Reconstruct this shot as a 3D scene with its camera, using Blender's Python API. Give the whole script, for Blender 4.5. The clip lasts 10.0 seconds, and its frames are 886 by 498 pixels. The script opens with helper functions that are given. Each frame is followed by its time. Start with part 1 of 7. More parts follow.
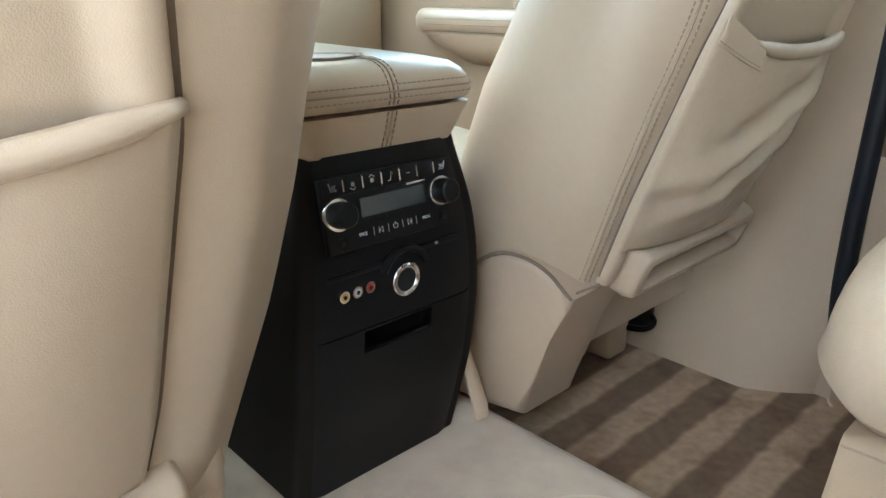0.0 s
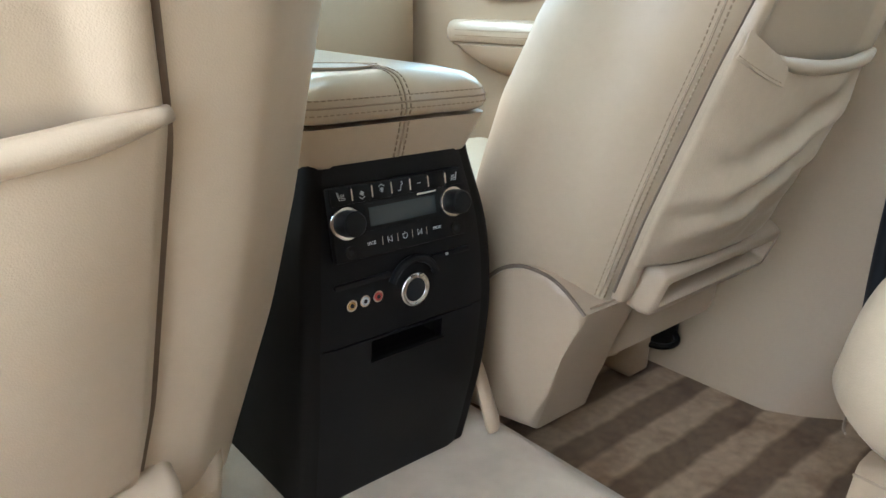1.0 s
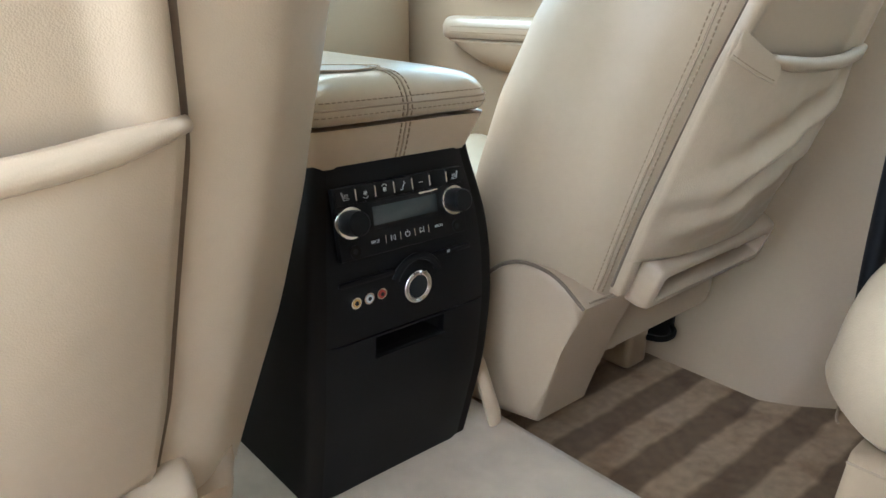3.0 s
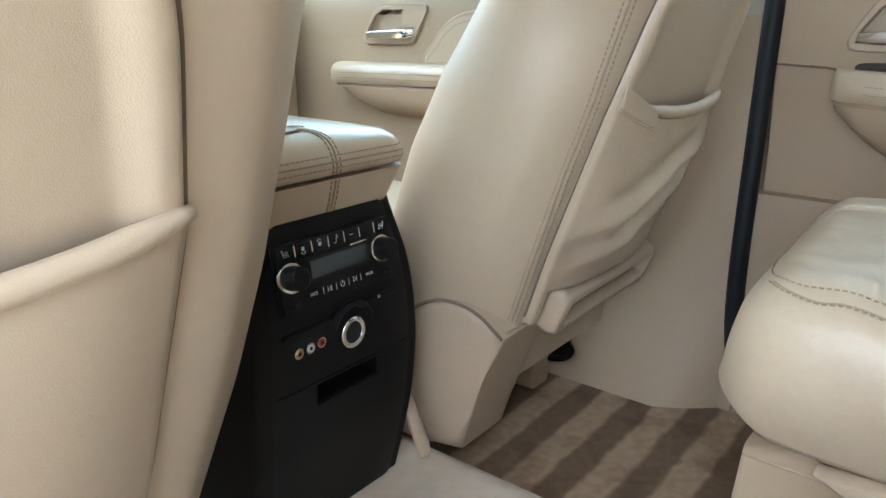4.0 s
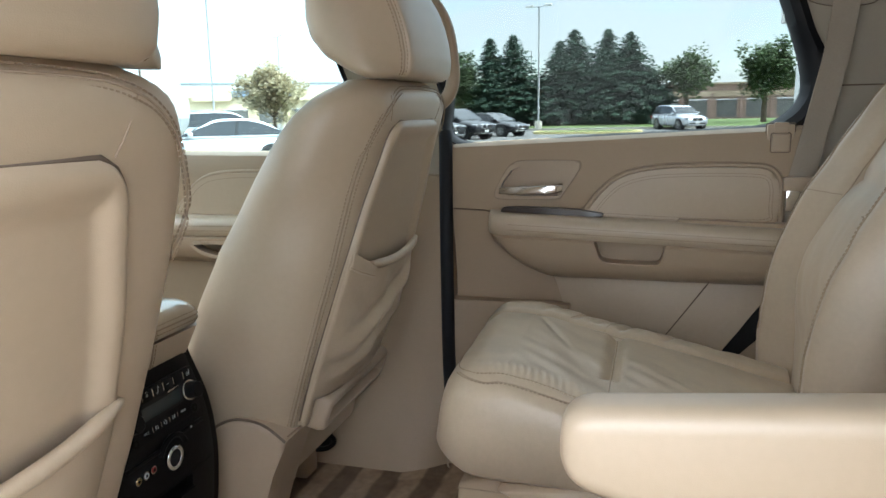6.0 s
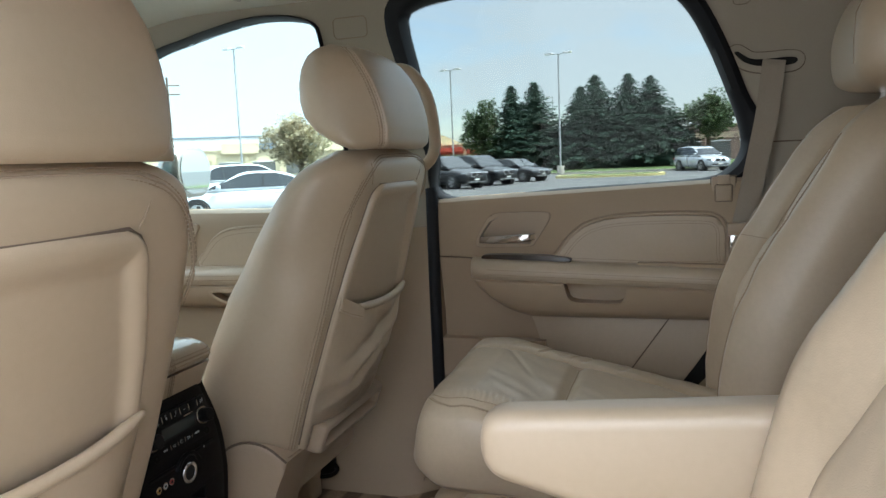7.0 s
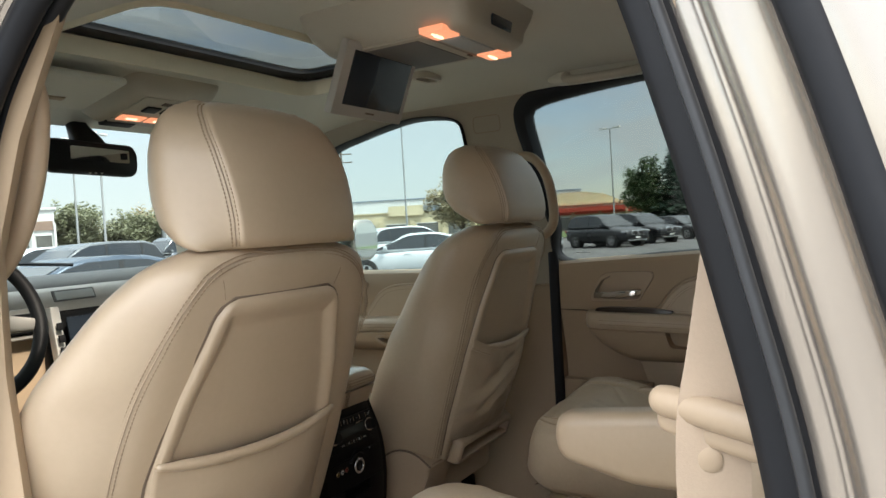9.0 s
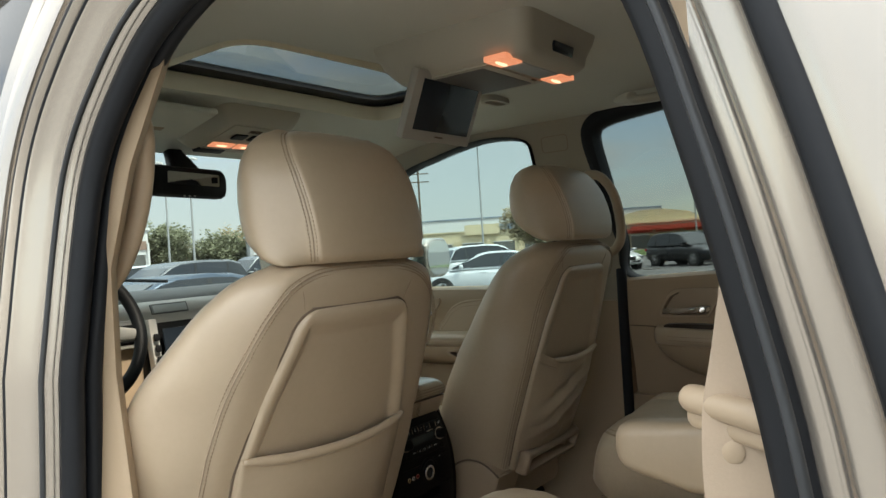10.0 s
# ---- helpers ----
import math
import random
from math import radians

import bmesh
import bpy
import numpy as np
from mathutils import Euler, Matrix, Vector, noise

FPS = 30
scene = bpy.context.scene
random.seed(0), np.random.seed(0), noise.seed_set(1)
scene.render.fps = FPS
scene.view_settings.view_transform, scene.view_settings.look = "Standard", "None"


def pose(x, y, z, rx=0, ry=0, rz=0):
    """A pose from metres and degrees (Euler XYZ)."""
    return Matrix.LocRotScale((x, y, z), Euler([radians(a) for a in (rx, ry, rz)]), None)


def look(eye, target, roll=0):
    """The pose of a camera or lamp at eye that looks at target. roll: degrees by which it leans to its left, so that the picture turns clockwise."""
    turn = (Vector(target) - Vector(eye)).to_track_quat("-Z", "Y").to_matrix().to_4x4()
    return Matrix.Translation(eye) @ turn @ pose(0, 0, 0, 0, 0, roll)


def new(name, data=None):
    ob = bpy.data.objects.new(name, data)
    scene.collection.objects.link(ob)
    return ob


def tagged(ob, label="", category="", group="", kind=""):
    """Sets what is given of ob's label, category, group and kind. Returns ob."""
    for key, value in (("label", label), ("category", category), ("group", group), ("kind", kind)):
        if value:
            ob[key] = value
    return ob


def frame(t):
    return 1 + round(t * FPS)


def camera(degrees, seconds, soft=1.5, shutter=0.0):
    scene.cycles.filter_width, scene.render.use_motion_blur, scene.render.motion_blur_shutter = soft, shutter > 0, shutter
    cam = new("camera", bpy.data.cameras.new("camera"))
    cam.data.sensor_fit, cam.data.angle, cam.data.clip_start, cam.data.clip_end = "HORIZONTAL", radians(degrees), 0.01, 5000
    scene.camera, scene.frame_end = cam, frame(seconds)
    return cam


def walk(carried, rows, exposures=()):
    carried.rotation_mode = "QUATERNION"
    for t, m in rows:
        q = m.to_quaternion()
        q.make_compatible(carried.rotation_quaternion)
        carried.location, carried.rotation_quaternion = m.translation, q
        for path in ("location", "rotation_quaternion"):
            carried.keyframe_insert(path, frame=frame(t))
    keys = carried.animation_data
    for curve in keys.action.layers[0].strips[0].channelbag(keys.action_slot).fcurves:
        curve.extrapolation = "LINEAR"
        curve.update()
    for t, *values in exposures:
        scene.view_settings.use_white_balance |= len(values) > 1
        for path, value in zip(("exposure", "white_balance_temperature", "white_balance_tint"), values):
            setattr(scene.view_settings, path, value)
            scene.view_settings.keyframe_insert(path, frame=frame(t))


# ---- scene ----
cam = camera(62.7, 10.0)
PATH = [
    (0, (-0.469, -0.536, 0.638), (0.858, 0.797, -0.043), 1.1),
    (0.5, (-0.451, -0.544, 0.638), (0.841, 0.829, -0.03), 1.5),
    (1, (-0.447, -0.554, 0.639), (0.811, 0.855, -0.018), 1.6),
    (1.5, (-0.443, -0.559, 0.639), (0.786, 0.874, -0.021), 1.5),
    (2, (-0.441, -0.562, 0.635), (0.774, 0.882, -0.027), 1.3),
    (3.3, (-0.476, -0.556, 0.65), (0.838, 0.798, -0.015), 1.0),
    (3.5, (-0.489, -0.553, 0.65), (0.877, 0.761, 0.012), 0.8),
    (4, (-0.536, -0.549, 0.683), (0.978, 0.615, 0.088), 0.6),
    (4.5, (-0.596, -0.554, 0.731), (1.063, 0.414, 0.175), 0.4),
    (5, (-0.679, -0.573, 0.774), (1.101, 0.196, 0.282), -0.1),
    (5.5, (-0.762, -0.61, 0.814), (1.094, -0.001, 0.387), -0.5),
    (5.7, (-0.798, -0.632, 0.828), (1.077, -0.065, 0.425), -0.7),
    (6.8, (-0.986, -0.82, 0.872), (0.904, -0.223, 0.606), -2.3),
    (7, (-1.019, -0.835, 0.875), (0.865, -0.211, 0.633), -2.5),
    (7.5, (-1.164, -0.871, 0.879), (0.699, -0.168, 0.694), -2.9),
    (8, (-1.284, -0.918, 0.893), (0.545, -0.12, 0.758), -3.2),
    (8.5, (-1.331, -0.997, 0.9), (0.45, -0.092, 0.805), -3.4),
    (9, (-1.359, -1.084, 0.901), (0.36, -0.064, 0.843), -3.5),
    (9.5, (-1.389, -1.125, 0.898), (0.268, -0.005, 0.877), -3.6),
    (10, (-1.413, -1.145, 0.896), (0.192, 0.047, 0.902), -3.7),
]
EXPOSURES = [(0, 4.06, 5800, 7), (3.5, 3.98, 5780, 7), (4.5, 3.76, 5850, 7), (5.5, 3.32, 6200, 11), (7, 2.76, 6250, 11), (7.5, 2.58, 6550, 13), (8, 2.38, 7300, 27), (8.6, 2.14, 7100, 20), (9.2, 1.92, 6850, 9), (10, 1.58, 6950, 7)]
walk(cam, [(t, look(eye, target, roll)) for t, eye, target, roll in PATH], EXPOSURES)

# ---- daylight: high thin cloud with blue gaps ----
SUN_ELEV, SUN_ROT = radians(54), radians(180)
world = bpy.data.worlds.new("sky")
scene.world = world
world.use_nodes = True
wn, wl = world.node_tree.nodes, world.node_tree.links
wn.clear()
w_out = wn.new("ShaderNodeOutputWorld")
w_bg = wn.new("ShaderNodeBackground")
w_sky = wn.new("ShaderNodeTexSky")
w_sky.sky_type = "NISHITA"
w_sky.sun_disc = False
w_sky.sun_elevation, w_sky.sun_rotation = SUN_ELEV, SUN_ROT
w_sky.air_density, w_sky.dust_density = 1.0, 0.6
w_tc = wn.new("ShaderNodeTexCoord")
w_map = wn.new("ShaderNodeMapping")
w_map.inputs["Scale"].default_value = (1.0, 1.0, 3.2)
w_noise = wn.new("ShaderNodeTexNoise")
w_noise.inputs["Scale"].default_value = 4.2
w_noise.inputs["Detail"].default_value = 7.0
w_noise.inputs["Roughness"].default_value = 0.55
w_noise.inputs["Distortion"].default_value = 0.4
w_ramp = wn.new("ShaderNodeMapRange")
w_ramp.inputs[1].default_value, w_ramp.inputs[2].default_value = 0.25, 0.52
w_ramp.inputs[3].default_value, w_ramp.inputs[4].default_value = 0.04, 0.85
w_mix = wn.new("ShaderNodeMix")
w_mix.data_type = "RGBA"
wl.new(w_tc.outputs["Generated"], w_map.inputs["Vector"])
wl.new(w_map.outputs[0], w_noise.inputs["Vector"])
# the cloud glows more towards the veiled sun
w_dot = wn.new("ShaderNodeVectorMath")
w_dot.operation = "DOT_PRODUCT"
w_dot.inputs[1].default_value = (math.sin(SUN_ROT) * math.cos(SUN_ELEV), math.cos(SUN_ROT) * math.cos(SUN_ELEV), math.sin(SUN_ELEV))
w_near = wn.new("ShaderNodeMapRange")
w_near.inputs[1].default_value, w_near.inputs[2].default_value = -1.0, 1.0
w_sq, w_amp, w_glow, w_up = wn.new("ShaderNodeMath"), wn.new("ShaderNodeMath"), wn.new("ShaderNodeVectorMath"), wn.new("ShaderNodeMath")
# and, as under any overcast, more overhead than at the horizon
w_sep, w_rise = wn.new("ShaderNodeSeparateXYZ"), wn.new("ShaderNodeMapRange")
w_rise.inputs[1].default_value, w_rise.inputs[2].default_value = 0.22, 1.0
w_rise.inputs[3].default_value, w_rise.inputs[4].default_value = 0.68, 3.2
w_up.operation = "MULTIPLY"
wl.new(w_tc.outputs["Generated"], w_sep.inputs[0])
wl.new(w_sep.outputs["Z"], w_rise.inputs[0])
w_sq.operation, w_sq.inputs[1].default_value = "POWER", 2.5
w_amp.operation, w_amp.inputs[1].default_value, w_amp.inputs[2].default_value = "MULTIPLY_ADD", 0.0, 0.80
w_glow.operation = "SCALE"
w_glow.inputs[0].default_value = (7.4, 7.7, 8.0)
wl.new(w_tc.outputs["Generated"], w_dot.inputs[0])
wl.new(w_dot.outputs["Value"], w_near.inputs[0])
wl.new(w_near.outputs[0], w_sq.inputs[0])
wl.new(w_sq.outputs[0], w_amp.inputs[0])
wl.new(w_amp.outputs[0], w_up.inputs[0])
wl.new(w_rise.outputs[0], w_up.inputs[1])
wl.new(w_up.outputs[0], w_glow.inputs["Scale"])
wl.new(w_glow.outputs[0], w_mix.inputs[7])
wl.new(w_noise.outputs["Fac"], w_ramp.inputs[0])
wl.new(w_ramp.outputs[0], w_mix.inputs[0])
wl.new(w_sky.outputs[0], w_mix.inputs[6])
wl.new(w_mix.outputs[2], w_bg.inputs["Color"])
wl.new(w_bg.outputs[0], w_out.inputs["Surface"])
w_bg.inputs["Strength"].default_value = 0.108

sun = new("sun", bpy.data.lights.new("sun", "SUN"))
sun.data.energy, sun.data.angle, sun.data.color = 2.3, radians(8), (1.0, 0.94, 0.85)
sun.matrix_world = look((math.sin(SUN_ROT) * math.cos(SUN_ELEV) * 30, math.cos(SUN_ROT) * math.cos(SUN_ELEV) * 30, math.sin(SUN_ELEV) * 30), (0, 0, 0))


# ---- materials ----
def material(name, color, rough=0.5, metal=0.0, vary=0.08, big=3.0, fine=160.0, bump=0.0, bump_scale=600.0, cell=False, tint=None,
             transmission=0.0, coat=0.0, sheen=0.0, ior=1.45, rough_vary=0.06, spec=0.5):
    """A procedural surface: base colour varied at two scales, uneven gloss, fine relief. Scales are per metre."""
    m = bpy.data.materials.new(name)
    m.use_nodes = True
    n, l = m.node_tree.nodes, m.node_tree.links
    b = n["Principled BSDF"]
    b.inputs["Roughness"].default_value = rough
    b.inputs["Metallic"].default_value = metal
    b.inputs["IOR"].default_value = ior
    b.inputs["Specular IOR Level"].default_value = spec
    b.inputs["Transmission Weight"].default_value = transmission
    b.inputs["Coat Weight"].default_value = coat
    b.inputs["Sheen Weight"].default_value = sheen
    tc = n.new("ShaderNodeTexCoord")
    n1 = n.new("ShaderNodeTexNoise")
    n1.inputs["Scale"].default_value, n1.inputs["Detail"].default_value = big, 4
    n2 = n.new("ShaderNodeTexNoise")
    n2.inputs["Scale"].default_value, n2.inputs["Detail"].default_value = fine, 3
    for q in (n1, n2):
        l.new(tc.outputs["Object"], q.inputs["Vector"])
    add = n.new("ShaderNodeMath")
    add.operation = "MULTIPLY_ADD"
    add.inputs[1].default_value = 0.4
    l.new(n2.outputs["Fac"], add.inputs[0])
    l.new(n1.outputs["Fac"], add.inputs[2])
    rng = n.new("ShaderNodeMapRange")
    rng.inputs[1].default_value, rng.inputs[2].default_value = 0.4, 1.0
    l.new(add.outputs[0], rng.inputs[0])
    mix = n.new("ShaderNodeMix")
    mix.data_type = "RGBA"
    t = tint or color
    mix.inputs[6].default_value = (*[c * (1 - vary) for c in color], 1)
    mix.inputs[7].default_value = (*[min(1, c * (1 + vary)) for c in t], 1)
    l.new(rng.outputs[0], mix.inputs[0])
    l.new(mix.outputs[2], b.inputs["Base Color"])
    if rough_vary:
        rr = n.new("ShaderNodeMapRange")
        rr.inputs[3].default_value, rr.inputs[4].default_value = max(0.0, rough - rough_vary), min(1, rough + rough_vary)
        l.new(n1.outputs["Fac"], rr.inputs[0])
        l.new(rr.outputs[0], b.inputs["Roughness"])
    if bump:
        if cell:
            g = n.new("ShaderNodeTexVoronoi")
            g.inputs["Scale"].default_value = bump_scale
            src = g.outputs["Distance"]
        else:
            g = n.new("ShaderNodeTexNoise")
            g.inputs["Scale"].default_value, g.inputs["Detail"].default_value = bump_scale, 3
            src = g.outputs["Fac"]
        l.new(tc.outputs["Object"], g.inputs["Vector"])
        bp = n.new("ShaderNodeBump")
        bp.inputs["Strength"].default_value = bump
        bp.inputs["Distance"].default_value = 0.001
        l.new(src, bp.inputs["Height"])
        l.new(bp.outputs[0], b.inputs["Normal"])
    return m


def glowing(name, color, strength):
    m = bpy.data.materials.new(name)
    m.use_nodes = True
    b = m.node_tree.nodes["Principled BSDF"]
    b.inputs["Base Color"].default_value = (0.4, 0.22, 0.16, 1)
    b.inputs["Emission Color"].default_value = (*color, 1)
    b.inputs["Emission Strength"].default_value = strength
    return m


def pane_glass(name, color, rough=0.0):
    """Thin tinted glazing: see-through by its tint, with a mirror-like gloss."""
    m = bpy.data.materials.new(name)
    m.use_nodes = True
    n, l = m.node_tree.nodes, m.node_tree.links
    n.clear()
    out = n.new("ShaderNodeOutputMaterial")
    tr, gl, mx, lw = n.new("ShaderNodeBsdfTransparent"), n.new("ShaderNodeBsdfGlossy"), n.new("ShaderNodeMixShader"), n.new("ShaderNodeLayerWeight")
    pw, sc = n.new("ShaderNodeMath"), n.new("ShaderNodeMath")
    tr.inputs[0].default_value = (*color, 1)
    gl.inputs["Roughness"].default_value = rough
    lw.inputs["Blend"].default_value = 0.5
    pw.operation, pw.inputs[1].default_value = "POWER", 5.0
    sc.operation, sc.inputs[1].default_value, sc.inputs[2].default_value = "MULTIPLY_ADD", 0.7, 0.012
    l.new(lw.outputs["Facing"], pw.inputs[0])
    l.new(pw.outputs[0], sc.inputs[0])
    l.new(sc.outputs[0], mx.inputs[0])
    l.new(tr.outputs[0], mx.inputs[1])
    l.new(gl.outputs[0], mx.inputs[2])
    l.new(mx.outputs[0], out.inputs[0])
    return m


LEATHER = material("cashmere_leather", (0.475, 0.370, 0.250), 0.42, vary=0.05, big=5, fine=90, bump=0.12, bump_scale=900, cell=True, tint=(0.485, 0.38, 0.268), spec=0.8)
LEATHER_CREASED = material("creased_leather", (0.47, 0.368, 0.255), 0.40, vary=0.08, big=9, fine=120, bump=0.16, bump_scale=600, cell=True, tint=(0.478, 0.376, 0.264))
for m in (LEATHER, LEATHER_CREASED):
    m.node_tree.nodes["Principled BSDF"].inputs["Coat Weight"].default_value = 0.35
    m.node_tree.nodes["Principled BSDF"].inputs["Coat Roughness"].default_value = 0.40
TRIM = material("beige_trim_plastic", (0.41, 0.307, 0.205), 0.5, vary=0.04, big=4, fine=200, bump=0.22, bump_scale=1500)
TRIM_SMOOTH = material("smooth_beige_plastic", (0.45, 0.345, 0.242), 0.4, vary=0.04, big=6, fine=150)
HEADLINER = material("headliner_cloth", (0.60, 0.585, 0.50), 0.92, vary=0.06, big=3, fine=400, bump=0.35, bump_scale=1800, sheen=0.2, rough_vary=0.02)
THREAD = material("brown_thread", (0.29, 0.215, 0.145), 0.8, vary=0.2, fine=900)
FINE_SEAM = material("leather_seam", (0.34, 0.26, 0.185), 0.85, vary=0.1)
SEAM = material("dark_seam", (0.16, 0.12, 0.088), 0.9, vary=0.1)
BLACK = material("black_soft_plastic", (0.0065, 0.0065, 0.007), 0.5, vary=0.12, big=8, fine=300, bump=0.2, bump_scale=1600, spec=0.24)
BLACK_SIDE = material("charcoal_side_plastic", (0.009, 0.008, 0.0072), 0.6, vary=0.12, big=8, fine=300, spec=0.15)
RUBBER = material("black_door_rubber", (0.011, 0.0125, 0.0155), 0.5, vary=0.15, big=12, fine=120, spec=0.3)
RIB_HIGHLIGHT = material("rubber_rib_highlight", (0.035, 0.038, 0.042), 0.36, vary=0.15, big=12, fine=120)
# roof plastic's tone, darkened to paint in the shade on the upper walls
SHADED_TRIM = material("shaded_trim_plastic", (0.40, 0.35, 0.275), 0.55, vary=0.04, big=4, fine=200, bump=0.22, bump_scale=1500)
ROOF_TRIM = material("pale_roof_plastic", (0.47, 0.43, 0.35), 0.5, vary=0.04, big=5, fine=200, bump=0.15, bump_scale=1500)
# near-black paint that stands for the shade inside holes and gaps
RECESS_SHADE = material("painted_recess_shade", (0.006, 0.006, 0.006), 0.8, vary=0.1)
CHROME = material("chrome", (0.82, 0.82, 0.82), 0.1, metal=1.0, vary=0.02, rough_vary=0.04)
GOLD = material("brass_contact", (0.75, 0.55, 0.25), 0.25, metal=1.0, vary=0.05)
DISPLAY = material("grey_display", (0.045, 0.055, 0.055), 0.25, vary=0.05, coat=0.5)
SCREEN = material("dark_video_screen", (0.018, 0.025, 0.035), 0.22, vary=0.05, coat=0.3)
LEGEND = material("white_legend", (0.46, 0.48, 0.47), 0.6, vary=0.03)
WOOD = material("dark_walnut_trim", (0.028, 0.016, 0.010), 0.30, vary=0.35, big=14, fine=90, coat=0.25)
PAINT = material("champagne_metallic_paint", (0.54, 0.49, 0.43), 0.22, metal=0.78, vary=0.05, big=3, fine=900, coat=0.4)
BELT = material("beige_belt_webbing", (0.50, 0.39, 0.29), 0.75, vary=0.08, big=8, fine=300, bump=0.2, bump_scale=700)
BELT_GREY = material("taupe_belt_webbing", (0.36, 0.305, 0.245), 0.75, vary=0.12, big=8, fine=300, bump=0.7, bump_scale=700)
SILVER = material("silver_plastic", (0.55, 0.53, 0.49), 0.35, metal=0.3, vary=0.03)
DASH = material("grey_dash_top", (0.17, 0.17, 0.165), 0.65, vary=0.1, bump=0.3, bump_scale=900)
LAMP_GLOW = glowing("warm_lamp_lens", (1.0, 0.36, 0.19), 0.25)
BULB_GLOW = glowing("lamp_bulb", (1.0, 0.62, 0.38), 0.62)
TINTED = pane_glass("privacy_glass", (0.445, 0.482, 0.478))
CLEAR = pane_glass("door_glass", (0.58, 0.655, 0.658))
SCREEN_GLASS = pane_glass("windscreen_glass", (0.43, 0.505, 0.508))
ROOF_GLASS = pane_glass("sunroof_glass", (0.38, 0.415, 0.41))
CAR_GLASS = material("dark_car_glass", (0.02, 0.024, 0.028), 0.08, vary=0.1, coat=0.5)
MIRROR = material("mirror_glass", (0.85, 0.87, 0.86), 0.03, metal=1.0, vary=0.0, rough_vary=0.0)


def carpet_material():
    """Beige cut-pile carpet with broad brushed stripes and a few stains."""
    m = material("striped_carpet", (0.37, 0.272, 0.180), 0.95, vary=0.25, big=60, fine=700, bump=0.9, bump_scale=1100, sheen=0.08, rough_vary=0.02)
    n, l = m.node_tree.nodes, m.node_tree.links
    b = n["Principled BSDF"]
    old = b.inputs["Base Color"].links[0].from_socket
    tc = n.new("ShaderNodeTexCoord")
    wave = n.new("ShaderNodeTexWave")
    wave.wave_type, wave.bands_direction = "BANDS", "Y"
    wave.inputs["Scale"].default_value = 3.1
    wave.inputs["Distortion"].default_value = 0.45
    wave.inputs["Detail"].default_value = 1.0
    wave.inputs["Detail Scale"].default_value = 6.0
    rng = n.new("ShaderNodeMapRange")
    rng.inputs[1].default_value, rng.inputs[2].default_value = 0.36, 0.64
    stain = n.new("ShaderNodeTexNoise")
    stain.inputs["Scale"].default_value, stain.inputs["Detail"].default_value = 9, 3
    srng = n.new("ShaderNodeMapRange")
    srng.inputs[1].default_value, srng.inputs[2].default_value = 0.52, 0.70
    srng.inputs[4].default_value = 0.7
    mx = n.new("ShaderNodeMix")
    mx.data_type, mx.blend_type = "RGBA", "MULTIPLY"
    mx.inputs[0].default_value = 1.0
    col = n.new("ShaderNodeMix")
    col.data_type = "RGBA"
    col.inputs[6].default_value, col.inputs[7].default_value = (0.45, 0.38, 0.31, 1), (1.05, 1.0, 0.94, 1)
    mx2 = n.new("ShaderNodeMix")
    mx2.data_type, mx2.blend_type = "RGBA", "MULTIPLY"
    mx2.inputs[7].default_value = (0.5, 0.38, 0.29, 1)
    l.new(tc.outputs["Object"], wave.inputs["Vector"])
    l.new(tc.outputs["Object"], stain.inputs["Vector"])
    l.new(wave.outputs["Fac"], rng.inputs[0])
    l.new(rng.outputs[0], col.inputs[0])
    l.new(old, mx.inputs[6])
    l.new(col.outputs[2], mx.inputs[7])
    l.new(mx.outputs[2], mx2.inputs[6])
    l.new(stain.outputs["Fac"], srng.inputs[0])
    l.new(srng.outputs[0], mx2.inputs[0])
    l.new(mx2.outputs[2], b.inputs["Base Color"])
    return m


CARPET = carpet_material()
TUNNEL_CARPET = material("tan_carpet", (0.46, 0.365, 0.265), 0.95, vary=0.16, big=25, fine=700, bump=0.9, bump_scale=1100, sheen=0.3, rough_vary=0.02)


# ---- building tools ----
def finish(bm, sharp=0.75):
    bmesh.ops.remove_doubles(bm, verts=bm.verts, dist=1e-5)
    bmesh.ops.recalc_face_normals(bm, faces=bm.faces)
    for f in bm.faces:
        f.smooth = True
    for e in bm.edges:
        if len(e.link_faces) == 2 and e.calc_face_angle(0) > sharp:
            e.smooth = False


def thing(name, label, category, at=(0, 0, 0), group="", kind=""):
    ob = new(name)
    ob.location = at
    ob.empty_display_size = 0.05
    return tagged(ob, label, category, group, kind)


def part(name, bm, material_, parent=None, label="", sharp=0.75):
    """Links a bmesh in world metres as ONE mesh object, under a thing or a part if one is given."""
    finish(bm, sharp)
    me = bpy.data.meshes.new(name)
    bm.to_mesh(me)
    bm.free()
    me.materials.append(material_)
    ob = new(name, me)
    if parent is not None:
        ob.parent = parent
        top = parent
        while top.parent is not None:
            top = top.parent
        if parent is top:
            ob.matrix_parent_inverse = Matrix.Translation(-Vector(top.location))
    if label:
        ob["label"] = label
    return ob


def structure(name, bm, material_, label, category="", sharp=0.75):
    return tagged(part(name, bm, material_, None, "", sharp), label, category or name, "", "structure")


def ring_loft(rings, caps=True, closed=True, bm=None):
    """Skins rings of equally many points; caps closes both ends."""
    bm = bm or bmesh.new()
    vs = [[bm.verts.new(p) for p in r] for r in rings]
    n = len(rings[0])
    for a, b in zip(vs[:-1], vs[1:]):
        for i in range(n if closed else n - 1):
            j = (i + 1) % n
            bm.faces.new((a[i], a[j], b[j], b[i]))
    if caps and closed:
        bm.faces.new(vs[0][::-1])
        bm.faces.new(vs[-1])
    return bm


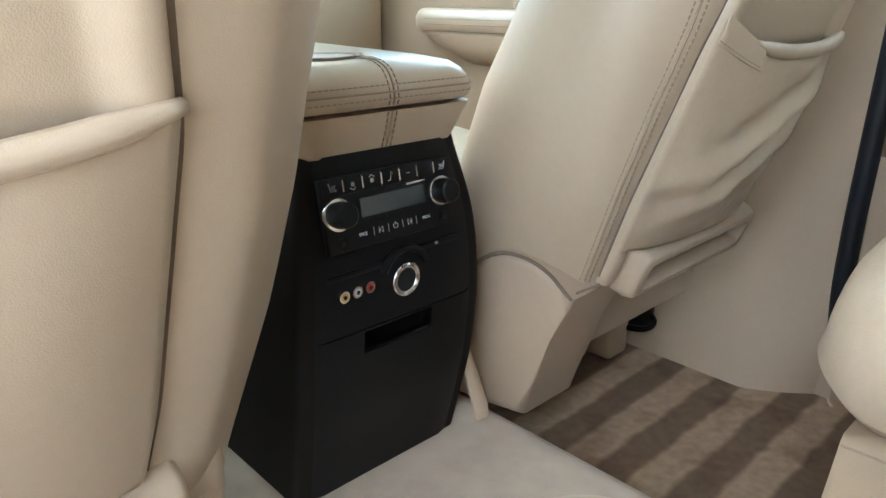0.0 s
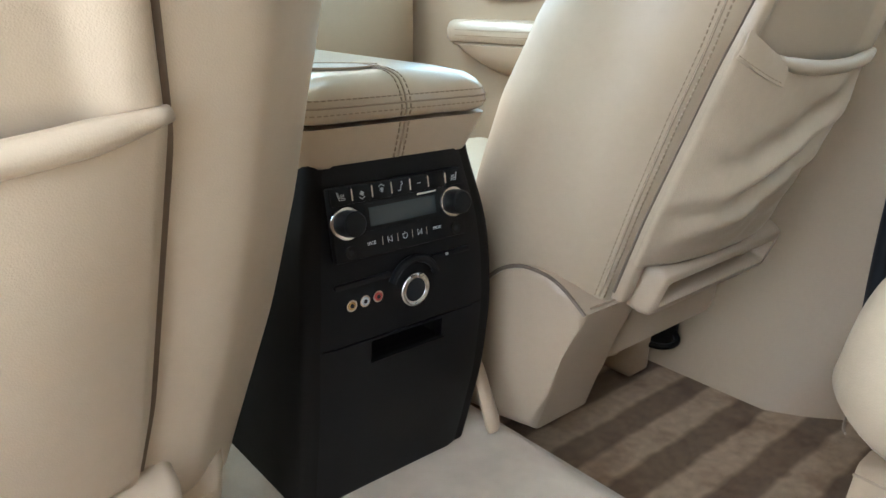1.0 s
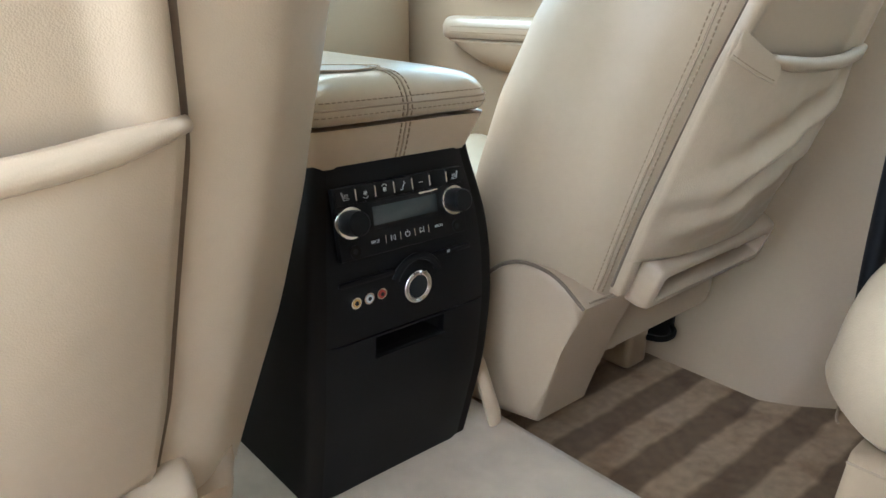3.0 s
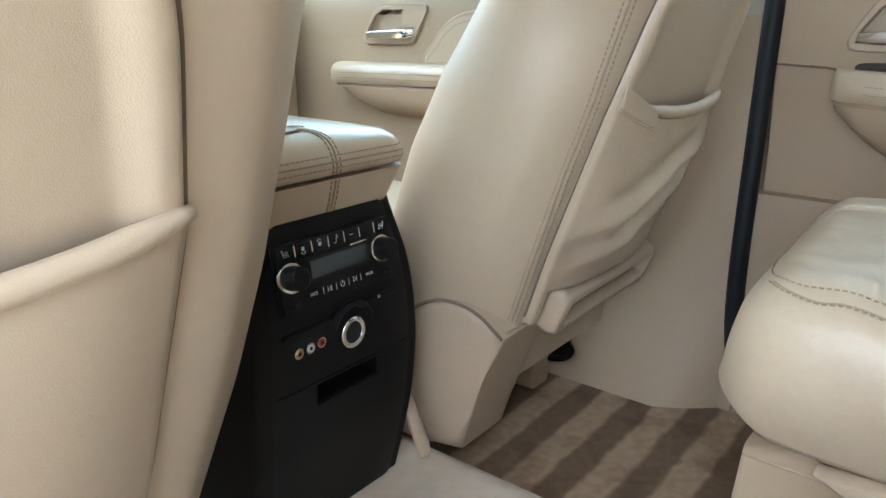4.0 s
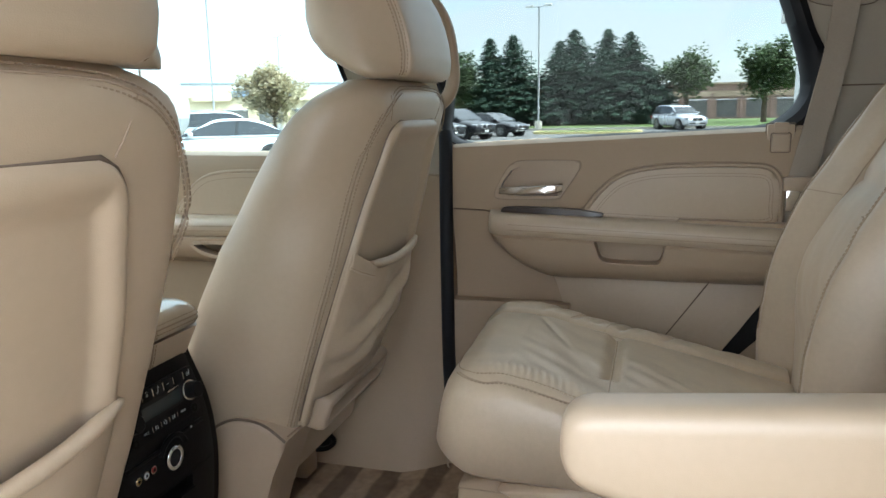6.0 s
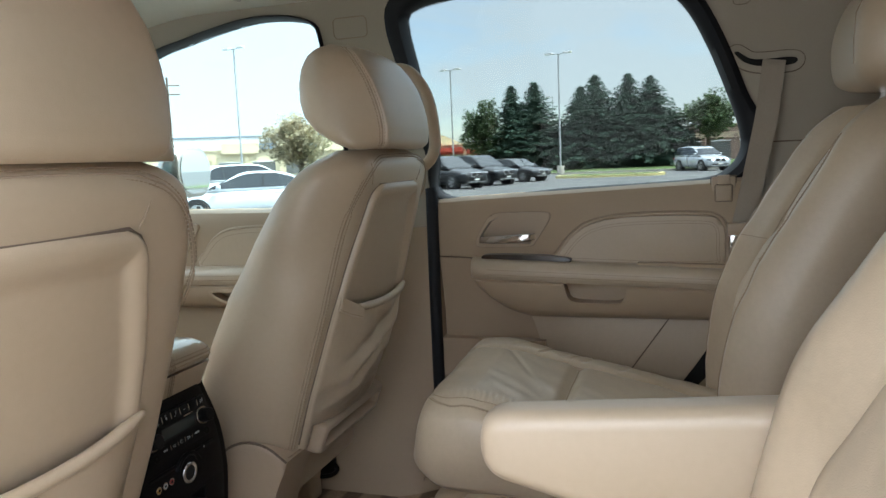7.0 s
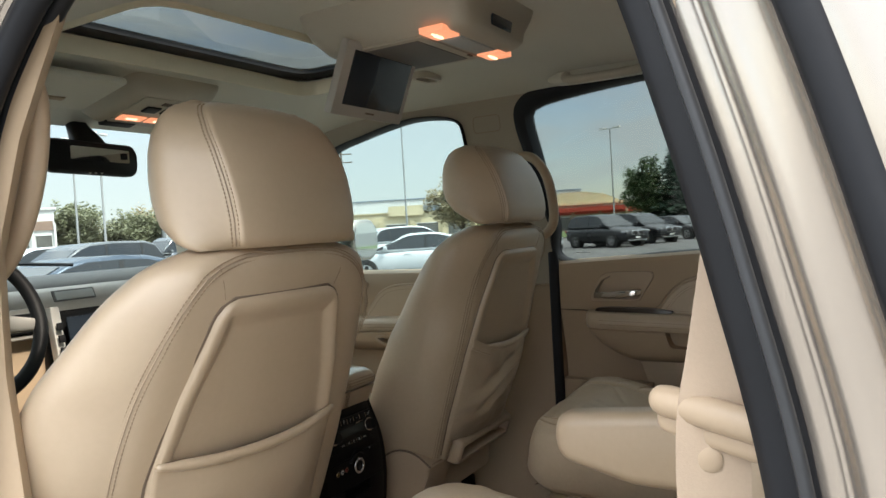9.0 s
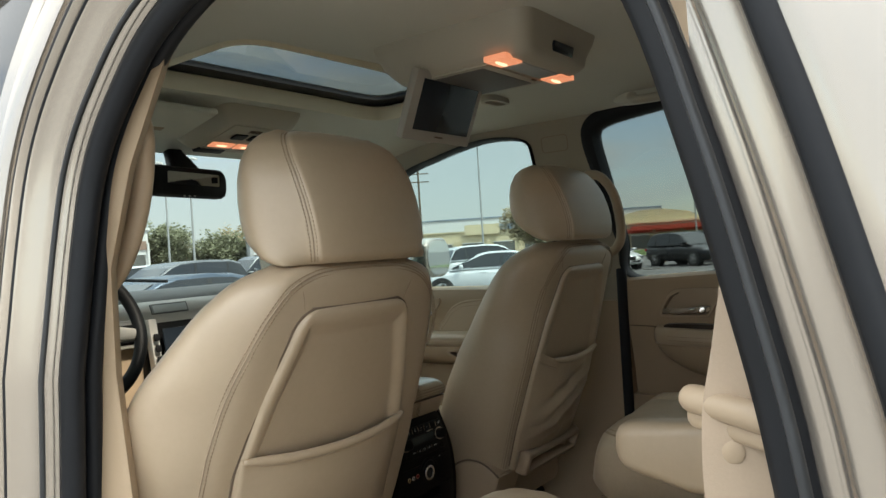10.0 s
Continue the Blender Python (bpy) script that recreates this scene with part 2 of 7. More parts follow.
def round_rect(w, h, r, seg=5, cx=0.0, cy=0.0):
    """Counter-clockwise outline; r is one radius or four (from the upper right, counter-clockwise)."""
    rs = (r,) * 4 if not isinstance(r, (tuple, list)) else r
    pts = []
    for k, (sx, sy) in enumerate(((1, 1), (-1, 1), (-1, -1), (1, -1))):
        q = min(rs[k], w / 2 * 0.999, h / 2 * 0.999)
        for i in range(seg + 1):
            a = math.pi / 2 * (k + i / seg)
            pts.append((cx + sx * (w / 2 - q) + q * math.cos(a), cy + sy * (h / 2 - q) + q * math.sin(a)))
    return pts


def box(bm, c, size, bevel=0.0, rot=None, seg=2):
    """A bevelled block added to bm; rot is a 3x3 or 4x4 turn about its centre."""
    made = bmesh.ops.create_cube(bm, size=1.0)["verts"]
    bmesh.ops.scale(bm, vec=size, verts=made)
    if bevel:
        edges = list({e for v in made for e in v.link_edges})
        res = bmesh.ops.bevel(bm, geom=edges, offset=bevel, segments=seg, affect="EDGES", profile=0.6)
        made = list({v for f in res["faces"] for v in f.verts} | {v for v in made if v.is_valid})
    if rot is not None:
        bmesh.ops.transform(bm, matrix=rot.to_4x4(), verts=made)
    bmesh.ops.translate(bm, vec=c, verts=made)
    return bm


def smooth_path(pts, per=8, closed=False):
    """Catmull-Rom through points."""
    P = [Vector(p) for p in pts]
    n = len(P)
    out = []
    for i in range(n if closed else n - 1):
        a = P[(i - 1) % n] if closed or i > 0 else P[0] * 2 - P[1]
        b, c = P[i], P[(i + 1) % n]
        d = P[(i + 2) % n] if closed or i + 2 < n else P[-1] * 2 - P[-2]
        for k in range(per):
            t = k / per
            out.append(0.5 * ((2 * b) + (c - a) * t + (2 * a - 5 * b + 4 * c - d) * t * t + (3 * b - a - 3 * c + d) * t ** 3))
    if not closed:
        out.append(P[-1].copy())
    return out


def tube(path, r, seg=8, closed=False, bm=None, flat=1.0, axis=None):
    """A round (or flattened, along axis) bar along a path; r may be a list."""
    path = [Vector(p) for p in path]
    n = len(path)
    rings = []
    ref = Vector(axis) if axis is not None else None
    prev = None
    for i, p in enumerate(path):
        d = (path[(i + 1) % n] - path[i - 1]) if closed or 0 < i < n - 1 else (path[min(i + 1, n - 1)] - path[max(i - 1, 0)])
        d.normalize()
        if ref is not None:
            u = ref - d * ref.dot(d)
        elif prev is not None:
            u = prev - d * prev.dot(d)
        else:
            u = d.orthogonal()
        u.normalize()
        prev = u
        w = d.cross(u)
        q = r[i] if isinstance(r, (list, tuple)) else r
        rings.append([p + u * (math.cos(a) * q * flat) + w * (math.sin(a) * q) for a in (2 * math.pi * k / seg for k in range(seg))])
    if closed:
        rings.append(rings[0])
    return ring_loft(rings, caps=not closed, bm=bm)


def prism(outline, lo, hi, axis="x", bevel=0.0, bm=None, seg=2):
    """Extrudes a 2D outline along an axis: x takes (y, z), y takes (x, z), z takes (x, y)."""
    def put(p, v):
        return {"x": (v, p[0], p[1]), "y": (p[0], v, p[1]), "z": (p[0], p[1], v)}[axis]
    bm = bm or bmesh.new()
    a = [bm.verts.new(put(p, lo)) for p in outline]
    b = [bm.verts.new(put(p, hi)) for p in outline]
    faces = [bm.faces.new(a), bm.faces.new(b[::-1])]
    n = len(outline)
    for i in range(n):
        faces.append(bm.faces.new((a[i], b[i], b[(i + 1) % n], a[(i + 1) % n])))
    if bevel:
        edges = list({e for f in faces[:2] for e in f.edges})
        bmesh.ops.bevel(bm, geom=edges, offset=bevel, segments=seg, affect="EDGES", profile=0.6)
    return bm


def panel_ring(outer, inner, lo, hi, axis="x", bm=None):
    """A flat frame between two outlines of equal count, with thickness."""
    def put(p, v):
        return {"x": (v, p[0], p[1]), "y": (p[0], v, p[1]), "z": (p[0], p[1], v)}[axis]
    bm = bm or bmesh.new()
    loops = [[bm.verts.new(put(p, v)) for p in o] for o, v in ((outer, lo), (outer, hi), (inner, hi), (inner, lo))]
    n = len(outer)
    for a, b in zip(loops, loops[1:] + loops[:1]):
        for i in range(n):
            bm.faces.new((a[i], a[(i + 1) % n], b[(i + 1) % n], b[i]))
    return bm


def stitches(path, side, length=0.0045, gap=0.0022, r=0.0008, offs=(0.0,), bm=None):
    """Thread dashes along a path; side gives the sideways shift at each path point."""
    bm = bm or bmesh.new()
    P = [Vector(p) for p in path]
    acc = [0.0]
    for a, b in zip(P[:-1], P[1:]):
        acc.append(acc[-1] + (b - a).length)

    def at(s):
        k = min(max(np.searchsorted(acc, s) - 1, 0), len(P) - 2)
        f = (s - acc[k]) / max(acc[k + 1] - acc[k], 1e-9)
        sd = Vector(side[k]).lerp(Vector(side[k + 1]), f) if isinstance(side, list) else Vector(side)
        return P[k].lerp(P[k + 1], f), sd
    s = 0.0
    while s + length < acc[-1]:
        (p, u), (q, v) = at(s), at(s + length)
        for o in offs:
            a, b = p + u * o, q + v * o
            d = (b - a).normalized()
            x = d.orthogonal().normalized() * r
            y = d.cross(x)
            ra = [bm.verts.new(a + k) for k in (x, y, -x, -y)]
            rb = [bm.verts.new(b + k) for k in (x, y, -x, -y)]
            for i in range(4):
                bm.faces.new((ra[i], ra[(i + 1) % 4], rb[(i + 1) % 4], rb[i]))
        s += length + gap
    return bm


def table(xs, ys, at, soft=0.03):
    """Smoothed linear interpolation."""
    k = np.linspace(-1, 1, 9)
    wgt = np.exp(-2 * k * k)
    return float(sum(wgt * np.interp(at + k * soft, xs, ys)) / wgt.sum())


def writing(text, size, m, mat_, parent, name="legend", depth=0.0004):
    """Built-in font lettering as a mesh, at matrix m."""
    cu = bpy.data.curves.new(name, "FONT")
    cu.body, cu.size, cu.extrude, cu.align_x, cu.align_y = text, size, depth, "CENTER", "CENTER"
    tmp = bpy.data.objects.new(name, cu)
    scene.collection.objects.link(tmp)
    me = bpy.data.meshes.new_from_object(tmp.evaluated_get(bpy.context.evaluated_depsgraph_get()))
    bpy.data.objects.remove(tmp)
    bm = bmesh.new()
    bm.from_mesh(me)
    bmesh.ops.transform(bm, matrix=m, verts=bm.verts)
    return part(name, bm, mat_, parent)


def carve(ob, cutter):
    """Cuts a closed bmesh out of a closed part."""
    me = bpy.data.meshes.new("cutter")
    bmesh.ops.recalc_face_normals(cutter, faces=cutter.faces)
    cutter.to_mesh(me)
    cutter.free()
    tool = bpy.data.objects.new("cutter", me)
    scene.collection.objects.link(tool)
    tool.matrix_world = Matrix.Identity(4)
    bpy.context.view_layer.update()
    tool.matrix_world = ob.matrix_world.copy()
    mod = ob.modifiers.new("cut", "BOOLEAN")
    mod.operation, mod.object, mod.solver = "DIFFERENCE", tool, "EXACT"
    bpy.context.view_layer.update()
    cut = bpy.data.meshes.new_from_object(ob.evaluated_get(bpy.context.evaluated_depsgraph_get()))
    if len(cut.polygons) < len(ob.data.polygons):
        mod.solver = "FAST"
        bpy.context.view_layer.update()
        cut = bpy.data.meshes.new_from_object(ob.evaluated_get(bpy.context.evaluated_depsgraph_get()))
    ob.modifiers.remove(mod)
    bpy.data.objects.remove(tool)
    ob.data = cut
    bm = bmesh.new()
    bm.from_mesh(cut)
    finish(bm, 0.6)
    bm.to_mesh(cut)
    bm.free()
    return ob


# ---- the cabin of the vehicle ----
MID = -0.025                      # middle of the vehicle, across


def polar(outline, n, c):
    """Resamples a closed outline (star-shaped about c) at n even angles."""
    out = []
    m = len(outline)
    for k in range(n):
        a = 2 * math.pi * k / n
        d = (math.cos(a), math.sin(a))
        best = None
        for i in range(m):
            x1, y1 = outline[i][0] - c[0], outline[i][1] - c[1]
            x2, y2 = outline[(i + 1) % m][0] - c[0], outline[(i + 1) % m][1] - c[1]
            ex, ey = x2 - x1, y2 - y1
            det = d[0] * -ey + d[1] * ex
            if abs(det) < 1e-12:
                continue
            t = (x1 * -ey + y1 * ex) / det
            u = (d[0] * y1 - d[1] * x1) / det
            if t > 0 and -1e-9 <= u <= 1 + 1e-9 and (best is None or t > best):
                best = t
        out.append((c[0] + d[0] * best, c[1] + d[1] * best))
    return out


def grown(outline, d):
    """Moves an outline outwards by d (inwards if negative)."""
    n = len(outline)
    area = sum(outline[i][0] * outline[(i + 1) % n][1] - outline[(i + 1) % n][0] * outline[i][1] for i in range(n))
    s = 1 if area > 0 else -1
    out = []
    for i in range(n):
        a, b, c = Vector(outline[i - 1]).to_2d(), Vector(outline[i]).to_2d(), Vector(outline[(i + 1) % n]).to_2d()
        t = ((b - a).normalized() + (c - b).normalized()).normalized()
        out.append((b.x + t.y * d * s, b.y - t.x * d * s))
    return out


def seal_width(y, z, rear):
    """The black surround: thin along the sill, broad at the upper front and down the back."""
    if not rear:
        return 0.011
    low = min(1.0, max(0.0, (z - 0.80) / 0.12))
    front = min(1.0, max(0.0, (y + 0.40) / 0.15)) * min(1.0, max(0.0, (z - 0.77) / 0.45))
    back = min(1.0, max(0.0, (-0.70 - y) / 0.12)) * low
    heel = min(1.0, max(0.0, (-0.88 - y) / 0.06)) * min(1.0, max(0.0, (0.98 - z) / 0.10))
    return 0.012 + 0.008 * low + 0.031 * front + 0.019 * back + 0.022 * heel


def grown_by(outline, d_of):
    """Moves an outline outwards by a width that changes along it."""
    n = len(outline)
    area = sum(outline[i][0] * outline[(i + 1) % n][1] - outline[(i + 1) % n][0] * outline[i][1] for i in range(n))
    s = 1 if area > 0 else -1
    out = []
    for i in range(n):
        a, b, c = Vector(outline[i - 1]).to_2d(), Vector(outline[i]).to_2d(), Vector(outline[(i + 1) % n]).to_2d()
        t = ((b - a).normalized() + (c - b).normalized()).normalized()
        d = d_of(b.x, b.y)
        out.append((b.x + t.y * d * s, b.y - t.x * d * s))
    return out


def curve2(pts, per=6):
    """Smooth closed outline through 2D points."""
    return [(p.x, p.y) for p in smooth_path([(a, b, 0) for a, b in pts], per, True)]


def side_x(z):
    """The inner face of the right-hand side: upright below the sill, leaning inwards above it."""
    return 0.845 - max(0.0, z - 0.78) * 0.13


def lean(bm, mirror=False):
    """Turns x into a depth outwards from the leaning side of the cabin."""
    for v in bm.verts:
        x = side_x(v.co.z) + v.co.x
        v.co.x = 2 * MID - x if mirror else x
    return bm


REAR_WINDOW = curve2([(-0.232, 0.778), (-0.214, 0.9), (-0.180, 1.1), (-0.159, 1.225), (-0.178, 1.262), (-0.3, 1.281), (-0.5, 1.296), (-0.66, 1.296), (-0.765, 1.272),
                      (-0.840, 1.206), (-0.890, 1.118), (-0.934, 1.01), (-0.964, 0.92), (-0.966, 0.864), (-0.93, 0.82), (-0.86, 0.803), (-0.55, 0.79)])
FRONT_WINDOW = curve2([(0.062, 0.756), (0.075, 1.0), (0.088, 1.2), (0.11, 1.25), (0.2, 1.272), (0.32, 1.272), (0.5, 1.24), (0.67, 1.195), (0.9, 1.06), (1.1, 0.89), (1.17, 0.79), (1.1, 0.757), (0.6, 0.752)])
N_W = 168


def glazed_side(window, centre, bounds, mirror, pane_mat, label):
    """The trimmed side round one window: wall with its opening, black seal and pane."""
    y0, y1, z0, z1 = bounds
    ring = polar(window, N_W, centre)
    outer_edge = polar([(y0, z0), (y1, z0), (y1, z1), (y0, z1)], N_W, centre)
    seal_out = polar(grown_by(window, lambda y, z: seal_width(y, z, label == "rear")), N_W, centre)
    bm = bmesh.new()
    steps = (0.0, 0.06, 0.3, 0.65, 1.0)
    rings = [[(0.0, p[0] + (q[0] - p[0]) * s, p[1] + (q[1] - p[1]) * s) for p, q in zip(seal_out, outer_edge)] for s in steps]
    back = [[(0.06, b, c) for _, b, c in r] for r in rings]
    ring_loft([back[-1]] + rings[::-1] + back, caps=False, bm=bm)
    lean(bm, mirror)
    side = "left" if mirror else "right"
    wall = structure("wall_" + label + "_" + side, bm, SHADED_TRIM, "beige moulded plastic pillar and window surround", "pillar trim")
    bm = bmesh.new()
    lips = [(seal_out, 0.012), (seal_out, -0.008), (grown_ring(seal_out, ring, 0.35), -0.016), (grown_ring(seal_out, ring, 0.75), -0.010), (ring, 0.012), (ring, 0.04)]
    ring_loft([[(x, a, b) for a, b in o] for o, x in lips], caps=False, bm=bm)
    lean(bm, mirror)
    w = thing("window_" + label + "_" + side, "vehicle side window with black rubber surround", "car window", kind="structure")
    part("window_seal", bm, RUBBER, w, "black rubber window surround")
    bm = prism(ring, 0.028, 0.032)
    lean(bm, mirror)
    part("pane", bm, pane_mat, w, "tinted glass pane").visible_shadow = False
    return wall


def grown_ring(a, b, f):
    return [(p[0] + (q[0] - p[0]) * f, p[1] + (q[1] - p[1]) * f) for p, q in zip(a, b)]


glazed_side(REAR_WINDOW, (-0.56, 1.03), (-1.7, -0.02, 0.70, 1.40), False, TINTED, "rear")
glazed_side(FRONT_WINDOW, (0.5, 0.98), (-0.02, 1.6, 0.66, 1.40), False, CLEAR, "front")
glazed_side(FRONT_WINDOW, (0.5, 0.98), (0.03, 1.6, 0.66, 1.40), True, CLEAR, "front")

# floor, tunnel, sills
bm = bmesh.new()
box(bm, (MID, -0.31, -0.03), (1.78, 4.06, 0.06))
bmesh.ops.subdivide_edges(bm, edges=bm.edges, cuts=6, use_grid_fill=True)
structure("floor", bm, CARPET, "beige carpet floor with brushed stripes and stains", "carpet")
bm = bmesh.new()
prof = [(-0.34, 0.0), (-0.30, 0.045), (-0.25, 0.085), (-0.19, 0.10), (0.13, 0.10), (0.19, 0.088), (0.232, 0.05), (0.268, 0.004)]
prof = [(p.x, p.y) for p in smooth_path([(a, b, 0) for a, b in prof], 4)]
ring_loft([[(a, y, b) for a, b in prof + [(0.268, -0.02), (-0.34, -0.02)]] for y in (-0.62, -0.5, -0.2, 0.0, 0.3, 0.9)], bm=bm)
structure("floor_tunnel", bm, TUNNEL_CARPET, "tan carpet over the raised floor tunnel", "carpet")


def sill(mirror):
    """Moulded trim that sweeps from the side wall down to the carpet."""
    rows = []
    for y in np.linspace(-0.218, 1.2, 30):
        f = min(1.0, max(0.0, (y + 0.235) / 0.10))
        r = []
        for z, dx in ((0.70, 0.0), (0.5, 0.005), (0.3, 0.012), (0.2, 0.03), (0.12, 0.055), (0.06, 0.085), (0.02, 0.12), (-0.01, 0.14)):
            x = 0.80 - dx * (0.35 + 0.65 * f)
            r.append((2 * MID - x if mirror else x, y, z))
        rows.append(r + [((2 * MID - 0.9) if mirror else 0.9, y, -0.01), ((2 * MID - 0.9) if mirror else 0.9, y, 0.70)])
    bm = ring_loft(rows)
    structure("wall_lower_" + ("left" if mirror else "right"), bm, TRIM, "beige plastic lower pillar trim sweeping into the floor", "pillar trim")


sill(False)

# headliner with the sunroof opening
ROOF_C = (-0.015, 0.25)
SUN_HOLE = round_rect(0.89, 0.43, 0.06, 6, -0.015, 0.25)


def roof_z(x, y):
    u = abs(x - MID) / 0.80
    z = 1.358 - 0.040 * u ** 4 - 0.008 * u ** 2
    if y > 0.45:
        z -= 0.10 * ((y - 0.45) / 0.5) ** 1.6
    if y < -0.9:
        z -= 0.03 * (y + 0.9) ** 2
    return z


n_r = 96
hole = polar(SUN_HOLE, n_r, ROOF_C)
rim = polar([(MID - 0.83, -2.3), (MID + 0.83, -2.3), (MID + 0.83, 0.93), (MID - 0.83, 0.93)], n_r, ROOF_C)
rings = []
for s in [0, 0.01, 0.03] + list(np.linspace(0.07, 1, 16)):
    r = grown_ring(hole, rim, s)
    rings.append([(a, b, roof_z(a, b) + (0.012 if s == 0 else 0.003 if s == 0.01 else 0)) for a, b in r])
bm = ring_loft(rings[::-1] + [[(a, b, roof_z(a, b) + 0.036) for a, b in hole]] + [[(a, b, c + 0.05) for a, b, c in rings[-1]]], caps=False)
structure("ceiling", bm, HEADLINER, "light grey-beige cloth headliner", "headliner", sharp=1.2)

roof = thing("sunroof", "tinted glass sunroof in a black frame", "sunroof", (0.03, 0.25, 1.38), kind="structure")
h_in = polar(round_rect(0.79, 0.322, 0.05, 6, -0.015, 0.25), n_r, ROOF_C)
h_mid = polar(round_rect(0.885, 0.415, 0.06, 6, -0.015, 0.25), n_r, ROOF_C)
bm = ring_loft([[(a, b, z) for a, b in o] for o, z in ((h_mid, 1.392), (grown_ring(h_mid, h_in, 0.4), 1.394), (h_in, 1.397), (h_in, 1.412), (hole, 1.418))], caps=False)
part("frame", bm, RUBBER, roof, "black sunroof frame")
bm = ring_loft([[(a, b, roof_z(a, b) + dz) for a, b in o] for o, dz in
                ((polar(grown(SUN_HOLE, 0.020), n_r, ROOF_C), 0.003), (polar(grown(SUN_HOLE, 0.012), n_r, ROOF_C), -0.006), (polar(grown(SUN_HOLE, 0.003), n_r, ROOF_C), -0.008), (polar(grown(SUN_HOLE, -0.001), n_r, ROOF_C), 0.004), (h_mid, 0.033))], caps=False)
# colour raised to paint in skylight on the opening's inner wall
part("trim_ring", bm, material("skylit_opening_trim", (0.72, 0.65, 0.49), 0.6, vary=0.04), roof, "beige trim round the opening")
bm = prism(round_rect(0.86, 0.39, 0.05, 6, -0.015, 0.25), 1.402, 1.407, "z")
part("pane", bm, ROOF_GLASS, roof).visible_shadow = False
# outer roof skin
bm = ring_loft([[(a, b, 1.425 + (roof_z(a, b) - 1.358) * 0.8) for a, b in o] for o in (polar(round_rect(0.87, 0.40, 0.05, 6, -0.015, 0.25), n_r, ROOF_C), grown_ring(hole, rim, 0.5), polar([(MID - 0.9, -2.4), (MID + 0.9, -2.4), (MID + 0.9, 0.97), (MID - 0.9, 0.97)], n_r, ROOF_C))], caps=False)
structure("roof_skin", bm, PAINT, "champagne metallic painted roof", "car roof")

# outer skin of the far side below the windows, and the bulkhead and tail that close the body
bm = prism([(-2.3, -0.36), (1.75, -0.36), (1.75, 0.62), (1.55, 0.70), (-2.3, 0.70)], 0.925, 0.945, "x", 0.006)
structure("body_side_right", bm, PAINT, "champagne metallic painted far body side", "car body")
bm = bmesh.new()
box(bm, (MID, 1.72, 0.15), (1.76, 0.04, 1.0), 0.004)
structure("bulkhead_front", bm, PAINT, "champagne metallic painted front bulkhead", "car body")

# unseen strip added to stop ground light leaking in beside the floor
bm = bmesh.new()
box(bm, (-0.955, -0.29, -0.085), (0.12, 4.02, 0.10), 0.006)
structure("sill_light_stop", bm, PAINT, "unseen painted strip added under the doorway to stop a light leak", "car sill")

# windscreen
bm = bmesh.new()
rows = []
for y, z, w in ((0.90, 1.285, 0.70), (1.0, 1.225, 0.725), (1.2, 1.075, 0.765), (1.42, 0.90, 0.80), (1.56, 0.78, 0.81)):
    rows.append([(MID + w * u, y + 0.10 * (1 - u * u), z) for u in np.linspace(-1, 1, 17)])
ring_loft(rows, closed=False, bm=bm)
pane = structure("windscreen", bm, SCREEN_GLASS, "clear curved windscreen", "windscreen")
pane.visible_shadow = False

# left rear doorway: painted jamb, rubber seals
DOORWAY = curve2([(-0.005, 0.12), (-0.035, 0.42), (-0.058, 0.62), (-0.075, 0.80), (-0.088, 0.94), (-0.11, 1.05), (-0.165, 1.14), (-0.262, 1.23), (-0.42, 1.287), (-0.62, 1.30), (-0.76, 1.285),
                  (-0.87, 1.205), (-0.935, 1.09), (-0.975, 0.97), (-1.005, 0.86), (-1.032, 0.74), (-1.04, 0.62), (-1.00, 0.48), (-0.90, 0.33), (-0.80, 0.2), (-0.70, 0.10), (-0.4, 0.06)], 6)


def lean_left(x, z):
    """Tumblehome of the body side."""
    return x + max(0.0, z - 0.75) * 0.11


def tucked(x, y):
    """The centre pillar's outer face lies further in than the rear quarter."""
    k = min(1.0, max(0.0, (y + 0.50) / 0.25))
    return x if x > -0.94 else -0.94 + (x + 0.94) * (1 - 0.75 * k)


def doorway_ring(d, x, d_back=None):
    """The doorway's outline moved outwards by d, or by d_back along its rear edge."""
    if d_back is None:
        return [(lean_left(tucked(x, a), b), a, b) for a, b in grown(DOORWAY, d)]
    return [(lean_left(tucked(x, a), b), a, b) for a, b in grown_by(DOORWAY, lambda y, z: d + (d_back - d) * min(1.0, max(0.0, (-0.35 - y) / 0.25)))]


jamb = ring_loft([doorway_ring(0.012, -0.875), doorway_ring(0.02, -0.905), doorway_ring(0.030, -0.910, 0.034), doorway_ring(0.034, -0.912, 0.038), doorway_ring(0.038, -0.928, 0.043), doorway_ring(0.046, -0.932, 0.052), doorway_ring(0.058, -0.940, 0.068), doorway_ring(0.064, -0.956, 0.077), doorway_ring(0.067, -0.972, 0.081), doorway_ring(0.07, -0.988, 0.086), doorway_ring(0.09, -0.995, 0.106)], caps=False)
for v in list(jamb.verts):
    if v.co.z < -0.05:
        v.co.z = -0.05
structure("door_frame_left", jamb, PAINT, "champagne metallic painted door jamb of the open doorway", "door jamb", sharp=1.0)
bm = tube(smooth_path(doorway_ring(-0.004, -0.893, 0.008), 1, True), 0.020, 10, True, flat=0.8, axis=(1, 0, 0))
structure("door_seal_inner", bm, RUBBER, "black rubber door seal round the doorway", "door seal", sharp=2)
bm = tube(smooth_path(doorway_ring(0.006, -0.858, 0.014), 1, True), 0.015, 10, True, flat=0.9, axis=(1, 0, 0))
structure("door_seal_lip", bm, RUBBER, "softer black inner lip of the door seal", "door seal", sharp=2)
bm = ring_loft([doorway_ring(0.012, -0.905), doorway_ring(0.002, -0.88), doorway_ring(0.004, -0.85), doorway_ring(0.02, -0.835)], caps=False)
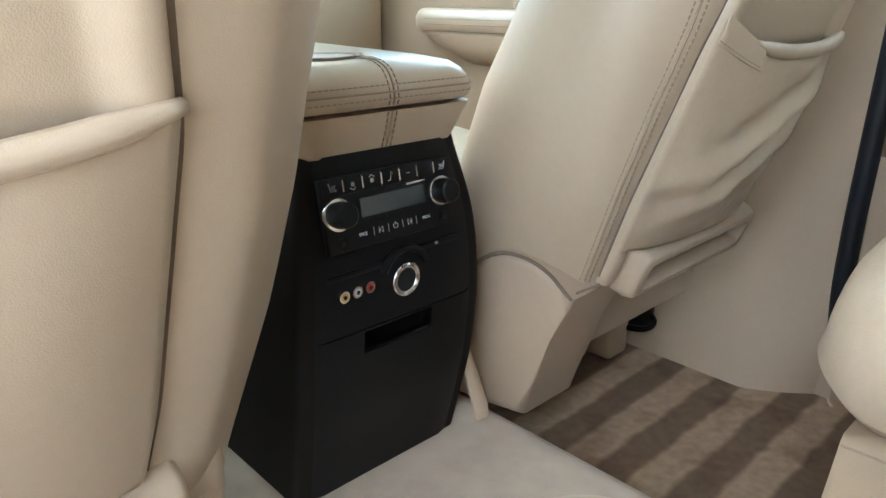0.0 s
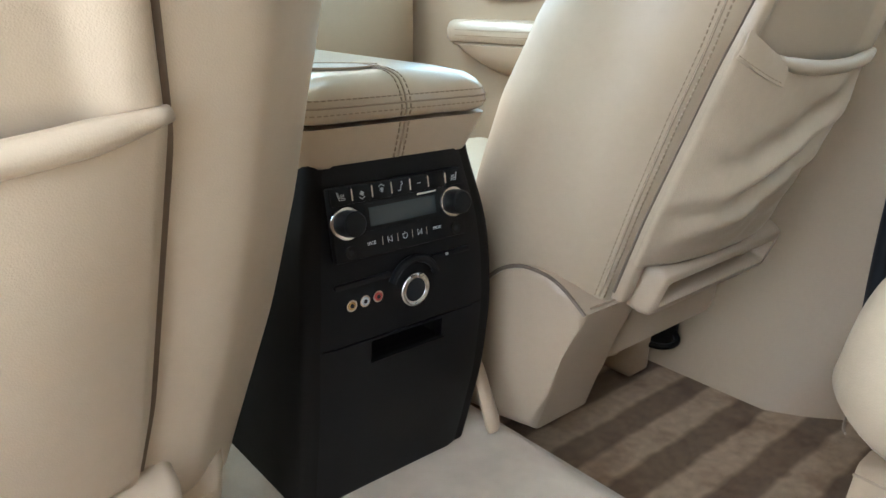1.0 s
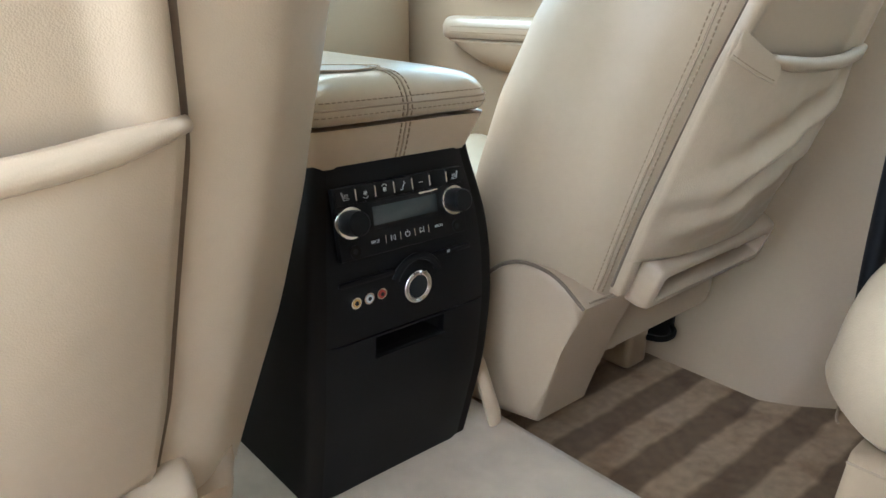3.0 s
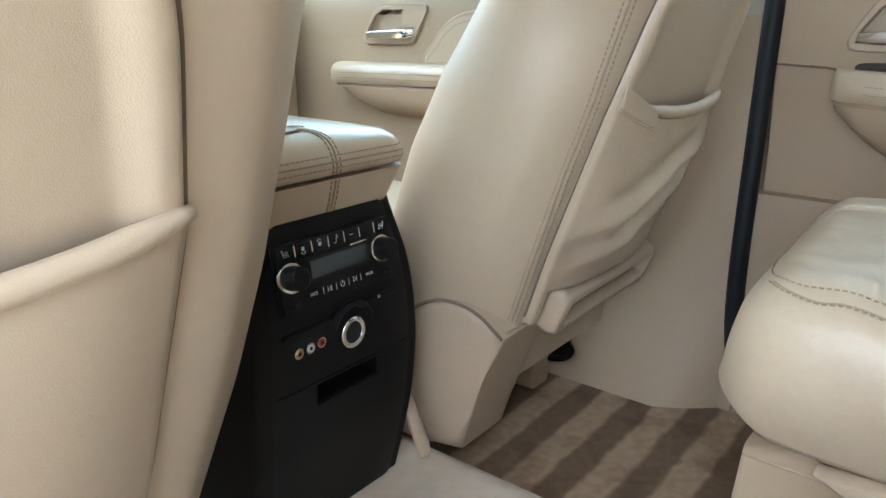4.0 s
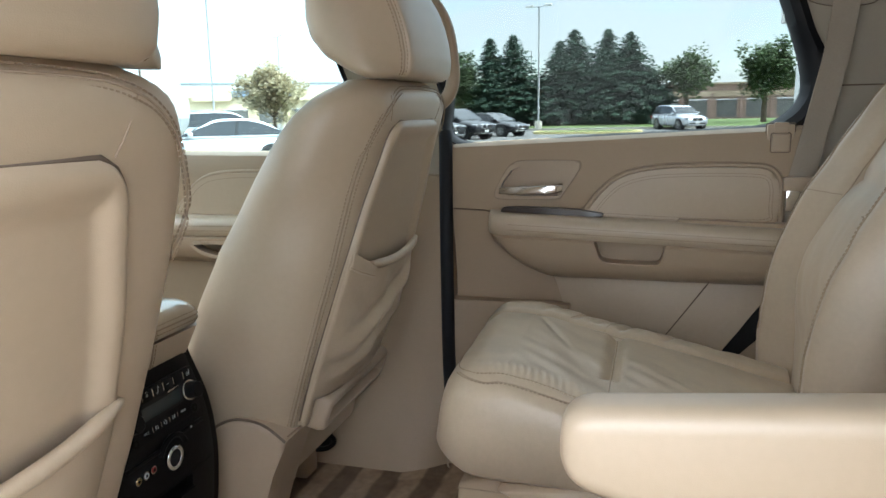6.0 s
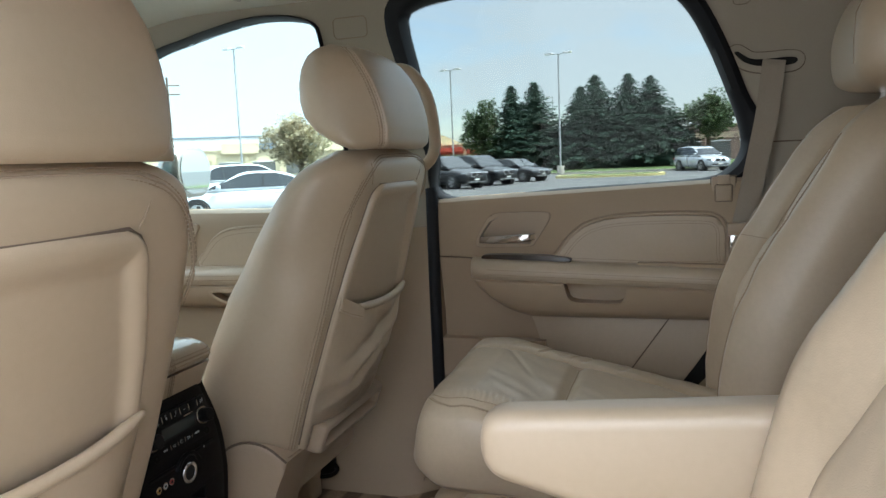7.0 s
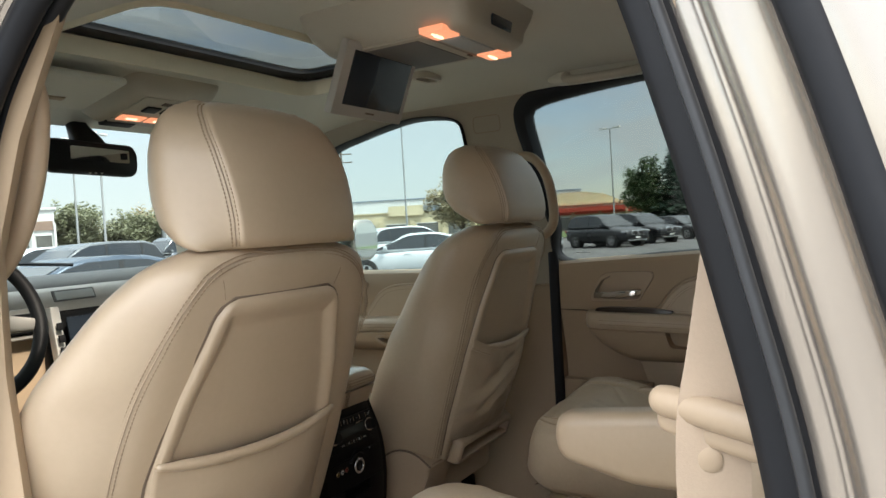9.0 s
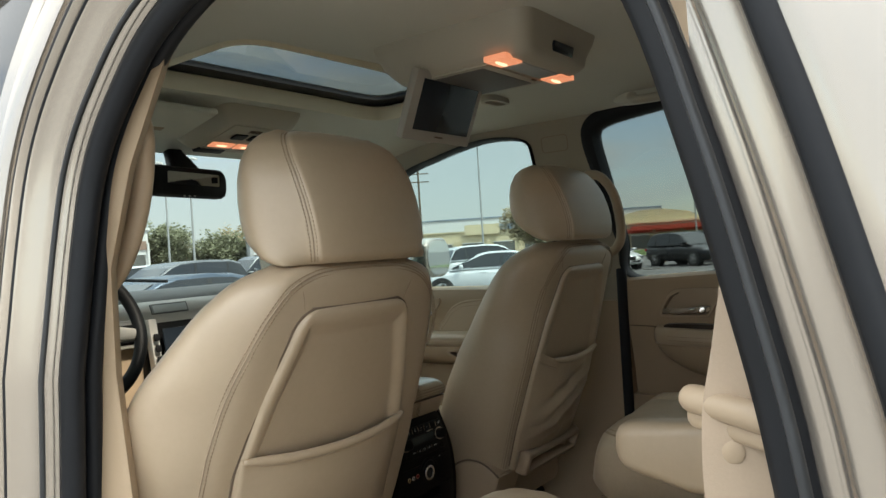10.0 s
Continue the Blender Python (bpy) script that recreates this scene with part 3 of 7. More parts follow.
structure("door_seal_carrier", bm, RUBBER, "black carrier strip inside the door seal", "door seal", sharp=2)
bm = tube(smooth_path(doorway_ring(0.074, -0.982, 0.088), 1, True), [0.004 + 0.008 * min(1.0, max(0.0, (-0.30 - p[1]) / 0.25)) for p in smooth_path(doorway_ring(0.074, -0.982, 0.088), 1, True)], 8, True)
structure("door_seal_outer", bm, RUBBER, "thin black outer door seal", "door seal", sharp=2)
# lighter rib: the streak of light along the seal is put in its colour
bm = tube(smooth_path(doorway_ring(0.016, -0.927), 1, True), 0.0042, 8, True)
structure("door_seal_rib", bm, RIB_HIGHLIGHT, "thin rib along the door seal, greyed to paint its highlight", "door seal", sharp=2)
# outer quarter panel and front door skin
C_D = (-0.55, 0.72)
rin = polar([(b, c) for _, b, c in doorway_ring(0.09, 0.0, 0.106)], 120, C_D)
rout = polar([(-2.6, -0.15), (1.6, -0.15), (1.6, 1.42), (-2.6, 1.42)], 120, C_D)
bm = bmesh.new()
sk = []
for s in (0.0, 0.02, 0.1, 0.4, 1.0):
    r = grown_ring(rin, rout, s)
    sk.append([(lean_left(tucked(-0.995 - 0.012 * min(1, s * 20), a), b), a, b) for a, b in r])
ring_loft(sk, caps=False, bm=bm)
gone = [f for f in bm.faces if f.calc_center_median().y > 0.12 and f.calc_center_median().z > 0.76]
bmesh.ops.delete(bm, geom=gone, context="FACES")
structure("body_side_left", bm, PAINT, "champagne metallic painted body side", "car body")

# rear edge of the closed front door beside the doorway: folded edge, rubber and window frame
front_edge = thing("door_front_left", "champagne front door edge with black rubber beside the pillar", "car door", (-0.95, 0.05, 0.1), kind="structure")


def edge_strip(name, d0, d1, proud, mat_, label, z0=0.2):
    """A strip along the doorway's front edge, between two distances from it."""
    inner_, outer_ = grown(DOORWAY, d0), grown(DOORWAY, d1)
    keep = [k for k, (a, b) in enumerate(DOORWAY) if a > -0.30 and z0 < b < 1.3]
    keep.sort(key=lambda k: DOORWAY[k][1])
    rows = []
    for k in keep:
        (a0, b0), (a1, b1) = inner_[k], outer_[k]
        o, i = -0.957 - proud, -0.93
        am, bm_ = (a0 + a1) / 2, (b0 + b1) / 2
        rows.append([(lean_left(i, b0), a0, b0), (lean_left(o + 0.004, b0), a0, b0), (lean_left(o, bm_), am, bm_), (lean_left(o + 0.004, b1), a1, b1), (lean_left(i, b1), a1, b1)])
    part(name, ring_loft(rows), mat_, front_edge, label, sharp=1.2)


edge_strip("folded_edge", 0.079, 0.090, 0.006, PAINT, "folded painted edge")
edge_strip("edge_rubber", 0.090, 0.112, 0.001, RUBBER, "black rubber strip", 0.76)
edge_strip("window_frame", 0.112, 0.165, 0.008, PAINT, "bright painted window frame", 0.74)
edge_strip("door_glass", 0.165, 0.36, 0.002, CAR_GLASS, "dark reflecting glass of the front door", 0.78)

# left centre pillar trim inside
rows = []
for z, ya, yb, xo in ((0.02, -0.25, 0.12, -0.80), (0.30, -0.19, 0.10, -0.815), (0.57, -0.13, 0.09, -0.82), (0.74, -0.092, 0.085, -0.812), (0.9, -0.095, 0.075, -0.812), (1.05, -0.145, 0.07, -0.800), (1.2, -0.23, 0.06, -0.785), (1.33, -0.33, 0.05, -0.755)):
    rows.append([(xo + p, q, z) for p, q in [(-0.032, ya + 0.012), (-0.024, ya), (-0.008, ya + 0.012), (0.0, ya + 0.035), (0.0, yb - 0.03), (-0.02, yb), (-0.032, yb)]])
fine = []
for a, b in zip(rows[:-1], rows[1:]):
    for k in range(4):
        fine.append([tuple(Vector(p).lerp(Vector(q), k / 4)) for p, q in zip(a, b)])
bm = ring_loft(fine + [rows[-1]])
structure("wall_pillar_left", bm, TRIM, "beige plastic centre pillar trim", "pillar trim")

# plain closing walls behind and in front
bm = prism([(-1.05, 0.0), (-1.05, 0.78), (-0.99, 1.0), (-0.93, 1.2), (-0.80, 1.31), (-2.35, 1.31), (-2.35, 0.0)], 2 * MID - 0.80, 2 * MID - 0.825)
structure("wall_quarter_left", bm, TRIM, "beige plastic rear quarter trim", "quarter trim")
# unseen wall without a rear window, added full height to cut rear light
bm = bmesh.new()
box(bm, (MID, -2.33, 0.67), (1.75, 0.05, 1.44))
structure("wall_back", bm, TRIM, "unseen plain beige wall added to keep rear light out", "rear wall")
# the upper box is unseen, added to shut out light further back
bm = bmesh.new()
box(bm, (0.868, -1.665, 0.36), (0.06, 1.36, 0.72))
box(bm, (0.80, -2.02, 1.03), (0.08, 0.64, 0.66))
structure("wall_quarter_right", bm, TRIM, "beige plastic rear quarter trim", "quarter trim")
bm = bmesh.new()
box(bm, (MID, 1.3, 0.3), (1.75, 0.05, 0.75))
structure("wall_firewall", bm, BLACK_SIDE, "dark footwell bulkhead", "bulkhead")


# ---- front seats ----
BZ = [0.20, 0.292, 0.42, 0.53, 0.62, 0.733, 0.80, 0.843, 0.875, 0.892, 0.902]
B_BACK = [-0.035, -0.069, -0.116, -0.156, -0.189, -0.230, -0.254, -0.270, -0.276, -0.268, -0.245]
B_FRONT = [0.17, 0.168, 0.135, 0.090, 0.042, -0.042, -0.092, -0.128, -0.162, -0.184, -0.205]
B_HALF = [0.206, 0.213, 0.228, 0.234, 0.231, 0.218, 0.205, 0.193, 0.174, 0.147, 0.105]
B_FLARE = [0.026, 0.032, 0.036, 0.038, 0.040, 0.042, 0.040, 0.034, 0.026, 0.016, 0.008]
SEAM_L, SEAM_R = 12, 32           # places of the corner seams in the outline below


def shoulder_lift(cx, z):
    """The driver's backrest stands a little taller at its top."""
    return 0.012 * min(1.0, max(0.0, (z - 0.80) / 0.09)) if cx < 0 else 0.0


def upright(cx, z):
    """The passenger's backrest is set a little more upright towards its top."""
    return 0.014 * min(1.0, max(0.0, (z - 0.60) / 0.22)) if cx > 0 else 0.0


def back_section(cx, dz, z):
    """Outline of a front seat's backrest at height z: flat back, tight seamed corners, sides flaring out to the bolsters."""
    yb, yf, hw, fl = (table(BZ, q, z, 0.015) for q in (B_BACK, B_FRONT, B_HALF, B_FLARE))
    if cx > 0:
        hw, fl = hw - 0.015 + table([0.70, 0.80, 0.86, 0.89], [0.0, 0.010, 0.022, 0.022], z, 0.02), fl + 0.015 + table([0.66, 0.76, 0.86, 0.89], [0.0, 0.010, 0.012, 0.006], z, 0.02)
        yb, yf = yb + upright(cx, z), yf + 1.6 * upright(cx, z)
    else:
        hw += table([0.60, 0.70, 0.80, 0.88], [0.024, 0.022, 0.016, 0.016], z, 0.02)
        fl += table([0.30, 0.45, 0.70, 0.76, 0.83, 0.89], [0.045, 0.045, 0.034, 0.030, 0.022, 0.010], z, 0.02)
    d = yf - yb
    k = min(1.0, d / 0.2)
    half = [(0.0, -0.010), (hw * 0.5, -0.008), (hw * 0.86, -0.002), (hw, 0.014 * k), (hw + fl * 0.55, 0.050 * k), (hw + fl * 0.93, d * 0.45), (hw + fl, d * 0.68), (hw + fl * 0.5, d * 0.90), (hw * 0.72, d * 0.985), (0.0, d * 0.93)]
    far = 1.0 + (0.075 if cx < 0 else 0.0) * min(1.0, max(0.0, (0.86 - z) / 0.12))
    near = 1.0 - (0.055 if cx < 0 else 0.0) * min(1.0, max(0.0, (0.80 - z) / 0.2))
    ctrl = [(-x * far, y) for x, y in half] + [(x * near, y) for x, y in half[-2:0:-1]]
    return [Vector((cx + p.x, yb + p.y, z + dz + shoulder_lift(cx, z))) for p in smooth_path([(x, y, 0) for x, y in ctrl], 4, True)]


def back_y(z):
    return table(BZ, B_BACK, z, 0.02)


def back_point(cx, dz, x, z, out=0.0, hw=0.19):
    """A point on the rear face of a backrest, x off its middle; out metres behind it."""
    crown = -0.010 * (1 - min(1, (x / hw) ** 2))
    return Vector((cx + x, back_y(z) + upright(cx, z) + crown - out * 0.94, z + dz + shoulder_lift(cx, z) - out * 0.34))


def panel_half(z, wide=0.0, splay=0.0):
    """Half width of the shell on the seat's back, a trapezium with rounded upper corners."""
    w = table([0.28, 0.40, 0.59, 0.70, 0.78, 0.84], [0.150, 0.163, 0.166, 0.148, 0.124, 0.110], z, 0.02)
    if z > 0.798:
        q = (z - 0.798) / 0.036
        w -= 0.036 * (1 - math.sqrt(max(0.0, 1 - q * q)))
    return w + wide + splay * min(1.0, max(0.0, (0.80 - z) / 0.22))


def front_seat(cx, dz, inner, tall, name_label):
    """inner: +1 if the inboard side lies towards +x."""
    s = thing("front_seat", name_label, "car seat", (cx, 0.1, 0.02), "front seats")
    zs = list(np.linspace(0.255, 0.86, 44)) + [0.868, 0.876, 0.884, 0.890, 0.895, 0.899, 0.902]
    rings = [back_section(cx, dz, z) for z in zs]
    bm = ring_loft(rings)
    part("backrest", bm, LEATHER, s, sharp=1.3)
    wide, shift, splay = (0.022, -0.020, 0.020) if inner > 0 else (0.002, -0.019, 0.0)
    far = 0.0 if inner > 0 else 0.014
    # one seam with double stitching: up one corner, round under the headrest and down the other
    n = len(rings[0])
    side_pts = {}
    for sg in (-1, 1):
        i = SEAM_L if sg < 0 else n - SEAM_L
        if sg < 0 and inner < 0:
            def corner(z):
                k = float(np.interp(z, [0.3, 0.55, 0.70, 0.775], [10.4, 10.75, 11.4, 11.7]))
                r = back_section(cx, dz, z)
                return r[int(k)].lerp(r[int(k) + 1], k - int(k))
            side_pts[sg] = [corner(z) + Vector((-0.0007, -0.0007, 0)) for z in np.linspace(0.295, 0.775, 60)]
            continue
        side_pts[sg] = [back_section(cx, dz, z)[i] + Vector((sg * 0.0007, -0.0007, 0)) for z in np.linspace(0.295, 0.775 if inner < 0 else 0.73, 60)]
    kt = 1.0 if inner > 0 else 0.92
    kr = 0.93 if inner > 0 else 0.92
    half_top = [(0.208 * kt, 0.815), (0.188 * kt, 0.845), (0.162 * kt, 0.868), (0.13 * kt, 0.881), (0.09, 0.886)]
    if inner > 0:
        half_top = [(0.240, 0.775), (0.224, 0.812), (0.198, 0.846), (0.165, 0.868), (0.13, 0.880), (0.09, 0.886)]
    over = [back_point(cx, dz, -x, z, 0.002) for x, z in half_top] + [back_point(cx, dz, 0, 0.888, 0.002)] + [back_point(cx, dz, x / kt * kr, z, 0.002) for x, z in half_top[::-1]]
    path = side_pts[-1][:-1] + smooth_path([side_pts[-1][-1]] + over + [side_pts[1][-1]], 6) + (side_pts[1][:-1][::-1] if inner < 0 else [])
    j = len(side_pts[-1]) - 1
    for _ in range(60):
        path[j - 12:j + 22] = [(path[k - 1] + path[k] * 2 + path[k + 1]) / 4 for k in range(j - 12, j + 22)]
    side = []
    for k in range(len(path)):
        d = (path[min(k + 1, len(path) - 1)] - path[max(k - 1, 0)]).normalized()
        out_ = Vector((0.75 if path[k].x > cx else -0.75, -0.66, 0.1)) if path[k].z - dz < 0.78 else Vector((0, -0.95, 0.3))
        side.append(d.cross(out_).normalized())
    part("seam", tube(path, 0.0012, 6), FINE_SEAM, s)
    part("stitching", stitches(path, side, offs=(-0.006, 0.006), r=0.0010), THREAD, s, "brown double stitching")
    for sg in (-1, 1):
        part("seam", tube([back_point(cx, dz, shift * 0.6 + sg * 0.140, 0.876, 0.001), back_point(cx, dz, shift * 0.8 + sg * 0.130, 0.852, 0.001), back_point(cx, dz, shift + sg * 0.122, 0.834, 0.001)], 0.0011, 6), FINE_SEAM, s)
    # moulded shell on the back: a broad rolled rim round a hollow
    rows = []
    for z in list(np.linspace(0.29, 0.76, 40)) + list(np.linspace(0.765, 0.8338, 18)):
        row = []
        for u in np.concatenate((np.linspace(-1, -0.7, 14), np.linspace(-0.66, 0.66, 17), np.linspace(0.7, 1, 14))):
            hw = panel_half(z, wide + (far if u > 0 else 0.0), splay if u < 0 else 0.0)
            e = min((1 - abs(u)) * hw, (0.835 - z) * 1.0)
            up = 0.0105 * math.sqrt(max(0.0, min(1, e / 0.010) * (2 - min(1, e / 0.010)))) - 0.0105 * (0.5 - 0.5 * math.cos(math.pi * min(1, max(0, (e - 0.014) / 0.030))))
            row.append(back_point(cx, dz, shift + u * hw, z, 0.002 + up))
        rows.append(row)
    bm = ring_loft(rows, closed=False)
    ext = bmesh.ops.extrude_face_region(bm, geom=bm.faces[:])
    bmesh.ops.translate(bm, vec=(0, 0.014, 0.005), verts=[v for v in ext["geom"] if isinstance(v, bmesh.types.BMVert)])
    shell = part("back_shell", bm, LEATHER, s, "smooth moulded shell with a broad rolled rim", sharp=1.5)
    edge = [back_point(cx, dz, shift - panel_half(z, wide, splay) - 0.0012, z, 0.001) for z in np.linspace(0.30, 0.8335, 60)]
    edge += [back_point(cx, dz, shift + panel_half(z, wide + far) + 0.0012, z, 0.001) for z in np.linspace(0.8335, 0.30, 60)]
    # dark tube for the joint, wider on the driver's seat to paint its shaded crease
    part("shell_gap_shade", tube(edge, 0.0036 if inner > 0 else 0.0018, 6), SEAM, shell)
    # map pocket with a gathered top edge
    rows = []
    z0 = 0.345
    rnd = 1.7 if inner < 0 else 4.1
    wr = 1.25 if inner < 0 else 0.25
    for i, f in enumerate(np.linspace(0, 1, 46)):
        row = []
        for u in np.linspace(-1, 1, 49):
            hw = panel_half(z0 + (0.588 - z0) * f, wide + (far if u > 0 else 0.0), splay if u < 0 else 0.0) - (0.004 if inner > 0 or u > 0 else -0.001)
            ztop = 0.598 - 0.016 * (1 - u * u) + (0.012 - 0.002 * u if inner > 0 else -0.006 * u) + (0.013 * max(0.0, 1 - (u + 1) / 0.5) ** 1.3 if inner < 0 else 0.0)
            z = z0 + (ztop - z0) * f
            sag = (1 - abs(u) ** 3.0)
            out = 0.012 + 0.024 * sag * math.sin(math.pi * min(1, 0.15 + 0.85 * f)) ** 0.6 + 0.010 * f * sag
            fold = noise.noise(Vector((u * 1.3 + rnd, f * 3.2 + u * 1.4, rnd))) * 0.012 + noise.noise(Vector((u * 3 + f * 2.5, f * 7.5 - u * 2.5, rnd * 2))) * 0.006
            out += wr * fold * sag * math.sin(math.pi * f) ** 0.5
            if inner < 0:
                # two long slanting folds that hang from the outer end of the hem
                g = f - (0.62 + 0.30 * u)
                out += 1.0 * (0.013 * math.exp(-(g / 0.05) ** 2) - 0.012 * math.exp(-((g + 0.11) / 0.05) ** 2) + 0.009 * math.exp(-((g + 0.23) / 0.06) ** 2) - 0.006 * math.exp(-((g - 0.13) / 0.05) ** 2)) * sag * min(1, (1 - f) * 6) * min(1, f * 4) * (0.35 + 0.65 * min(1, max(0, (u + 0.7) / 0.8)))
            row.append(back_point(cx, dz, shift + u * hw, z, max(0.006, out)))
        rows.append(row)
    bm = ring_loft(rows, closed=False)
    ext = bmesh.ops.extrude_face_region(bm, geom=bm.faces[:])
    bmesh.ops.translate(bm, vec=(0, 0.003, 0.001), verts=[v for v in ext["geom"] if isinstance(v, bmesh.types.BMVert)])
    pocket = part("map_pocket", bm, LEATHER_CREASED if inner < 0 else LEATHER, s, "sagging leather map pocket", sharp=1.5)
    hem = [p + Vector((0, -0.002, 0.0)) for p in rows[-1]]
    k0 = 9 if inner < 0 else 0
    part("pocket_hem", tube(hem[k0:], [min(0.0085, 0.0045 + 0.0008 * min(i, 48 - k0 - i)) for i in range(49 - k0)], 10), LEATHER, pocket, "rolled elastic hem", sharp=2)
    if inner < 0:
        # flat sewn-down end of the hem
        tab = [[rows[r][k] + Vector((0, -0.0055 if r > 42 else -0.004, up * (1 - k / 14))) for k in range(12)] for r, up in ((45, 0.004), (44, 0.002), (43, 0.0), (42, 0.0), (41, 0.0))]
        bm = ring_loft(tab, closed=False)
        ext = bmesh.ops.extrude_face_region(bm, geom=bm.faces[:])
        bmesh.ops.translate(bm, vec=(0, 0.002, 0), verts=[v for v in ext["geom"] if isinstance(v, bmesh.types.BMVert)])
        flap = part("hem_tab", bm, LEATHER, pocket, "flat sewn end of the hem", sharp=1.2)
        part("stitching", stitches([rows[41][k] + Vector((0, -0.0048, 0.003)) for k in range(12)], Vector((0, 0, 1)), r=0.0006), THREAD, flap)
    # hard tray under the pocket
    thing_tray(cx, dz, s)
    # headrest: lofted upwards, its rear face leaning forward
    hz = [0.903, 0.912, 0.94, 0.97, 1.0, 1.033, 1.06, 1.085, 1.10, 1.109]
    hb = [-0.276, -0.290, -0.293, -0.289, -0.281, -0.268, -0.252, -0.233, -0.214, -0.192]
    hf = [-0.250, -0.222, -0.172, -0.146, -0.138, -0.138, -0.142, -0.152, -0.165, -0.185]
    if inner > 0:
        hf = [-0.238, -0.200, -0.158, -0.142, -0.137, -0.138, -0.142, -0.152, -0.165, -0.185]
    hh = [0.134, 0.149, 0.153, 0.153, 0.152, 0.149, 0.142, 0.128, 0.108, 0.075]
    hr_ = [0.112, 0.124, 0.127, 0.129, 0.131, 0.132, 0.130, 0.121, 0.105, 0.075]

    hx, hwide = (cx + 0.014, 1.09) if inner > 0 else (cx - 0.008, 1.0)

    def head_section(z):
        yb, yf, h = table(hz, hb, z, 0.005), table(hz, hf, z, 0.005) + (0.028 if inner < 0 else 0.0), table(hz, hh, z, 0.005)
        d = yf - yb
        q = table(hz, hr_, z, 0.005)
        half = [(0.0, -0.008), (q * 0.5, -0.007), (q * 0.93, -0.001), (q, 0.010), (h + 0.020, d * 0.40), (h + 0.030, d * 0.62), (h + 0.016, d * 0.86), (h * 0.80, d * 0.98), (0.0, d)]
        ctrl = [(-x, y) for x, y in half] + [(x, y) for x, y in half[-2:0:-1]]
        return [Vector((hx + p.x * hwide, yb + p.y, 0.903 + (z - 0.903) * tall + dz + (0.006 if inner > 0 else 0.0))) for p in smooth_path([(x, y, 0) for x, y in ctrl], 4, True)]
    rings = [head_section(z) for z in list(np.linspace(0.904, 1.085, 30)) + [1.09, 1.095, 1.1, 1.104, 1.107, 1.109]]
    hr = part("headrest", ring_loft(rings), LEATHER, s, sharp=1.3)
    for sg in (-1, 1):
        path, side = [], []
        for z in np.linspace(0.908, 1.104, 40):
            r = head_section(z)
            i = 12 if sg < 0 else len(r) - 12
            path.append(r[i] + Vector((sg * 0.0007, -0.0006, 0)))
            side.append((r[i + (1 if sg < 0 else -1)] - r[i]).normalized())
        part("seam", tube(path, 0.0012, 6), FINE_SEAM, hr)
        part("stitching", stitches(path, side, offs=(-0.0055, 0.0055), r=0.0010), THREAD, hr)
    for sg in (-1, 1):
        bm = tube([(cx + sg * 0.055, -0.225, 0.88 + dz), (cx + sg * 0.055, -0.215, 0.93 + dz)], 0.0065, 10)
        part("headrest_post", bm, CHROME, s, "chrome headrest post")
        bm = tube([(cx + sg * 0.055, -0.226, 0.897 + dz), (cx + sg * 0.055, -0.224, 0.907 + dz)], [0.016, 0.013], 12)
        part("post_collar", bm, TRIM_SMOOTH, s)
    # cushion, seen only past the console and under the back
    rows = []
    for y in np.linspace(-0.02, 0.52, 22):
        f = (y + 0.02) / 0.54
        w = 0.20 + 0.02 * f
        top = 0.33 + 0.035 * f
        o = round_rect(2 * w, 0.17, (0.06, 0.06, 0.03, 0.03), 5, cx, top - 0.085)
        rows.append([(a, y, b + dz) for a, b in o])
    part("cushion", ring_loft(rows), LEATHER, s, sharp=1.3)
    # plastic hinge shield at the inboard corner
    x_in = cx + inner * 0.212
    outl = [(0.15, 0.088), (0.06, 0.082), (0.002, 0.078), (-0.018, 0.142), (-0.042, 0.210), (-0.065, 0.260), (-0.072, 0.280), (-0.060, 0.294), (-0.045, 0.310), (-0.025, 0.322), (0.004, 0.327), (0.030, 0.320), (0.052, 0.304), (0.072, 0.280), (0.09, 0.252), (0.15, 0.235)]
    bm = prism(outl, x_in - inner * 0.085, x_in + inner * 0.033, "x", 0.011, seg=4)
    for v in bm.verts:
        v.co.z += dz
        v.co.x += inner * (0.26 * v.co.y - 0.17 * (0.27 - v.co.z + dz))
    part("hinge_shield", bm, TRIM_SMOOTH, s, "beige plastic hinge shield", sharp=0.9)
    arch = [(x_in + inner * (0.0315 + 0.26 * y + 0.17 * (z - 0.27)), y - 0.001, z + dz + 0.001) for y, z in outl[6:15]]
    if inner < 0:
        part("shield_gap", tube(smooth_path(arch, 4), 0.0026, 6), SEAM, s)
        part("shield_gap", tube([(x_in + inner * 0.004, -0.073, 0.288 + dz), (x_in - inner * 0.084, -0.076, 0.288 + dz)], 0.0014, 6), FINE_SEAM, s)
    # outboard shield, steel seat frame and rails underneath
    x_out = cx - inner * 0.185
    bm = prism([(0.45, 0.10), (0.10, 0.10), (0.06, 0.2), (0.05, 0.26), (0.10, 0.28), (0.45, 0.27)], x_out - 0.02, x_out + 0.02, "x", 0.008)
    part("side_shield", bm, TRIM_SMOOTH, s)
    bm = bmesh.new()
    box(bm, (cx, 0.22, 0.20 + dz), (0.34, 0.40, 0.06), 0.01)
    part("seat_pan", bm, BLACK_SIDE, s, "dark steel seat pan")
    bm = bmesh.new()
    box(bm, (cx - inner * 0.245, 0.13, 0.062), (0.07, 0.12, 0.05), 0.018, Matrix.Rotation(0.4, 3, "Z"), 3)
    tube(smooth_path([(cx - inner * 0.25, 0.08, 0.07), (cx - inner * 0.235, 0.055, 0.055), (cx - inner * 0.20, 0.07, 0.05), (cx - inner * 0.15, 0.13, 0.07)], 5), 0.006, 6, bm=bm)
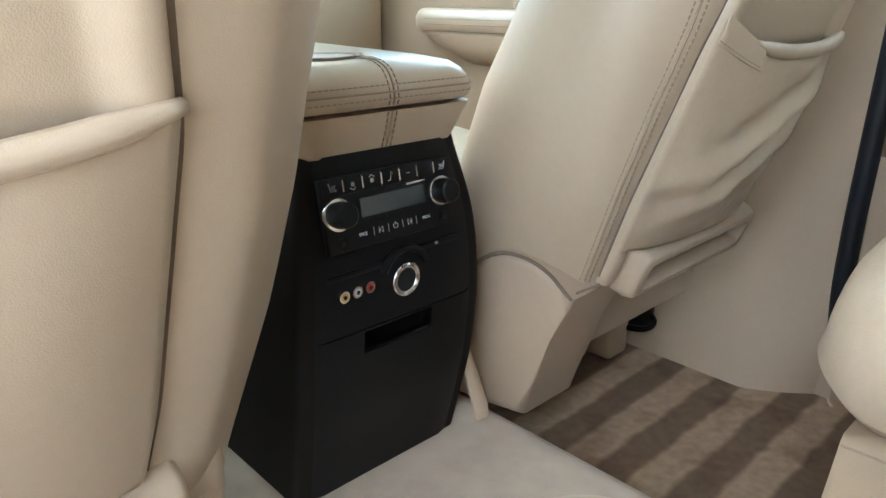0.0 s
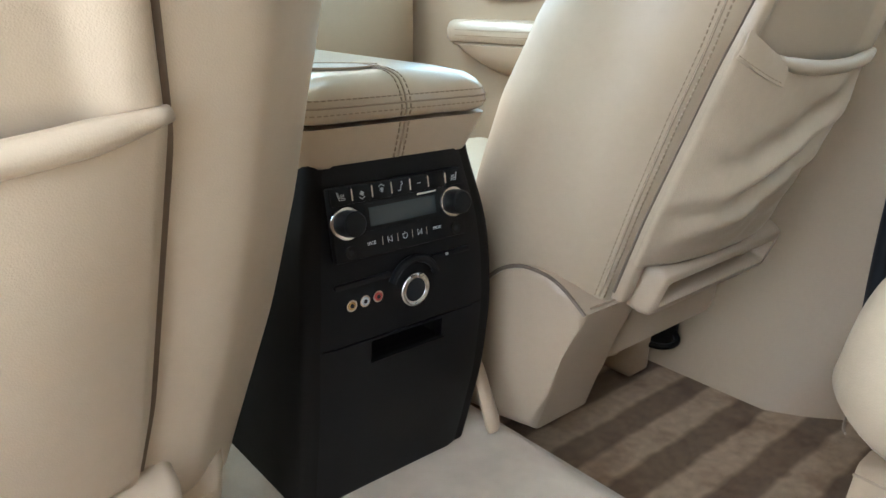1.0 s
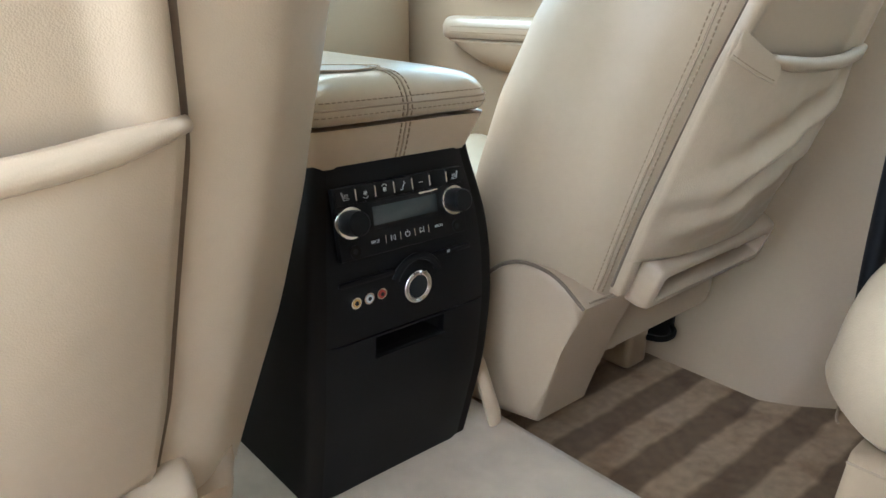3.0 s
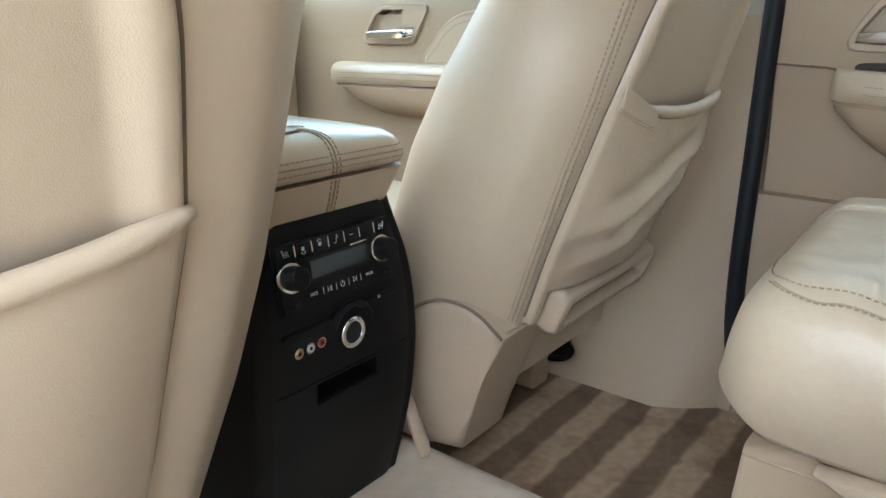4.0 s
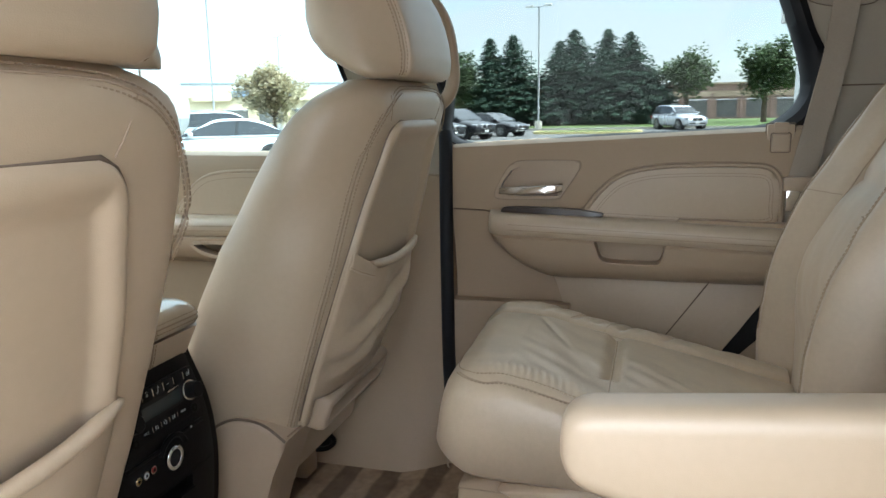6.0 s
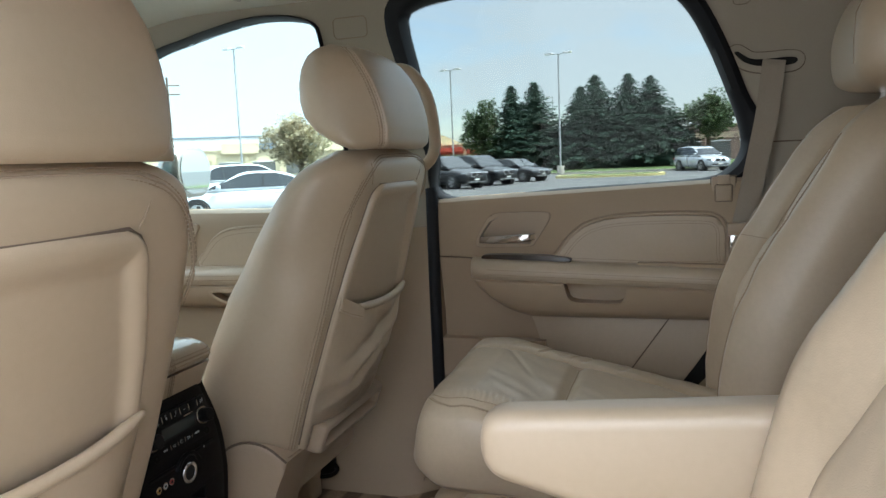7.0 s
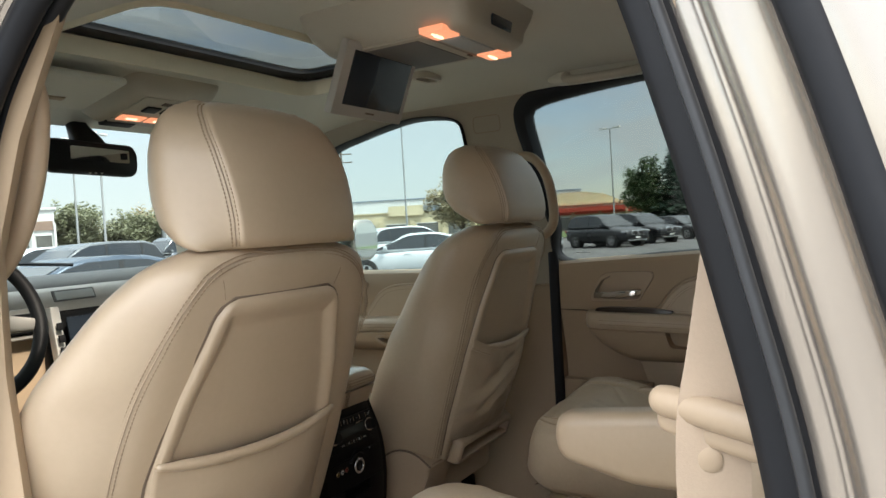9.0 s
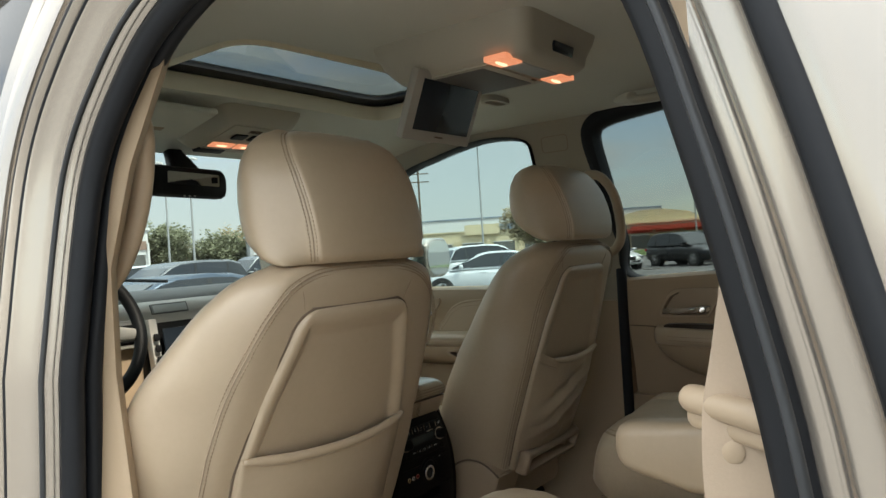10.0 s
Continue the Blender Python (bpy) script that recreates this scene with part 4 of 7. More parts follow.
    part("seat_motor", bm, BLACK_SIDE, s, "black seat motor and cable under the cushion")
    for sg in (-1, 1):
        bm = bmesh.new()
        box(bm, (cx + sg * 0.14, 0.26, 0.055), (0.05, 0.30, 0.035), 0.006)
        box(bm, (cx + sg * 0.14, 0.30, 0.11), (0.045, 0.05, 0.10), 0.008)
        if sg != inner:
            box(bm, (cx + sg * 0.165, 0.115, 0.05), (0.06, 0.07, 0.10), 0.014, None, 3)
        part("seat_rail", bm, TRIM, s, "seat rail with plastic foot cover")
    return s


def thing_tray(cx, dz, s):
    """Moulded tray with a long finger slot at the foot of the backrest."""
    rings = []
    for w, h, r, o in ((0.322, 0.074, 0.012, -0.015), (0.320, 0.070, 0.012, 0.020), (0.314, 0.062, 0.010, 0.031), (0.306, 0.054, 0.009, 0.034), (0.288, 0.038, 0.007, 0.034), (0.284, 0.034, 0.006, 0.031), (0.282, 0.032, 0.006, 0.004), (0.02, 0.01, 0.003, 0.003)):
        rings.append([back_point(cx, dz, p, q, o) for p, q in round_rect(w, h, r, 4, 0.023, 0.304)])
    part("kick_tray", ring_loft(rings), TRIM_SMOOTH, s, "beige plastic tray with a long slot", sharp=0.9)


P_CX, D_CX = 0.440, -0.475
front_seat(P_CX, 0.0, -1, 1.02, "cashmere leather front passenger seat with creased map pocket")
front_seat(D_CX, -0.022, 1, 1.14, "cashmere leather driver's seat with smooth map pocket")


# ---- second-row captain's chairs ----
def chair_cushion_z(u, v):
    """Height of a cushion's top; u from the inboard (-1) to the outboard side (1), v from front (0) to back (1)."""
    z = 0.446 + 0.010 * (1 - u * u) - 0.128 * max(0.0, v - 0.20) ** 1.1
    z -= 0.013 * math.exp(-((v - 0.47) / 0.020) ** 2) * (abs(u - 0.18) < 0.74 and u < 0.34)
    z -= 0.010 * math.exp(-((u - 0.34) / 0.030) ** 2) * min(1.0, v / 0.12)
    if u > 0.34:
        # outboard bolster: a low roll that falls away to the door, gathered into creases
        f = (u - 0.34) / 0.66
        z += 0.014 * math.sin(math.pi * min(1.0, f * 1.35)) - 0.045 * f * f - 0.022 * f * max(0.0, v - 0.2)
        for v0, d in ((0.20, 0.003), (0.31, 0.006), (0.38, 0.003), (0.46, 0.006), (0.60, 0.004)):
            z -= d * math.exp(-((v - v0 - 0.16 * f) / 0.012) ** 2) * min(1, f * 6)
    elif u > -0.3:
        z -= 0.003 * math.exp(-((v - 0.20 - 0.25 * (0.34 - u)) / 0.012) ** 2) * min(1, (u + 0.3) * 3)
    return z


def cushion_nose(v):
    """Rounding of the cushion's front: 0 at the very front, 1 behind it."""
    return math.sqrt(max(0.0, 1 - (1 - min(1, v / 0.11)) ** 2))


def cushion_half(v):
    """Half width, with broad round front corners in plan."""
    return 0.266 - 0.062 * (1 - math.sqrt(max(0.0, 1 - (1 - min(1, v / 0.17)) ** 2)))


def rear_seat(cx, inner, arm, label):
    """inner: +1 if the inboard side lies towards +x; arm: with its armrest folded down."""
    s = thing("captain_chair", label, "car seat", (cx, -0.6, 0.0), "second-row seats")
    hw, y0, y1 = 0.266, -0.352, -0.93
    rings = []
    us = np.linspace(-1, 1, 41 if arm else 121)

    def creases(u, v):
        """Leather gathered beside the inboard seam."""
        w = inner * u
        g = math.exp(-((w - 0.80) / 0.055) ** 2) * math.exp(-((v - 0.27) / 0.10) ** 2)
        return 0.0 if arm else 0.0016 * g * math.sin(v * 300 - w * 26 + 2.5 * noise.noise(Vector((w * 8, v * 14, 7.7))))
    for v in [0.0, 0.002, 0.006, 0.012, 0.02, 0.03, 0.042, 0.056, 0.072, 0.09] + list(np.linspace(0.11, 1, 52 if arm else 230)):
        y = y0 + (y1 - y0) * v
        nose, half = cushion_nose(v), cushion_half(v)
        ring = []
        for u in us:
            z = chair_cushion_z(-u * inner, v) - 0.034 * abs(u) ** 12
            z -= 0.088 * (1 - nose)
            wr = noise.noise(Vector((u * 2.2 + 3, v * 5 + cx, 1.1))) * 0.006 + noise.noise(Vector((u * 7, v * 15 + u * 5, 4.2))) * 0.0032 * (0.4 + abs(u))
            ring.append((cx + u * half, y, z + wr + creases(u, v)))
        low = 0.250 - 0.02 * v + 0.075 * (1 - nose) ** 0.8
        for u in us[::-1]:
            f = abs(u) ** 6
            ring.append((cx + u * (half + 0.012) * (1 - 0.05 * (1 - f)), y + 0.012 * (1 - nose) * 0, low + 0.05 * f * (0.2 + 0.8 * nose)))
        rings.append(ring)
    c = part("cushion", ring_loft(rings), LEATHER_CREASED, s, "creased cashmere leather cushion", sharp=1.3)

    def on_top(u, v, up=0.001):
        nose, half = cushion_nose(v), cushion_half(v)
        wr = noise.noise(Vector((u * 2.2 + 3, v * 5 + cx, 1.1))) * 0.006 + noise.noise(Vector((u * 7, v * 15 + u * 5, 4.2))) * 0.0032 * (0.4 + abs(u))
        return Vector((cx + u * half, y0 + (y1 - y0) * v, chair_cushion_z(-u * inner, v) - 0.034 * abs(u) ** 12 - 0.088 * (1 - nose) + wr + up))
    # double-stitched seam along the inboard edge, and the dotted upper line of the narrow panel above it
    def stitched(uv, offs, nm):
        q = smooth_path([on_top(inner * u, v, 0.0005) for u, v in uv], 3)
        sd = []
        for k in range(len(q)):
            d = (q[min(k + 1, len(q) - 1)] - q[max(k - 1, 0)]).normalized()
            sd.append(d.cross(Vector((0, 0, 1))).normalized())
        if nm:
            part("seam", tube(q, 0.0010, 6), FINE_SEAM, c)
        part("stitching", stitches(q, sd, offs=offs, r=0.0010), THREAD, c, "brown stitching")
    if not arm:
        stitched([(0.86, 0.07), (0.905, 0.10)] + [(0.925, v) for v in np.linspace(0.15, 0.97, 24)], (-0.0045, 0.0045), True)
    if not arm:
        stitched([(0.45, 0.035), (0.66, 0.045), (0.79, 0.062), (0.85, 0.085)] + [(0.868, v) for v in np.linspace(0.12, 0.97, 24)], (0.0,), False)
    line = [on_top(-inner * 0.34, v, 0.0003) for v in np.linspace(0.12, 0.97, 34)]
    part("seam", tube(line, 0.0011, 6), FINE_SEAM, c)
    for v0 in (0.30, 0.42) if not arm else ():
        line = [on_top(-inner * u, v0 + 0.24 * (u - 0.34), 0.0002) for u in np.linspace(0.35, 0.86, 12)]
        part("seam", tube(line, 0.0009, 6), FINE_SEAM, c)
    cross = [on_top(inner * u, 0.47, 0.0003) for u in np.linspace(-0.33, 0.87, 30)]
    part("seam", tube(cross, 0.0011, 6), FINE_SEAM, c)
    foot = [(cx + inner * (hw + 0.006), y, 0.268) for y in np.linspace(-0.40, -0.64, 12)]
    part("seam", tube(foot, 0.0012, 6), FINE_SEAM, c)
    lip = [(cx + u * 0.256, y0 + 0.004 - 0.035 * abs(u) ** 3, 0.262 + 0.03 * abs(u) ** 4) for u in np.linspace(-1, 1, 31)]
    part("seam", tube(lip, 0.0013, 6), FINE_SEAM, c)
    # base and plastic side cover
    bm = prism([(-0.40, 0.0), (-0.375, 0.10), (-0.385, 0.24), (-0.45, 0.27), (-0.92, 0.27), (-0.95, 0.0)], cx - 0.22, cx + 0.22, "x", 0.018, seg=3)
    part("base", bm, TRIM, s, "beige plastic seat base")
    xo = cx + inner * 0.262
    bm = prism([(-0.465, 0.275), (-0.50, 0.262), (-0.60, 0.235), (-0.75, 0.21), (-0.95, 0.21), (-0.97, 0.32), (-0.85, 0.315), (-0.6, 0.29)], xo - 0.02, xo + 0.012, "x", 0.007, seg=3)
    part("side_cover", bm, TRIM_SMOOTH, s, "pointed plastic side cover")
    # backrest, leaning back
    bz = [0.30, 0.36, 0.48, 0.56, 0.64, 0.70, 0.776, 0.86, 0.95, 1.0]
    by = [-0.885, -0.885, -0.892, -0.905, -0.927, -0.954, -1.0, -1.052, -1.11, -1.142]

    def back_front(u, z):
        """Front surface of the backrest: hollow between the side bolsters, a cushioned lumbar roll, sewn joints."""
        b = 0.050 * (1 - max(0, min(1, (abs(u) - 0.48) / 0.26)) ** 1.2) + 0.07 * max(0, (abs(u) - 0.84) / 0.16) ** 2
        b -= 0.020 * math.exp(-((z - 0.56) / 0.10) ** 2) * (abs(u) < 0.5)
        b += 0.010 * math.exp(-((abs(u) - 0.52) / 0.03) ** 2)
        b += 0.010 * math.exp(-((z - 0.72) / 0.012) ** 2) * (abs(u) < 0.52)
        return table(bz, by, z, 0.05) - b + noise.noise(Vector((u * 2 + cx * 7, z * 9, 2.2))) * 0.006 + noise.noise(Vector((u * 5 + z * 9, z * 26 - u * 6, 5.2))) * 0.003

    def back_hw(z):
        return 0.250 - 0.03 * max(0, z - 0.6) - 0.05 * max(0.0, (z - 0.86) / 0.085) ** 2.4
    rings = []
    for z in list(np.linspace(0.30, 0.90, 44)) + [0.912, 0.923, 0.932, 0.939, 0.944]:
        t = max(0.0, (z - 0.89) / 0.054)
        th = 0.15 * (1 - 0.6 * t ** 2)
        ring = []
        for u in us:
            ring.append((cx + u * back_hw(z), back_front(u, z) - 0.03 * t ** 2, z))
        for u in us[::-1]:
            ring.append((cx + u * back_hw(z) * 0.97, table(bz, by, z, 0.05) - 0.03 - th + 0.03 * abs(u) ** 6, z - 0.02))
        rings.append(ring)
    b = part("backrest", ring_loft(rings), LEATHER_CREASED, s, "cashmere leather backrest with deep side bolsters", sharp=1.3)
    for sg in (-1, 1):
        for uu in (0.53, 0.80) if not arm else (0.53,):
            line = [Vector((cx + sg * uu * back_hw(z), back_front(sg * uu, z) + 0.0006, z)) for z in np.linspace(0.42, 0.89, 44)]
            part("seam", tube(line, 0.0012, 6), FINE_SEAM, b)
            part("stitching", stitches(line, Vector((1, 0, 0)), offs=(0.006,), r=0.0010), THREAD, b)
        if arm:
            continue
        line = [Vector((cx + sg * u * back_hw(0.69), back_front(sg * u, 0.69) + 0.0002, 0.69 + 0.02 * (u - 0.5))) for u in np.linspace(0.54, 0.80, 12)]
        part("seam", tube(line, 0.0008, 6), FINE_SEAM, b)
    # headrest
    prof = ((0.962, 0.07, -1.225, -1.145), (0.966, 0.10, -1.243, -1.125), (0.978, 0.126, -1.256, -1.109), (1.0, 0.138, -1.262, -1.102), (1.04, 0.142, -1.267, -1.100), (1.08, 0.140, -1.268, -1.106), (1.115, 0.131, -1.264, -1.119), (1.14, 0.113, -1.255, -1.138), (1.152, 0.09, -1.245, -1.158), (1.156, 0.06, -1.235, -1.18))
    rise = zip(smooth_path([(z, half, 0) for z, half, _, _ in prof], 4), smooth_path([(f0, f1, 0) for _, _, f0, f1 in prof], 4))
    rings = [[(cx + a, q, e.x) for a, q in round_rect(2 * e.y, f.y - f.x, 0.9 * min(0.055, e.y, (f.y - f.x) / 2), 7, 0, (f.x + f.y) / 2)] for e, f in rise]
    hr = part("headrest", ring_loft(rings), LEATHER, s, "padded headrest", sharp=1.3)
    part("seam", tube([(cx + sx * 0.108, y, z) for sx, y, z in ((-inner * -1, -1.098, 1.0), (-inner * -1, -1.0975, 1.04), (-inner * -1, -1.10, 1.08), (-inner * -1, -1.115, 1.115))], 0.0011, 6), FINE_SEAM, hr)
    for sg in (-1, 1):
        part("headrest_post", tube([(cx + sg * 0.05, -1.165, 0.90), (cx + sg * 0.05, -1.19, 1.0)], 0.0065, 8), CHROME, s)
    if arm:
        # padded armrest folded down, its top almost level
        xa = cx + inner * 0.285
        rings = []
        for f in [0.0, 0.002, 0.006, 0.012, 0.02, 0.03, 0.042, 0.056, 0.072, 0.09] + list(np.linspace(0.12, 1, 14)):
            y = -0.603 - 0.40 * f
            nose = max(0.0, 1 - (1 - min(1, f / 0.09)) ** 2.6) ** (1 / 2.6)
            ztop, zlow = 0.574 + 0.036 * f, 0.497 - 0.03 * min(1, f * 3) - 0.006 * f
            zt, zl = 0.538 + (ztop - 0.538) * (0.3 + 0.7 * nose), 0.538 + (zlow - 0.538) * (0.3 + 0.7 * nose)
            w = 0.034 * (0.35 + 0.65 * nose)
            o = round_rect(2 * w, max(0.02, zt - zl), min(0.022, (zt - zl) * 0.45), 5, xa, (zt + zl) / 2)
            rings.append([(a, y, q) for a, q in o])
        part("armrest", ring_loft(rings), LEATHER, s, "padded leather armrest folded down", sharp=1.3)
    return s


rear_seat(0.432, -1, False, "cashmere leather second-row captain's chair with creased cushion")
rear_seat(-0.475, 1, True, "cashmere leather second-row captain's chair with folded-down armrest")


# ---- centre console between the front seats ----
console = thing("centre_console", "black centre console with rear radio panel and leather armrest lid", "console", (0, 0.2, 0.1))


def face_x(z):
    """Half width of the rear face, narrowing towards its top and foot."""
    return table([0.08, 0.13, 0.2, 0.3, 0.4, 0.48, 0.5], [0.121, 0.124, 0.128, 0.130, 0.122, 0.104, 0.10], z, 0.03)


def face_y(z):
    """Bow of the rear face."""
    return table([0.08, 0.14, 0.22, 0.3, 0.36, 0.42, 0.49], [0.035, 0.022, 0.006, 0.0, 0.0, 0.008, 0.026], z, 0.03)


rows = []
for z in np.linspace(0.09, 0.488, 28):
    w, y = face_x(z), face_y(z)
    o = round_rect(2 * w, 0.80, (0.01, 0.01, 0.010, 0.010), 4)
    rows.append([(a * (1.0 if b < 0.2 else 0.9), y + 0.40 + b, z) for a, b in o])
part("body", ring_loft(rows), BLACK_SIDE, console, "charcoal console body")
# satin black fascia laid on the rear
rows = []
for z in np.linspace(0.306, 0.484, 16):
    w, y = face_x(z) - 0.004, face_y(z)
    rows.append([(a, y - 0.004 if abs(a) < w else y + 0.004, z) for a in np.linspace(-w, w, 9)])
part("upper_fascia", ring_loft([r + [(x, y + 0.012, z) for x, y, z in r[::-1]] for r in rows]), BLACK, console, "satin black upper fascia")
rows = []
for z in np.linspace(0.100, 0.304, 16):
    w, y = face_x(z) - 0.004, face_y(z)
    rows.append([(a, y - 0.004 if abs(a) < w else y + 0.004, z) for a in np.linspace(-w, w, 9)])
part("lower_fascia", ring_loft([r + [(x, y + 0.012, z) for x, y, z in r[::-1]] for r in rows]), BLACK, console, "satin black lower fascia")
slot_cut = [q for q in console.children if q.name.split(".")[0] in ("body", "lower_fascia")]
for q in slot_cut:
    bm = bmesh.new()
    box(bm, (-0.002, 0.0, 0.2905), (0.096, 0.09, 0.022))
    carve(q, bm)
bm = bmesh.new()
box(bm, (-0.002, 0.043, 0.2905), (0.0965, 0.003, 0.0225))
part("slot", bm, RECESS_SHADE, console, "storage slot backing, near-black for its shade")
bm = bmesh.new()
box(bm, (-0.002, -0.005, 0.2785), (0.098, 0.005, 0.002), 0.0005)
part("slot_lip", bm, BLACK, console)

# rear radio and climate panel; its frame leans with the fascia
tilt = math.atan2(0.016, 0.08)
RF = Matrix.Translation((-0.011, 0.0035, 0.432)) @ Matrix.Rotation(-tilt, 4, "X")


def on_radio(x, z, out=0.0):
    return RF @ Vector((x, -0.004 - out, z))


def radio_box(bm, x, z, w, h, o0, o1, bevel=0.001):
    box(bm, on_radio(x, z, (o0 + o1) / 2), (w, o1 - o0, h), bevel, Matrix.Rotation(-tilt, 3, "X"))
    return bm


radio = part("radio_panel", radio_box(bmesh.new(), 0, -0.001, 0.166, 0.072, -0.006, 0.0025, 0.002), BLACK, console, "black radio and climate panel")
for k in range(7):
    bx = -0.0705 + k * 0.0235
    part("button", radio_box(bmesh.new(), bx, 0.026, 0.0222, 0.017, 0.001, 0.0042, 0.0009), BLACK, radio)
for k in range(6):
    bx = -0.0588 + k * 0.0235
    part("chrome_bar", radio_box(bmesh.new(), bx, 0.0262, 0.0019, 0.0115, 0.002, 0.0052, 0.0005), CHROME, radio)
part("display", radio_box(bmesh.new(), 0.0015, 0.0015, 0.084, 0.019, 0.001, 0.0034, 0.0006), DISPLAY, radio, "blank grey display")
part("display_frame", radio_box(bmesh.new(), 0.0015, 0.0015, 0.094, 0.027, 0.0, 0.0029, 0.001), BLACK, radio)
# chrome strip placed to stand for a glint above the display
part("glint_strip", radio_box(bmesh.new(), 0.033, 0.0148, 0.026, 0.0022, 0.002, 0.0036, 0.0004), CHROME, radio)
face = RF.to_3x3() @ Vector((0, -1, 0))
for kx in (-0.0675, 0.0675):
    for nm, r, l, mt, lab in (("knob_ring", 0.0170, 0.004, CHROME, "chrome knob ring"), ("knob", 0.0132, 0.019, BLACK, "black rotary knob")):
        c = on_radio(kx, 0.0, 0.001)
        bm = tube([c, c + face * l * 0.6, c + face * l * 0.93, c + face * l], [r, r * 0.98, r * 0.93, r * 0.8], 28)
        part(nm, bm, mt, radio, lab, sharp=0.6)
for kx in (-0.067, 0.067):
    c = on_radio(kx, -0.0285, 0.0)
    part("headphone_jack", tube([c, c + face * 0.0042], 0.0062, 20), BLACK_SIDE, radio, sharp=0.6)
    part("jack_hole_shade", tube([c, c + face * 0.0046], 0.0028, 16), RECESS_SHADE, radio, sharp=0.6)
for k in range(4):
    part("chrome_bar", radio_box(bmesh.new(), -0.0285 + k * 0.0188, -0.0238, 0.0010, 0.0085, 0.002, 0.0034, 0.0004), CHROME, radio)


def radio_text(text, x, z, size):
    m = RF @ Matrix.Translation((x, -0.0068, z)) @ Matrix.Rotation(math.pi / 2, 4, "X")
    writing(text, size, m, LEGEND, radio)


radio_text("SRCE", -0.0415, -0.0240, 0.0046)
radio_text("PROG", 0.0425, -0.0236, 0.0042)


def icon(segments, x, z, s, out=0.0046, r=0.00036):
    bm = bmesh.new()
    for poly in segments:
        tube([on_radio(x + a * s, z + b * s, out) for a, b in poly], r, 5, bm=bm)
    part("symbol", bm, LEGEND, radio)


ring_ = [(0.5 * math.sin(a), 0.5 * math.cos(a)) for a in np.linspace(0.6, 2 * math.pi - 0.6, 18)]
icon([ring_, [(0, 0.15), (0, 0.65)]], 0.0, -0.0238, 0.0058, 0.0028)
icon([[(0.5, -0.6), (-0.4, 0), (0.5, 0.6), (0.5, -0.6)], [(-0.55, -0.6), (-0.55, 0.6)]], -0.0190, -0.0239, 0.0048, 0.0028)
icon([[(-0.5, -0.6), (0.4, 0), (-0.5, 0.6), (-0.5, -0.6)], [(0.55, -0.6), (0.55, 0.6)]], 0.0190, -0.0236, 0.0048, 0.0028)
seat_icon = [[(-0.6, 0.7), (-0.3, -0.2), (0.6, -0.3), (0.6, -0.5), (-0.4, -0.5), (-0.75, 0.65), (-0.6, 0.7)], [(-0.1, 0.35), (-0.1, -0.1)], [(0.15, 0.35), (0.15, -0.1)], [(0.4, 0.35), (0.4, -0.1)]]
fan = [[(0.0, 0.0), (0.35 * math.cos(a), 0.35 * math.sin(a)), (0.35 * math.cos(a + 0.8), 0.35 * math.sin(a + 0.8)), (0.0, 0.0)] for a in (0, 1.57, 3.14, 4.71)]
icon(seat_icon, -0.0705, 0.026, 0.0065)
icon(fan + [[(-0.5, -0.5), (0, -0.85), (0.5, -0.5)]], -0.047, 0.026, 0.0065)
icon(fan + [[(-0.5, 0.5), (0, 0.85), (0.5, 0.5)]], -0.0235, 0.026, 0.0065)
icon([[(-0.6, -0.6), (-0.1, -0.6), (0.1, 0.2), (0.5, 0.4)], [(0.15, 0.5), (0.35, 0.75)]], 0.0, 0.026, 0.0065)
icon([[(-0.4, 0.0), (0.4, 0.0)]], 0.0235, 0.026, 0.006)
icon([[(-a, b) for a, b in q] for q in seat_icon], 0.0705, 0.026, 0.0065)

# shallow moulded ledge, power socket, video jacks
for x0, x1, z in ((-0.095, -0.026, 0.3705), (0.026, 0.082, 0.3765)):
    bm = bmesh.new()
    box(bm, ((x0 + x1) / 2, face_y(z) - 0.006, z), (x1 - x0, 0.006, 0.006), 0.0025)
    part("ledge", bm, BLACK, console)
bm = tube([(0.004 + 0.031 * math.cos(a), -0.0055, 0.350 + 0.031 * math.sin(a)) for a in np.linspace(0.35, math.pi - 0.35, 16)], 0.0045, 8)
part("ledge", bm, BLACK, console)
c = Vector((0.004, -0.003, 0.347))
circle = [c + Vector((0.0168 * math.cos(a), -0.004, 0.0168 * math.sin(a))) for a in np.linspace(0, 2 * math.pi, 40, endpoint=False)]
socket = part("power_socket", tube([c, c + Vector((0, -0.005, 0))], 0.0150, 28), RECESS_SHADE, console, "open power socket", sharp=0.6)
part("chrome_ring", tube(circle, 0.0023, 10, True), CHROME, socket, "chrome ring", sharp=2)
part("inner_ring", tube([p + (c - p) * 0.16 + Vector((0, -0.001, 0)) for p in circle], 0.0016, 8, True), CHROME, socket, sharp=2)
bm = bmesh.new()
for sg in (-1, 1):
    box(bm, c + Vector((sg * 0.0050, -0.0070, 0.0160)), (0.007, 0.003, 0.0035), 0.001)
part("hinge_lug", bm, CHROME, socket)
for jx, jz, mt in ((-0.0765, 0.3495, GOLD), (-0.0605, 0.3505, LEGEND), (-0.0445, 0.3515, None)):
    c = Vector((jx, -0.004, jz))
    red = material("red_jack", (0.30, 0.03, 0.02), 0.4) if mt is None else mt
    j = part("video_jack", tube([c, c + Vector((0, -0.0035, 0))], 0.0062, 20), CHROME if mt is not None else CHROME, console, "round audio-video jack", sharp=0.6)
    part("jack_insert", tube([c, c + Vector((0, -0.0042, 0))], 0.0044, 18), red, j, sharp=0.6)
    part("jack_hole_shade", tube([c, c + Vector((0, -0.0046, 0))], 0.0022, 14), RECESS_SHADE, j, sharp=0.6)
bm = bmesh.new()
